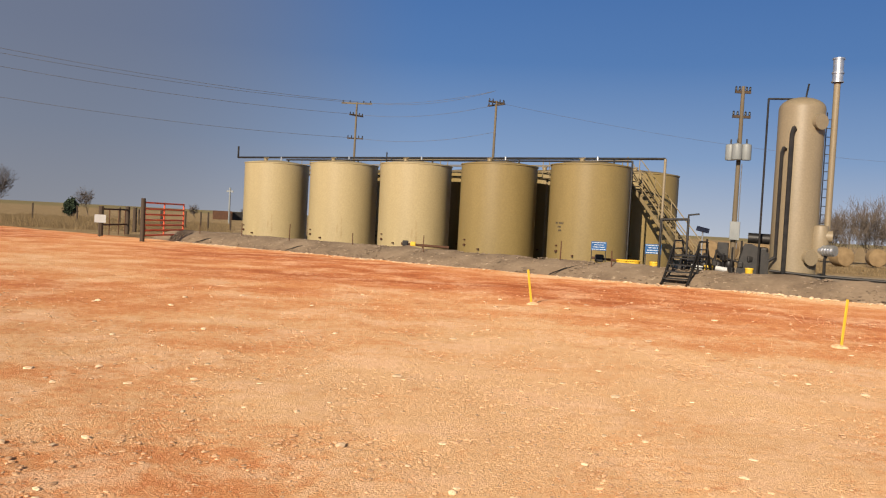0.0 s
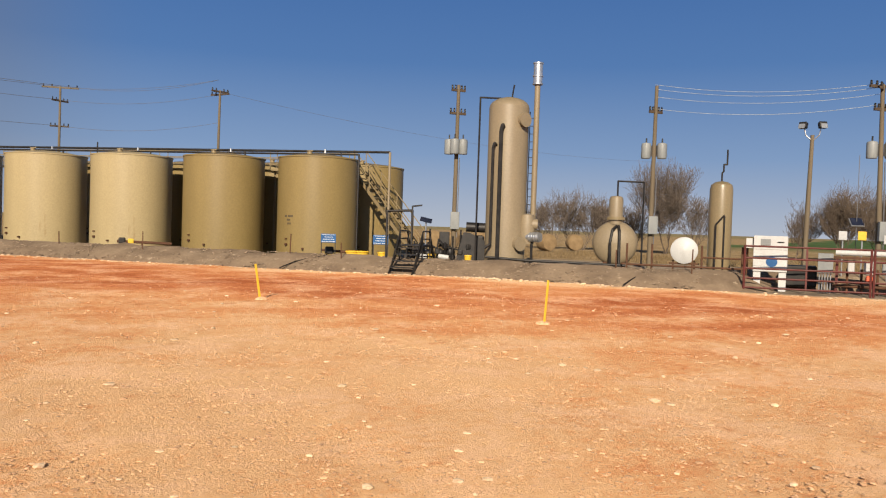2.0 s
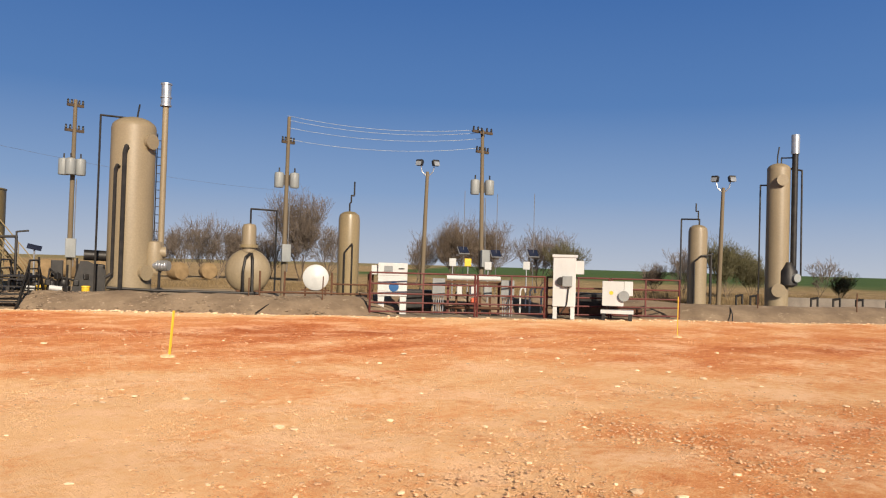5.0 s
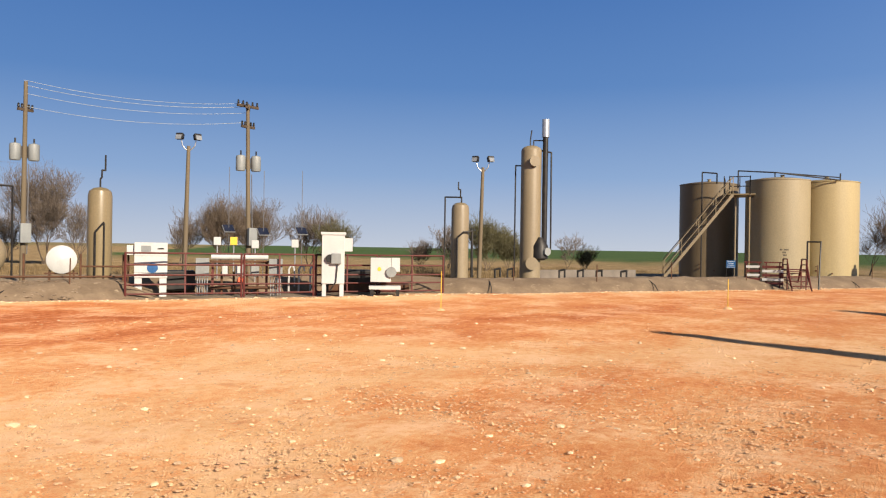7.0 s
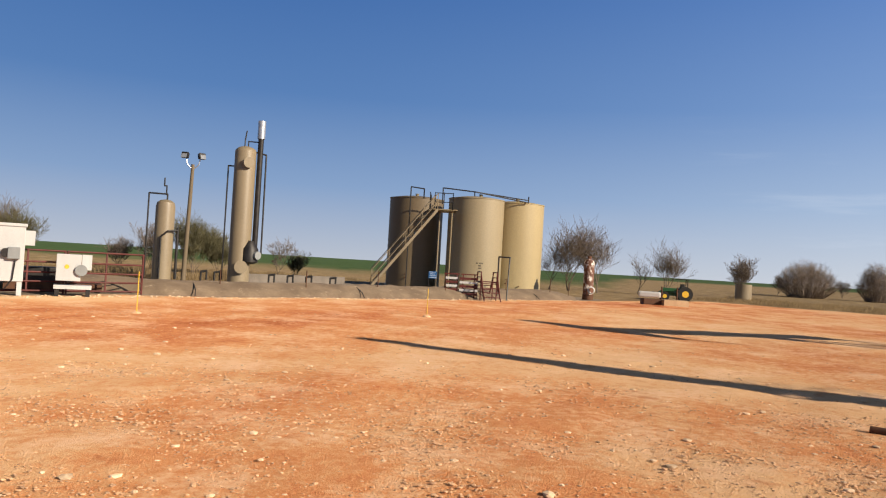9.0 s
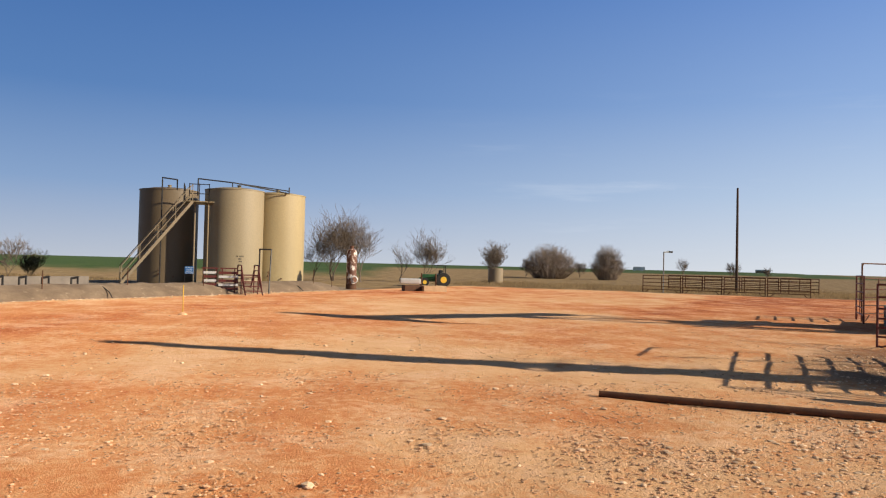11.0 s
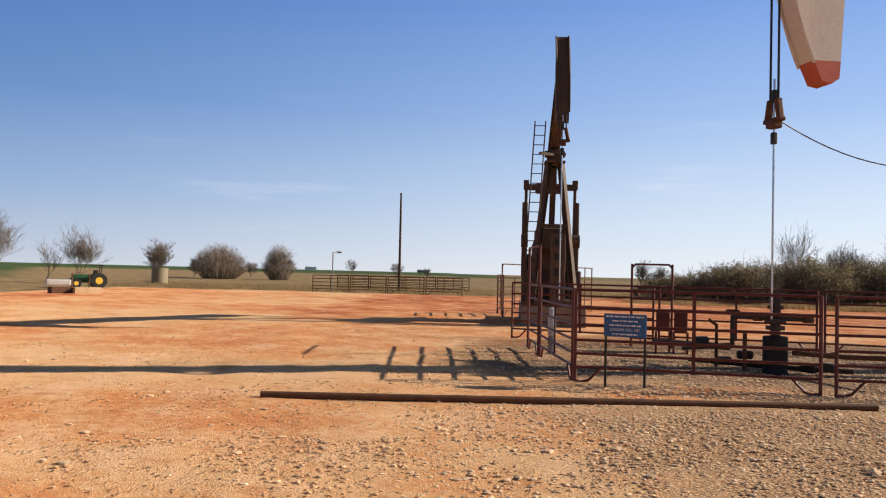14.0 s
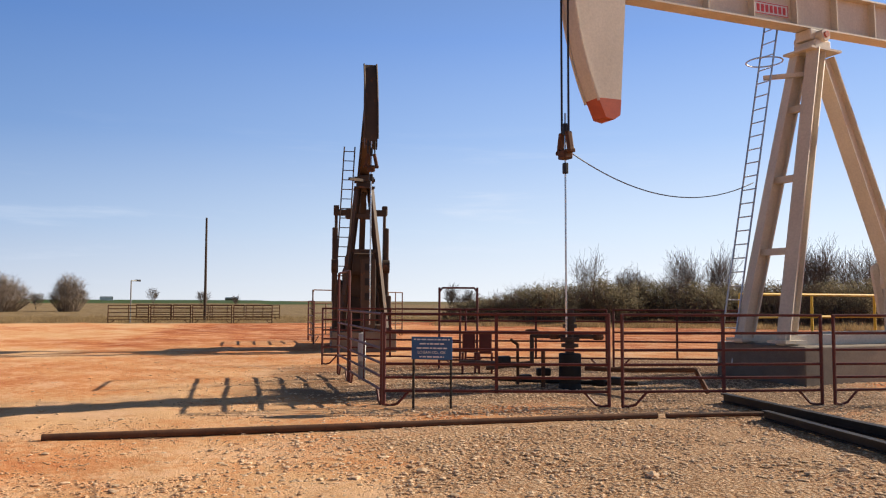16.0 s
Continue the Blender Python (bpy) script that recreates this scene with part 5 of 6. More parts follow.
for x in (-0.9, 0.9):
    part("leg", box(B(), (x, 0, 0.6), (0.08, 0.1, 1.15)), M["fence_red"], mani)
for x, w in ((-0.5, 0.2), (0.0, 0.3), (0.5, 0.3)):
    part("meter", box(B(), (x, -0.1, 0.85), (w, 0.26, 0.42), bev=0.05), M["white"] if x < 0.4 else M["grey_box"], mani)
part("valve", cyl(B(), (0.02, -0.3, 0.5), (0.02, -0.2, 0.5), 0.12, n=16), M["gate_red"], mani, "bright red valve wheel")
for x in (-0.6, -0.2, 0.25, 0.6):
    part("stand_pipe", cyl(B(), (x, 0, 0.0), (x, 0, 0.8), 0.04, n=10), M["pipe_rust"], mani)
pipe_run("low_pipe", [(-1.0, -0.1, 0.25), (1.3, -0.1, 0.25)], 0.05, M["pipe_rust"], mani)
for k, az in enumerate((-50.9, -51.6, -52.4)):
    t = thing("gooseneck_vent", "white bent vent pipe", "vent pipe", at(az, 29.5), az, "white bent vent pipes")
    part("pipe", tube(B(), [(0, 0, 0), (0, 0, 0.85), (0.06, 0, 0.98), (0.16, 0, 0.98), (0.2, 0, 0.8)], 0.035, 8), M["white"], t)
for k, (az, z, m) in enumerate(((-46.0, 1.85, "white"), (-47.1, 1.86, "yellow"), (-48.55, 1.75, "white"), (-51.3, 1.8, "white"))):
    t = thing("instrument_box", "small %s instrument box on a thin post" % ("yellow" if m == "yellow" else "white"), "instrument box", at(az, 30.5), az, "small instrument boxes")
    part("body", box(B(), (0, 0, z), (0.26, 0.16, 0.3), bev=0.015), M[m], t)
    part("post", cyl(B(), (0, 0.02, 0), (0, 0.02, z), 0.025, n=8), M["steel"], t)
for az, d, z in ((-46.75, 31, 2.35), (-49.1, 31, 2.25), (-51.75, 31, 2.3)):
    t = thing("solar_panel", "small tilted solar panel on a mast", "solar panel", at(az, d), az + 25, "small solar panels")
    part("panel", box(B(), (0, 0, z), (0.4, 0.32, 0.03), rx=48), M["solar"], t)
    part("frame", box(B(), (0, 0.01, z - 0.03), (0.44, 0.36, 0.03), rx=48), M["steel"], t)
    part("mast", cyl(B(), (0, 0, 0), (0, 0, z + (2.3 if az < -49 or az > -47 else 0.3)), 0.012, n=8), M["cable"], t)
dark = thing("equipment_skid", "dark low steel skid in shade behind the panels", "skid", at(-56.0, 30.3), -56)
part("body", box(B(), (0, 0, 0.55), (2.0, 0.8, 0.6), bev=0.06), M["pipe_black"], dark)
part("deck", box(B(), (0.3, 0.2, 0.2), (3.0, 1.2, 0.25)), M["pipe_rust"], dark)
dk2 = thing("equipment_skid", "dark low steel trough beside the white cabinet", "skid", at(-43.6, 29.3), -43.6)
part("body", box(B(), (0, 0, 0.45), (1.0, 0.8, 0.7), bev=0.06), M["pipe_black"], dk2)

# rail and posts before the drum, tank and slim vessel
pr = thing("pipe_rail", "rusty low pipe rail before the vessels", "pipe rail")
for az in (-32.4, -34.1, -37.4, -40.0, -40.3):
    part("post", cyl(B(), at(az, 28.2, 0), at(az, 28.2, 1.35), 0.035, n=8), M["pipe_rust"], pr)
part("rail", cyl(B(), at(-32.4, 28.2, 0.62), at(-40.3, 28.2, 0.62), 0.035, n=8), M["pipe_rust"], pr)
part("rail", cyl(B(), at(-37.4, 28.2, 0.95), at(-40.3, 28.2, 0.95), 0.03, n=8), M["pipe_rust"], pr)

# ---- pump skid, barrels and stile by the first treater ----
sk = thing("pump_skid", "black engine-driven pump skid with piping", "pump skid", at(-21.0, 31.4), -21)
part("tank_cylinder", cyl(B(), (0.0, 0, 1.72), (0.75, 0, 1.7), 0.19, n=24), M["pipe_black"], sk, smooth=True)
part("engine", box(B(), (0.25, 0, 0.95), (0.95, 0.7, 0.9), bev=0.08), M["pipe_black"], sk)
slp = slab(B(), [(-0.35, 0.4), (1.05, 0.4), (0.75, 1.2), (0.15, 1.5), (-0.1, 1.5)], -0.5, -0.36)
part("belt_guard", slp, M["pipe_black"], sk)
part("base", box(B(), (-0.6, 0, 0.32), (3.4, 1.0, 0.16)), M["pipe_rust"], sk)
part("control_box", box(B(), (-0.85, 0.2, 1.2), (0.4, 0.3, 0.6), bev=0.02), M["pipe_black"], sk)
for x, z, r in ((-1.8, 0.75, 0.22), (-1.45, 0.6, 0.2), (-1.0, 0.62, 0.24), (-0.6, 0.7, 0.2)):
    part("pump_head", lathe(B(), [(0.001, -r), (r * 0.8, -r * 0.6), (r, 0), (r * 0.8, r * 0.6), (0.001, r)], 14, (x, -0.2, z)), M["pipe_black"], sk, smooth=True)
for k in range(6):
    x = -2.0 + 0.42 * k
    pipe_run("hose", [(x, -0.3, 0.35), (x + 0.1, -0.35, 0.9 + 0.15 * (k % 3)), (x + 0.5, -0.3, 0.8), (x + 0.6, -0.2, 0.45)], 0.035, M["pipe_black"], sk)
for k in range(9):
    x = -2.3 + 0.3 * k
    part("valve", box(B(), (x, -0.45, 0.5 + 0.22 * (k % 3)), (0.2, 0.18, 0.22), rz=25 * k, bev=0.04), M["pipe_black"], sk)
    part("stand_pipe", cyl(B(), (x, -0.4, 0.3), (x, -0.4, 0.85 + 0.25 * (k % 4)), 0.035, n=8), M["pipe_black"], sk)
for x in (-1.7, -0.85):
    part("manifold", cyl(B(), (x - 0.2, -0.5, 0.55), (x + 0.2, -0.5, 0.5), 0.09, n=14), M["white"], sk, "white painted manifold")
for az, d, s in ((-12.9, 31.2, 0.85), (-13.55, 31.2, 0.9), (-15.0, 31.0, 0.55), (-18.6, 30.6, 0.5), (-21.2, 30.4, 0.45)):
    t = thing("spill_tub", "yellow plastic spill tub behind the berm", "spill tub", at(az, d, 0.0), az, "yellow spill tubs")
    part("tub", lathe(B(), [(0.22 * s, 0.05), (0.27 * s, 0.3), (0.31 * s, 0.62), (0.26 * s, 0.62), (0.2 * s, 0.3), (0.001, 0.28)], 20), M["yellow"], t, smooth=True)
    part("rim", lathe(B(), [(0.31 * s, 0.58), (0.34 * s, 0.6), (0.31 * s, 0.64)], 20), M["yellow"], t, smooth=True)


def stile(loc, rz, label, mat, rail_mat):
    """Steps up and over the bank along local y, with sloping handrails."""
    t = thing("steel_stile", label, "steps", loc, rz)
    for k in range(4):
        part("tread", box(B(), (0, -1.35 + 0.3 * k, 0.2 + 0.22 * k), (0.8, 0.26, 0.04)), mat, t)
    part("platform", box(B(), (0, 0.15, 0.95), (0.85, 1.0, 0.05)), mat, t)
    for k in range(3):
        part("tread", box(B(), (0, 0.85 + 0.3 * k, 0.74 - 0.22 * k), (0.8, 0.26, 0.04)), mat, t)
    for s in (-0.42, 0.42):
        part("stringer", tube(B(), [(s, -1.5, 0.0), (s, -0.35, 0.92), (s, 0.65, 0.92), (s, 1.6, 0.1)], 0.035, 6), mat, t)
        part("handrail", tube(B(), [(s, -1.4, 0.05), (s, -0.3, 1.45), (s, 0.5, 1.45), (s, 1.4, 0.3)], 0.028, 6), rail_mat, t)
        part("handrail", tube(B(), [(s, -0.7, 0.8), (s, -0.3, 1.18), (s, 0.5, 1.18), (s, 0.85, 0.8)], 0.022, 6), rail_mat, t)
        for y in (-0.35, 0.65):
            part("post", cyl(B(), (s, y, 0.0), (s, y, 1.45), 0.03, n=6), rail_mat, t)
    return t


x, y, _ = uv(-8.3, 27.3)
stile((x, y, 0.05), SITE, "black steel steps over the berm with bent handrails", M["pipe_black"], M["pipe_black"])
gp = thing("pipe_gallows", "dark pipe gallows frame beside the steel steps", "pipe frame")
part("frame", tube(B(), [at(-15.3, 29.0, 0), at(-15.3, 29.0, 2.2), at(-17.1, 29.0, 2.25), at(-17.1, 29.0, 0)], 0.045, 8), M["pipe_black"], gp)
part("lamp_arm", tube(B(), [at(-17.1, 29.0, 2.25), at(-17.1, 29.0, 2.4), at(-17.8, 29.0, 2.45)], 0.03, 6), M["pipe_black"], gp)
sp = thing("solar_panel", "tilted solar panel on a post behind the stile", "solar panel", at(-18.1, 33.5), -18)
part("panel", box(B(), (0, 0, 1.95), (0.5, 0.34, 0.03), rx=30, ry=12), M["solar"], sp)
part("mast", cyl(B(), (0, 0, 0), (0, 0, 1.95), 0.03, n=8), M["steel"], sp)
vb = thing("valve_assembly", "black and yellow valve on a pipe at the tank foot", "valve", at(2.0, 36.4), 2)
part("pipe", cyl(B(), (-0.6, 0, 0.62), (1.6, 0, 0.55), 0.06, n=10), M["pipe_rust"], vb)
part("valve_body", box(B(), (-0.4, 0, 0.65), (0.28, 0.24, 0.26), bev=0.05), M["pipe_black"], vb)
part("actuator", box(B(), (-0.05, 0, 0.64), (0.24, 0.2, 0.2), bev=0.03), M["yellow"], vb)
part("stand", box(B(), (0.4, 0, 0.28), (0.08, 0.08, 0.6)), M["pipe_rust"], vb)
vb2 = thing("valve_assembly", "black valve with a bent pipe at the tank foot", "valve", at(-11.6, 32.2), -11)
part("valve_body", box(B(), (-0.2, 0, 0.6), (0.36, 0.28, 0.3), bev=0.06), M["pipe_black"], vb2)
part("pipe", tube(B(), [(-0.5, 0.2, 0.6), (0.45, 0, 0.55), (0.7, 0, 0.45), (0.72, 0, 0.1)], 0.05, 8), M["pipe_rust"], vb2)

# rusty rods and slack cables along the bank
for k, u in enumerate((-33.4, -30.6, -27.0, -23.3, -19.2, -13.1, -10.9, -1.2, 1.2, 17.5, 21.5, 26.0, 30.5, 36.0, 40.0, 42.5)):
    t = thing("rebar_post", "thin rusty steel post in the earth bank", "post", uv(u, 26.9 + 0.3 * (k % 2)), 0, "rusty posts along the berm")
    part("rod", cyl(B(), (0, 0, -0.2), (0.03 * (k % 3 - 1), 0, 1.0 + 0.12 * (k % 3)), 0.022, n=6), M["pipe_rust"], t)
for k, u in enumerate((-31.8, -25.5, -12.2, -0.3, 16.2, 24.5, 33.0, 38.0)):
    t = thing("ground_cable", "dark slack cable running down the bank", "cable", uv(u, 26.9), SITE, "dark cables on the bank")
    part("cable", tube(B(), [(0.35, 0.9, 0.5), (0.1, 0.2, 0.42), (-0.3, -0.6, 0.25), (-0.6, -1.1, 0.05)], 0.02, 6), M["pipe_black"], t)
tp = thing("pipe_portal", "dark pipe frame standing at the bank by the tall tanks", "pipe frame")
part("frame", tube(B(), [at(-86.5, 43, 0), at(-86.5, 43, 2.3), at(-87.3, 43, 2.3), at(-87.2, 42, 0)], 0.04, 6), M["pipe_black"], tp)
st2 = stile((41.3, 3.05, 0.0), -74, "dark red steel steps over the bank by the tall tanks", M["fence_red"], M["fence_red"])
for k, (x, y) in enumerate(((41.0, 4.9), (41.0, 4.0))):
    t = thing("barrier_board", "red and white striped barrier boards on a frame", "barrier", (x, y, 0), -84, "striped barrier boards")
    for j in range(5):
        part("board", box(B(), (0, 0, 0.25 + 0.2 * j), (0.62 if k == 0 else 0.95, 0.04, 0.12)), M["fence_red"] if (j + k) % 2 else M["white"], t)
    for s in (-0.3, 0.3):
        part("upright", box(B(), (s, 0.04, 0.62), (0.06, 0.04, 1.25)), M["fence_red"], t)
    part("top_bar", box(B(), (0, 0.03, 1.27), (0.8, 0.06, 0.06)), M["fence_red"], t)
for az in (-65.6, -66.5, -70.2, -71.5, -72.8, -74.5):
    t = thing("pipe_riser", "short dark pipe riser inside the bank", "pipe", at(az, 37.5), az, "short pipe risers")
    part("pipe", tube(B(), [(0, 0, 0), (0, 0, 0.75), (0.25, 0, 0.8), (0.25, 0, 0.4)], 0.05, 6), M["pipe_black"], t)
lowwall = thing("concrete_curb", "pale concrete curb wall by the slim treater", "curb", at(-72.0, 41.0), SITE)
part("wall", box(B(), (0, 0, 0.35), (6.5, 0.25, 0.75), bev=0.02), M["concrete"], lowwall)

# ---- gate and posts ----
gate = thing("farm_gate", "open orange-red pipe gate on a dark post", "gate", (-14.5, 38.5, 0), 83)
for z in (0.3, 0.55, 0.8, 1.05, 1.32, 1.6, 1.9):
    part("rail", cyl(B(), (0.1, 0, z), (4.3, 0, z), 0.042, n=8), M["gate_red"], gate)
for x in (0.1, 2.1, 4.3):
    part("stile", cyl(B(), (x, 0, 0.28), (x, 0, 1.95), 0.042, n=8), M["gate_red"], gate)
gpst = thing("gate_post", "thick dark wooden gate post", "post", (-14.5, 38.4, 0))
part("post", cyl(B(), (0, 0, -0.2), (0, 0, 2.1), 0.115, 0.105, n=14), M["wood_dark"], gpst, smooth=True)
for k, (x, y, h) in enumerate(((-18.3, 42.5, 1.6), (-18.56, 46.7, 1.65), (-20.2, 52.0, 1.6))):
    t = thing("gate_post", "dark wooden fence post in dry grass", "post", (x, y, 0), 0, "dark fence posts")
    part("post", cyl(B(), (0, 0, -0.2), (0, 0, h), 0.13, n=10), M["wood_dark"], t)
fr = thing("pipe_gate", "brown pipe gate between dark posts", "gate")
for z in (0.6, 1.45):
    part("rail", cyl(B(), (-18.3, 42.5, z), (-18.56, 46.7, z), 0.045, n=8), M["pipe_rust"], fr)
for f in (0.3, 0.65, 0.9):
    part("stile", cyl(B(), (-18.3 - 0.26 * f, 42.5 + 4.2 * f, 0.0), (-18.3 - 0.26 * f, 42.5 + 4.2 * f, 1.45), 0.03, n=8), M["pipe_rust"], fr)
wb = thing("notice_board", "small white notice board on the fence post", "sign", (-17.95, 41.6, 0), 25)
part("board", box(B(), (0, 0, 0.95), (0.55, 0.03, 0.42)), M["white"], wb)
part("stake", box(B(), (0, 0.03, 0.45), (0.06, 0.04, 0.95)), M["wood_dark"], wb)
for k in range(12):
    x, y, _ = at(30 - 2.6 * k if k < 6 else 21 - 1.5 * (k - 6), 78 - 1.5 * k)
    t = thing("fence_post", "grey wooden fence post in dry grass", "post", (x, y, 0), 0, "field fence posts")
    part("post", cyl(B(), (0, 0, -0.2), (0, 0, 1.5), 0.07, n=8), M["wood_dark"], t)

# ---- wires ----
def wire(name, label, p, q, sag, r, mat):
    t = thing(name, label, "overhead wire", group="overhead wires")
    p, q = Vector(p), Vector(q)
    pts = [p.lerp(q, k / 16) - Vector((0, 0, sag * (1 - (2 * k / 16 - 1) ** 2))) for k in range(17)]
    cu = bpy.data.curves.new("wire", "CURVE")
    cu.dimensions, cu.bevel_depth, cu.bevel_resolution = "3D", r, 1
    sp = cu.splines.new("POLY")
    sp.points.add(len(pts) - 1)
    for s, a in zip(sp.points, pts):
        s.co = (*a, 1)
    cu.materials.append(mat)
    ob = new("wire", cu)
    ob.parent = t


for dz, off in ((0.0, -0.2), (-0.2, 0.0), (-0.55, 0.2), (-1.1, 0.0)):
    wire("power_line", "bright thin power line between wooden poles", Vector(at(-33.9, 38, 8.55 + dz)), Vector(at(-47.9, 38, 8.3 + dz * 0.8)), 0.35, 0.009, M["wire_bright"])
for k, (dx, z) in enumerate(((-1.2, 11.75), (0.0, 10.7), (1.2, 11.75), (0.0, 8.65))):
    p = Vector(at(6.65, 70, z)) + Vector((dx, 0, 0))
    wire("power_line", "dark thin power line running to the tall pole", p, Vector(at(45, 62, z + 1.2)) + Vector((dx, 0, 0)), 0.9, 0.016, M["cable"])
    wire("power_line", "dark thin power line between the rear poles", p, Vector(at(-3.3, 60, z)), 0.5, 0.012, M["cable"])
wire("power_line", "dark wire from the crossarm pole", at(-3.3, 60, 10.9), at(-34, 95, 10.0), 1.0, 0.01, M["cable"])

# ---- far things ----
sep = thing("rusty_vessel", "rust-streaked white vertical vessel standing alone", "pressure vessel", at(-92.95, 52), -93)
part("shell", lathe(B(), [(0.33, 0.3), (0.33, 2.4), (0.26, 2.55), (0.001, 2.62)], 32), M["rust_white"], sep, smooth=True)
part("neck", lathe(B(), [(0.12, 2.56), (0.12, 2.8), (0.001, 2.82)], 16), M["rust_white"], sep, smooth=True)
part("skirt", lathe(B(), [(0.345, 0), (0.345, 0.34)], 32), M["pipe_rust"], sep)
part("manway", lathe(B(), [(0.22, 0), (0.3, 0.05), (0.22, 0.1)], 20, m=pose(0.2, -0.4, 0.62, 90, 0, 0) @ Matrix.Scale(0.8, 4)), M["white"], sep, "white round manway")
tr = thing("tractor", "green farm tractor with dull yellow wheels and a loader", "tractor", at(-98.9, 62), -98.9 + 8)
tr.scale = (0.7, 0.7, 0.7)
part("hood", box(B(), (-0.55, 0, 1.05), (1.7, 0.7, 0.65), bev=0.1), M["tractor_green"], tr)
part("chassis", box(B(), (0.2, 0, 0.75), (2.6, 0.5, 0.4), bev=0.05), M["tractor_green"], tr)
part("fender", box(B(), (0.85, 0, 1.35), (0.9, 1.5, 0.12), bev=0.04), M["tractor_green"], tr)
part("seat", box(B(), (0.75, 0, 1.6), (0.45, 0.5, 0.5), bev=0.08), M["rubber"], tr)
for y in (-0.6, 0.6):
    part("roll_bar", cyl(B(), (1.2, y, 1.2), (1.2, y, 2.3), 0.05, n=8), M["rubber"], tr)
part("canopy", box(B(), (0.75, 0, 2.35), (1.4, 1.4, 0.08), bev=0.03), M["rubber"], tr)
for x, r, w in ((0.95, 0.78, 0.42), (-1.15, 0.48, 0.3)):
    for y in (-0.78, 0.78):
        wh = part("wheel", cyl(B(), (x, y - w / 2, r), (x, y + w / 2, r), r, n=28), M["rubber"], tr, smooth=True)
        part("rim", cyl(B(), (x, y - w / 2 - 0.01, r), (x, y + w / 2 + 0.01, r), r * 0.45, n=24), M["yellow"], wh)
part("loader_arm", tube(B(), [(-0.2, -0.5, 1.1), (-1.4, -0.5, 1.0), (-2.2, -0.5, 0.5)], 0.07, 6), M["tractor_green"], tr)
part("loader_arm", tube(B(), [(-0.2, 0.5, 1.1), (-1.4, 0.5, 1.0), (-2.2, 0.5, 0.5)], 0.07, 6), M["tractor_green"], tr)
part("bucket", slab(B(), [(-2.2, 0.3), (-2.9, 0.3), (-2.7, 0.55), (-2.25, 0.9)], -0.9, 0.9), M["pipe_black"], tr)
for k, (x, y, ln, m) in enumerate(((49.9, -6.4, 1.1, "pipe_rust"), (49.6, -7.75, 1.5, "wood_new"))):
    t = thing("timber_crate", "low timber box lying on the dirt" if k else "low rusty steel box on the dirt", "crate", (x, y, 0), -83)
    part("body", box(B(), (0, 0, 0.16), (ln, 0.9, 0.34), bev=0.02), M[m], t)
    part("lid", box(B(), (0, 0, 0.35), (ln * 0.96, 0.86, 0.05)), M[m], t)
for x, y in ((49.8, -7.0), (49.7, -7.9)):
    t = thing("marker_post", "dark post standing by the timber box", "post", (x, y, 0), 0, "posts by the crates")
    part("post", cyl(B(), (0, 0, 0), (0, 0, 1.15), 0.045, n=8), M["pipe_rust"], t)
t = thing("white_trough", "white tub lying behind the bank", "tub", at(-97.2, 56), -97)
part("body", box(B(), (0, 0, 0.5), (1.5, 0.6, 0.4), bev=0.1), M["white"], t)
t = thing("stock_tank", "pale round water tank in the dry grass", "water tank", at(-103.35, 80), 0)
part("shell", lathe(B(), [(0.75, 0), (0.75, 1.5), (0.7, 1.5), (0.7, 1.3), (0.001, 1.3)], 24), M["vessel"], t, smooth=True)
t = thing("street_lamp", "small grey lamp post with a short arm", "lamp post", at(-113.9 - 1.2, 63), 0)
part("mast", tube(B(), [(0, 0, 0), (0, 0, 3.1), (0.5, -0.65, 3.15)], 0.05, 8), M["grey_box"], t)
part("lamp_head", box(B(), (0.62, -0.8, 3.15), (0.5, 0.25, 0.14), rz=-52, bev=0.03), M["pipe_black"], t)
for az, d, sx, h, m in ((15.6, 150, 3.4, 1.6, "pipe_rust"), (14.6, 152, 3.4, 1.5, "pipe_black"), (-113.5, 700, 10, 3.0, "roof_metal"), (-121.6, 900, 14, 3.5, "vessel")):
    t = thing("farm_shed", "far low farm shed" if h > 2.5 else "far rusty steel container", "shed", at(az, d), az)
    part("body", box(B(), (0, 0, h / 2), (sx, 3, h)), M[m], t)
    if h > 2.5:
        part("roof", slab(B(), [(-sx / 2 - 0.3, h), (sx / 2 + 0.3, h), (sx / 2 - 0.5, h + 1.2), (-sx / 2 + 0.5, h + 1.2)], -1.7, 1.7), M["roof_metal"], t)
t = thing("wind_sock_pole", "slim white pole far out in the field", "pole", at(15.15, 110), 0)
part("pole", cyl(B(), (0, 0, 0), (0, 0, 4.8), 0.12, n=8), M["grey_box"], t)
part("arm", box(B(), (0, 0, 4.3), (0.9, 0.1, 0.25)), M["grey_box"], t)


def hay_bale(loc, rz):
    t = thing("hay_bale", "weathered tan round hay bale", "hay bale", loc, rz, "round hay bales")
    bm = lathe(B(), [(0.001, -0.75), (0.7, -0.75), (0.85, -0.68), (0.9, -0.5), (0.9, 0.5), (0.85, 0.68), (0.7, 0.75), (0.001, 0.75)], 28, m=pose(0, 0, 0.72, 90, 0, 0) @ Matrix.Scale(0.74, 4))
    for v in bm.verts:
        v.co += 0.05 * Vector((noise.noise(v.co * 3 + Vector(loc)), 0, noise.noise(v.co * 4)))
    part("bale", bm, M["hay"], t, smooth=True)


for az, d, rz in ((-17.0, 62, 20), (-18.8, 60, -30), (-19.9, 63, 40), (-22.0, 64, 0), (-26.8, 62, 10), (-28.8, 66, -15)):
    hay_bale(at(az, d), rz)


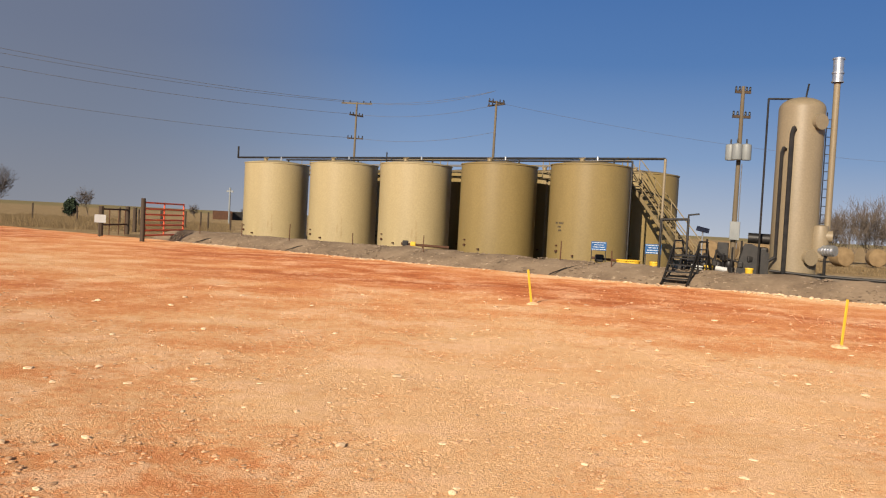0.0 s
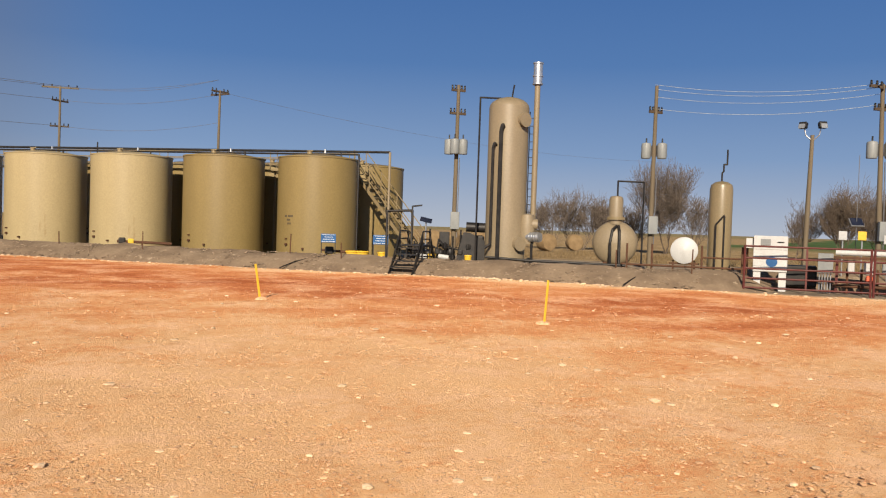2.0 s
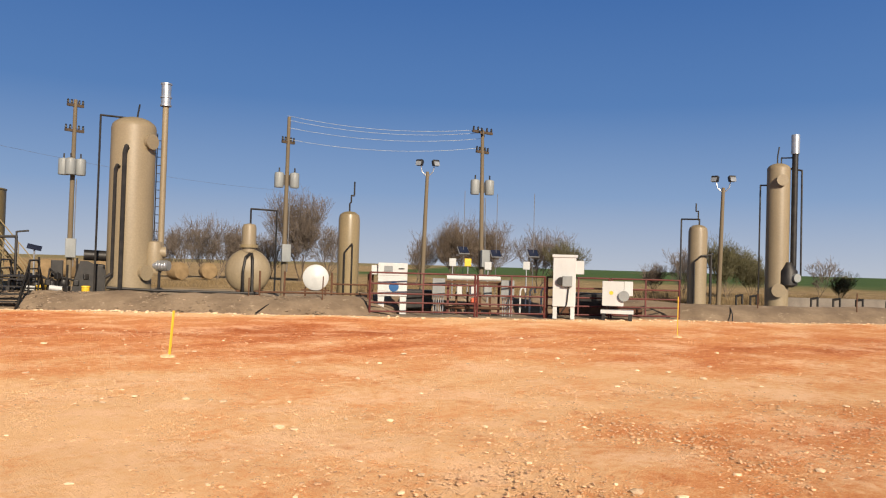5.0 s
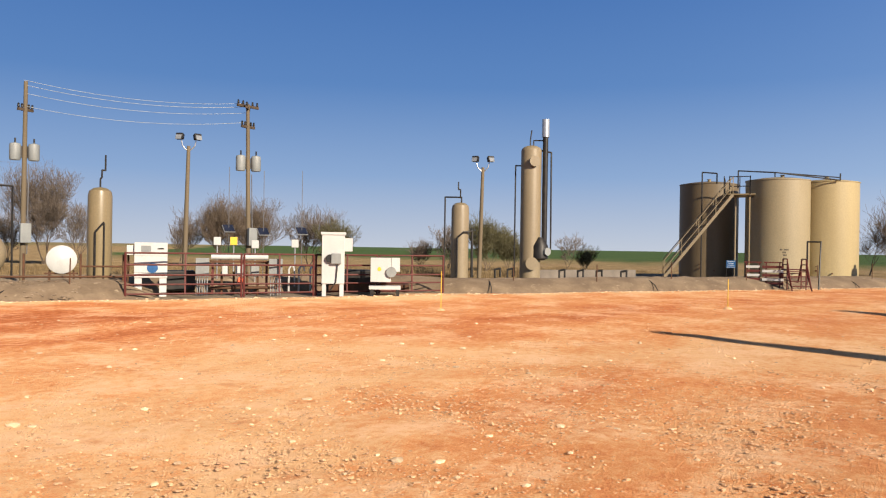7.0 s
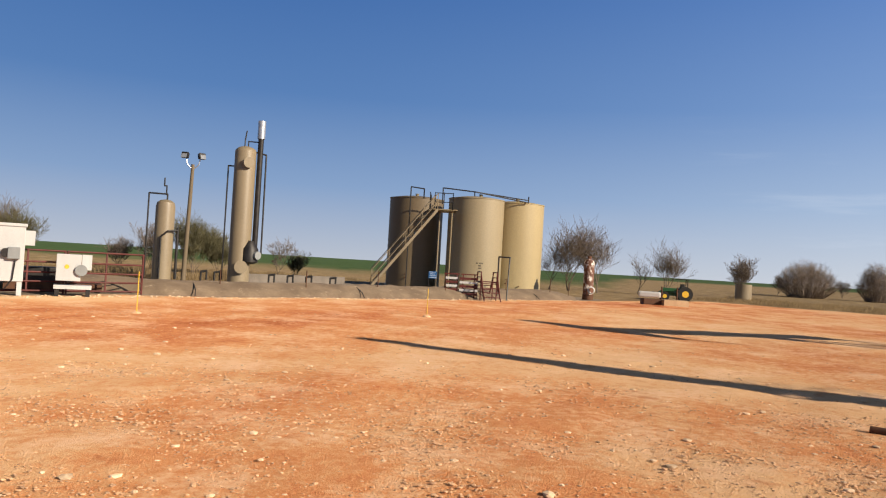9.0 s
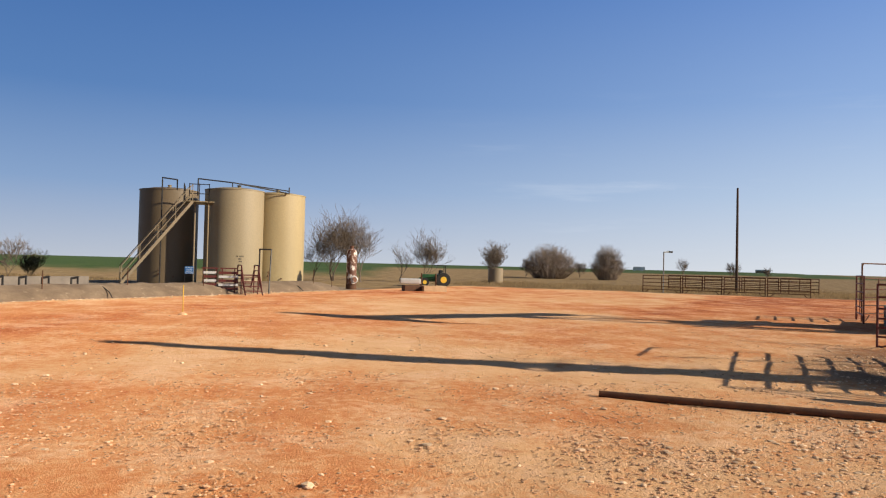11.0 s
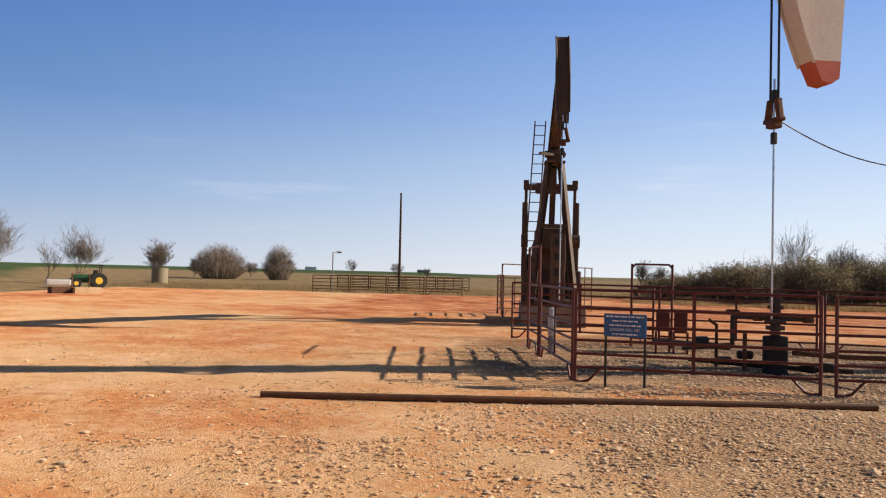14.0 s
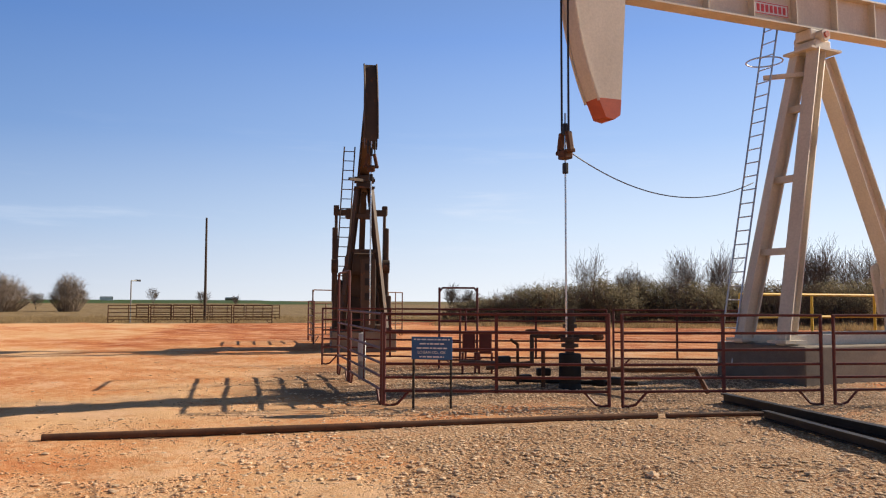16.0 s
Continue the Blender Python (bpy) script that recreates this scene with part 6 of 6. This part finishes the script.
# ---- trees and scrub ----
def prism(verts, faces, p, q, r0, r1):
    r0, r1 = max(r0, 0.009), max(r1, 0.006)
    d = q - p
    a = d.orthogonal().normalized()
    b = d.cross(a).normalized()
    o = len(verts)
    for c, r in ((p, r0), (q, r1)):
        for k in range(3):
            w = 2.0944 * k
            verts.append(c + a * (r * math.cos(w)) + b * (r * math.sin(w)))
    faces += [(o, o + 1, o + 4, o + 3), (o + 1, o + 2, o + 5, o + 4), (o + 2, o, o + 3, o + 5)]


def mesh_part(name, verts, faces, mat, parent, kind=""):
    me = bpy.data.meshes.new(name)
    me.from_pydata([tuple(v) for v in verts], [], faces)
    me.materials.append(mat)
    ob = new(name, me)
    ob.parent = parent
    if kind:
        tagged(ob, kind=kind)
    return ob


def bare_tree(loc, h, spread, seed, label, mat="twig", stems=1, depth=6, thick=1.0, droop=0.0, sprays=3):
    """A leafless tree: tapered stems that fork into limbs and many fine twigs."""
    rnd = random.Random(seed)
    depth = max(4, depth - 1)
    t = thing("tree", label, "tree", loc, 0)
    tv, tf, cv, cf = [], [], [], []

    def grow(p, d, ln, r, k):
        q = p
        for _ in range(3):
            d = (d + Vector((rnd.uniform(-1, 1), rnd.uniform(-1, 1), rnd.uniform(-0.4, 0.65) - droop * (k > 1))) * 0.17).normalized()
            n = q + d * ln / 3
            prism(tv if k < 2 else cv, tf if k < 2 else cf, q, n, r, r * 0.87)
            q, r = n, r * 0.87
            if 1 <= k < depth and rnd.random() < 0.5:
                side = (d * 0.75 + Vector((rnd.uniform(-1, 1), rnd.uniform(-1, 1), rnd.uniform(-0.15, 0.5))) * 0.85).normalized()
                grow(q, side, ln * rnd.uniform(0.5, 0.8), r * 0.5, k + 1)
        if k == depth:
            for _ in range(sprays):
                w = (d * 0.7 + Vector((rnd.uniform(-1, 1), rnd.uniform(-1, 1), rnd.uniform(-0.3, 0.8) - droop)) * 0.8).normalized()
                m = q + w * ln * rnd.uniform(0.3, 0.6)
                e = m + (w + Vector((rnd.uniform(-0.4, 0.4), rnd.uniform(-0.4, 0.4), rnd.uniform(0, 0.5)))).normalized() * ln * rnd.uniform(0.25, 0.55)
                prism(cv, cf, q, m, 0.009, 0.007)
                prism(cv, cf, m, e, 0.007, 0.005)
        if k < depth:
            for _ in range(3 if k < 2 else 2):
                side = (d + Vector((rnd.uniform(-1, 1) * spread, rnd.uniform(-1, 1) * spread, rnd.uniform(0.0, 0.6) - droop))).normalized()
                grow(q, side, ln * (rnd.uniform(1.4, 1.9) if k == 0 else rnd.uniform(0.72, 0.98)), r * 0.66, k + 1)

    for s in range(stems):
        lean = Vector((rnd.uniform(-1, 1), rnd.uniform(-1, 1), 0)) * (0.1 if stems == 1 else 0.4)
        grow(Vector((0, 0, -0.1)), (Vector((0, 0, 1)) + lean).normalized(), h * 0.11, h * 0.016 * thick / (1 if stems == 1 else 1.3), 0)
    top = max(v.z for v in cv)
    k = h / top
    mesh_part("trunk", [v * k for v in tv], tf, M["bark"], t)
    mesh_part("crown", [v * k for v in cv], cf, M[mat], t)
    return t


def clump(loc, rx, ry, h, count, seed, label, mat, trunk=True, name="shrub"):
    """A dense rounded thicket of upright stems and fine twigs."""
    rnd = random.Random(seed)
    t = thing(name, label, "shrub", loc, 0)
    v, f = [], []
    for _ in range(count):
        a, r = rnd.uniform(0, 6.283), math.sqrt(rnd.random())
        x, y = rx * r * math.cos(a), ry * r * math.sin(a)
        top = h * (math.sqrt(max(0.03, 1 - r * r * 0.92))) * rnd.uniform(0.75, 1.05)
        p = Vector((x * 0.5, y * 0.5, 0))
        q = Vector((x, y, top))
        mid = p.lerp(q, 0.55) + Vector((rnd.uniform(-0.3, 0.3), rnd.uniform(-0.3, 0.3), 0))
        w = 0.009 * h / 3 + 0.008
        prism(v, f, p, mid, w, w * 0.7)
        prism(v, f, mid, q, w * 0.7, w * 0.3)
        for _ in range(11):
            s = mid.lerp(q, rnd.random())
            e = s + Vector((rnd.uniform(-1, 1), rnd.uniform(-1, 1), rnd.uniform(0.0, 1))) * h * 0.13
            prism(v, f, s, e, w * 0.45, w * 0.2)
    mesh_part("stem_tangle", v, f, M[mat], t, "stuff")
    return t


def leafy(loc, rx, ry, h, count, seed, label, mat, size):
    """Scrub with many small leaf blades in ragged tufts over woody stems."""
    rnd = random.Random(seed)
    t = thing("shrub", label, "shrub", loc, 0)
    v, f, lv, lf = [], [], [], []
    for _ in range(count):
        a, r = rnd.uniform(0, 6.283), math.sqrt(rnd.random())
        x, y = rx * r * math.cos(a), ry * r * math.sin(a)
        hh = h * math.sqrt(max(0.05, 1 - r * r * 0.85)) * rnd.uniform(0.55, 1.0)
        c = Vector((x, y, hh))
        prism(v, f, Vector((x * 0.8, y * 0.8, 0)), c, 0.03, 0.012)
        for _ in range(54):
            g = rnd.gauss
            p = c + Vector((g(0, 0.4), g(0, 0.4), g(-0.15, 0.4))) * h * 0.17
            p.z = max(0.05, p.z)
            n = Vector((g(0, 1), g(0, 1), g(0, 1))).normalized()
            a1, b1 = n.orthogonal().normalized() * size, n.cross(n.orthogonal()).normalized() * size * 0.5
            o = len(lv)
            lv += [p - a1, p + b1, p + a1, p - b1]
            lf.append((o, o + 1, o + 2, o + 3))
    mesh_part("stem_tangle", v, f, M["twig"], t, "stuff")
    mesh_part("foliage", lv, lf, M[mat], t, "stuff")
    return t


# behind the first treater and the drum
for k, (az, d, h) in enumerate(((-26.3, 72, 4.6), (-27.4, 70, 5.6), (-28.4, 72, 6.0), (-29.4, 71, 5.4), (-30.4, 72, 5.0), (-31.5, 74, 4.4), (-33.0, 74, 4.6))):
    bare_tree(at(az, d), h, 0.26, 11 + k, "slender leafless tree in a thicket behind the yard", "twig", 3, 5, 0.8)
bare_tree(at(-35.1, 68), 8.3, 0.33, 31, "tall leafless tree with a full rounded crown", "twig", 2, 7, 1.0, 0.0, 2)
bare_tree(at(-37.0, 70), 5.2, 0.36, 32, "smaller leafless tree beside a tall one", "twig", 3, 5, 0.8)
# behind the cabinets
bare_tree(at(-43.4, 66), 4.8, 0.6, 33, "spreading leafless tree behind the cabinets", "bark", 2, 6, 1.0, 0.0, 2)
bare_tree(at(-46.2, 65), 6.4, 0.62, 34, "spreading dark leafless tree behind the cabinets", "bark", 2, 7, 1.1, 0.0, 2)
bare_tree(at(-48.2, 66), 6.7, 0.62, 35, "spreading dark leafless tree behind the cabinets", "bark", 2, 7, 1.1, 0.0, 2)
bare_tree(at(-52.2, 66), 5.4, 0.7, 36, "leafless tree with greenish buds", "twig", 2, 6, 1.0)
bare_tree(at(-53.6, 64), 4.2, 0.7, 37, "low budding tree behind the tall cabinet", "bud", 3, 6, 0.8)
bare_tree(at(-60.3, 64), 2.6, 0.7, 38, "small bare bush on the field edge", "twig", 3, 4, 0.9)
bare_tree(at(-62.2, 62), 3.8, 0.6, 39, "bare bush beside the slim vessel", "twig", 3, 5, 0.8)
bare_tree(at(-65.0, 60), 4.9, 0.65, 40, "budding bush with pale green twigs", "bud", 4, 6, 0.7)
bare_tree(at(-66.6, 61), 3.6, 0.65, 41, "budding bush with pale green twigs", "bud", 4, 6, 0.7)
bare_tree(at(-70.7, 60), 3.2, 0.5, 42, "small thin sapling on the field edge", "twig", 1, 4, 0.8)
bare_tree(at(-72.0, 62), 2.2, 0.6, 43, "low budding bush on the field edge", "bud", 3, 4, 0.8)
# right of the tall tanks
bare_tree(at(-90.2, 74), 5.0, 0.6, 44, "leafless tree beside the tall tanks", "bark", 1, 6, 0.9, 0.0, 1)
bare_tree(at(-91.6, 72), 7.0, 0.7, 45, "leafless tree with knobbly twig ends", "bark", 2, 6, 1.0, 0.0, 1)
bare_tree(at(-93.6, 71), 6.2, 0.75, 46, "leafless tree with knobbly twig ends", "bark", 2, 6, 1.0, 0.0, 1)
bare_tree(at(-96.4, 78), 4.2, 0.6, 47, "small leafless tree in dry grass", "twig", 1, 5, 1.0, 0.0, 1)
bare_tree(at(-98.3, 76), 5.8, 0.75, 48, "spreading leafless tree behind the tractor", "bark", 2, 6, 1.0, 0.0, 1)
bare_tree(at(-103.2, 90), 4.8, 0.6, 49, "leafless tree behind the stock tank", "twig", 2, 6, 0.9)
clump(at(-107.2, 120), 7.0, 4.0, 5.1, 600, 51, "dense rounded leafless thicket in the field", "thicket")
clump(at(-111.3, 120), 3.0, 2.5, 5.3, 330, 52, "dense rounded leafless thicket in the field", "thicket")
for k, (az, d, h) in enumerate(((-116.5, 230, 5.5), (-119.6, 160, 3.6), (-121.9, 210, 3.2), (-105.5, 130, 3.2), (-109.4, 140, 3.0), (24.2, 125, 4.3), (29.6, 100, 5.6), (17.4, 150, 2.7), (14.0, 170, 2.8), (-137.0, 95, 4.0), (-138.5, 98, 3.4))):
    bare_tree(at(az, d), h, 0.6, 60 + k, "leafless tree standing far out in the field", "twig", 2, 5, 1.0)
leafy(at(25.2, 105), 0.55, 0.55, 2.3, 60, 75, "dark green cedar bush in the field", "leaf_dark", 0.16)
# thicket beyond the pumpjacks
rnd = random.Random(5)
for k in range(26):
    az = -138.5 - 1.15 * k
    h = 1.7 + min(1.7, 0.3 * k) * rnd.uniform(0.75, 1.1)
    leafy(at(az, rnd.uniform(60, 68)), 2.3, 2.0, h, 80, 100 + k, "dusty olive-brown scrub thicket beyond the yard", "scrub", 0.075)
    clump(at(az + 0.5, rnd.uniform(62, 70)), 2.2, 2.0, h * 1.15, 70, 140 + k, "tangle of bare stems in the thicket", "thicket")
for k, (az, h) in enumerate(((-146.3, 6.8), (-150.0, 5.2), (-153.6, 6.6), (-155.4, 7.0), (-161.3, 7.0), (-162.7, 7.4), (-165.0, 6.5))):
    bare_tree(at(az, 70), h, 0.42, 180 + k, "slender leafless tree rising above the thicket", "thicket", 1 if k == 0 else 2, 6, 0.7, 0.0, 1)


# ---- dry grass ----
def grass_strip(name, label, spots, count, h, seed, mat="straw"):
    rnd = random.Random(seed)
    v, f = [], []
    for _ in range(count):
        x, y = spots(rnd)
        for _ in range(9):
            a, w = rnd.uniform(0, 6.283), rnd.uniform(0.009, 0.024)
            hh = h * rnd.uniform(0.25, 1.15) * (0.55 + 0.45 * math.sin(x * 0.9) * math.cos(y * 0.7))
            bx, by = x + rnd.gauss(0, 0.22), y + rnd.gauss(0, 0.22)
            o = len(v)
            v += [(bx - w * math.cos(a), by - w * math.sin(a), -0.03), (bx + w * math.cos(a), by + w * math.sin(a), -0.03), (bx + rnd.uniform(-0.7, 0.7) * hh, by + rnd.uniform(-0.7, 0.7) * hh, hh)]
            f.append((o, o + 1, o + 2))
    me = bpy.data.meshes.new(name)
    me.from_pydata(v, [], f)
    me.materials.append(M[mat])
    return tagged(new(name, me), label, "grass", kind="stuff")


def polar_spot(a0, a1, d0, d1):
    return lambda r: at(r.uniform(a0, a1), r.uniform(d0, d1))[:2]


grass_strip("dry_grass", "tall dry tan grass along the road side", polar_spot(15, 33, 56, 100), 5200, 0.55, 1)
grass_strip("dry_grass", "dry grass behind the tank yard", lambda r: uv(r.uniform(-16, 46), r.uniform(47, 62))[:2], 5000, 0.3, 2)
grass_strip("dry_grass", "dry grass at the far yard edge", lambda r: uv(r.uniform(62, 80), r.uniform(-25, 30))[:2], 5200, 0.45, 3)
grass_strip("dry_grass", "clumps of pale dry grass by the slim vessel", polar_spot(-68, -57, 43, 50), 900, 0.85, 4)
grass_strip("dry_grass", "dry grass before the thicket", polar_spot(-166, -136, 54, 60), 2600, 0.6, 6)


# ---- loose stones ----
ICO = [(0, 0, -1), (0.72, -0.53, -0.45), (-0.28, -0.85, -0.45), (-0.89, 0, -0.45), (-0.28, 0.85, -0.45), (0.72, 0.53, -0.45), (0.28, -0.85, 0.45), (-0.72, -0.53, 0.45), (-0.72, 0.53, 0.45), (0.28, 0.85, 0.45), (0.89, 0, 0.45), (0, 0, 1)]
ICF = [(0, 1, 2), (1, 0, 5), (0, 2, 3), (0, 3, 4), (0, 4, 5), (1, 5, 10), (2, 1, 6), (3, 2, 7), (4, 3, 8), (5, 4, 9), (1, 10, 6), (2, 6, 7), (3, 7, 8), (4, 8, 9), (5, 9, 10), (6, 10, 11), (7, 6, 11), (8, 7, 11), (9, 8, 11), (10, 9, 11)]


def stones(name, label, spot, count, lo, hi, seed, mat):
    rs = np.random.RandomState(seed)
    rnd = random.Random(seed)
    base, tri = np.array(ICO), np.array(ICF)
    vs, fs = [], []
    for k in range(count):
        x, y, *up = spot(rnd)
        s = lo * (hi / lo) ** (rs.rand() ** 2.2)
        w = base * (1 + 0.35 * (rs.rand(12, 1) - 0.5)) * np.array([s * rs.uniform(0.7, 1.3), s * rs.uniform(0.7, 1.3), s * rs.uniform(0.28, 0.5)])
        a = rs.rand() * 6.283
        c, n = math.cos(a), math.sin(a)
        w = w @ np.array([[c, n, 0], [-n, c, 0], [0, 0, 1]]) + np.array([x, y, s * 0.18 + (up[0] if up else 0.035 * fbm(x, y, 0.22))])
        fs.append(tri[5:] + 12 * k)
        vs.append(w)
    me = bpy.data.meshes.new(name)
    me.from_pydata(np.vstack(vs).tolist(), [], np.vstack(fs).tolist())
    me.materials.append(mat)
    return tagged(new(name, me), label, "stones", kind="stuff")


def gravel_spot(r):
    while True:
        x, y = r.uniform(0, 18), r.uniform(-22, -2)
        if min(math.hypot((x - 8) * 0.85, (y + 14.2) * 0.85) - 5.6, math.hypot(x - 3.9, y + 9.3) - 5.6) < r.gauss(0, 1.1):
            return x, y


def yard_spot(r):
    while True:
        x, y, _ = at(r.uniform(35, -175), 3.2 + 22 * r.random() ** 1.3)
        if fbm(x, y, 0.55) + 0.5 * fbm(x, y, 0.15) > r.gauss(0.0, 0.4):
            return x, y


def near_spot(r):
    while True:
        x, y, _ = at(r.uniform(-50, -172), 3.0 + 10 * r.random())
        if fbm(x, y, 0.5) > r.gauss(0.0, 0.4):
            return x, y


stones("gravel", "pale crushed gravel round the well", gravel_spot, 40000, 0.011, 0.036, 1, M["stone"])
stones("loose_stones", "small loose stones scattered on the red dirt", yard_spot, 22000, 0.006, 0.028, 2, M["clod"])
stones("loose_stones", "scattered pale stones and dirt clods", near_spot, 18000, 0.005, 0.027, 3, M["clod"])
stones("loose_stones", "larger pale stones lying apart on the dirt", lambda r: at(r.uniform(34, -172), 3.6 + 17 * r.random() ** 1.2)[:2], 650, 0.024, 0.062, 9, M["stone"])
stones("loose_stones", "fine pale grit over the whole yard", lambda r: at(r.uniform(35, -120), 3.2 + 9 * r.random() ** 1.1)[:2], 21000, 0.006, 0.021, 10, M["clod"])
stones("loose_stones", "band of rough pale stones across the red dirt", lambda r: uv(r.uniform(-8, 34), 18.2 + 0.9 * r.gauss(0, 1) + 1.2 * math.sin(r.random()))[:2], 2200, 0.008, 0.028, 8, M["clod"])
stones("rubble", "pale rubble on the earth bank", lambda r: uv(r.uniform(-6.5, -0.5), r.uniform(25.9, 27.0))[:2], 700, 0.03, 0.09, 4, M["stone"])


def bank_spot(r):
    u, v = r.uniform(-35, 1.5), r.uniform(25.95, 27.8)
    return (*uv(u, v)[:2], 0.54 * max(0.0, 1 - abs((v - 27.6) / 1.75) ** 1.7) - 0.02)


stones("rubble", "grey and pale rubble on the flank of the bank", bank_spot, 4200, 0.02, 0.075, 7, M["rubble"])
stones("rubble", "rough stones along the foot of the bank", lambda r: uv(r.uniform(-34, 42), 25.7 + r.gauss(0, 0.25))[:2], 2200, 0.02, 0.07, 5, M["stone"])
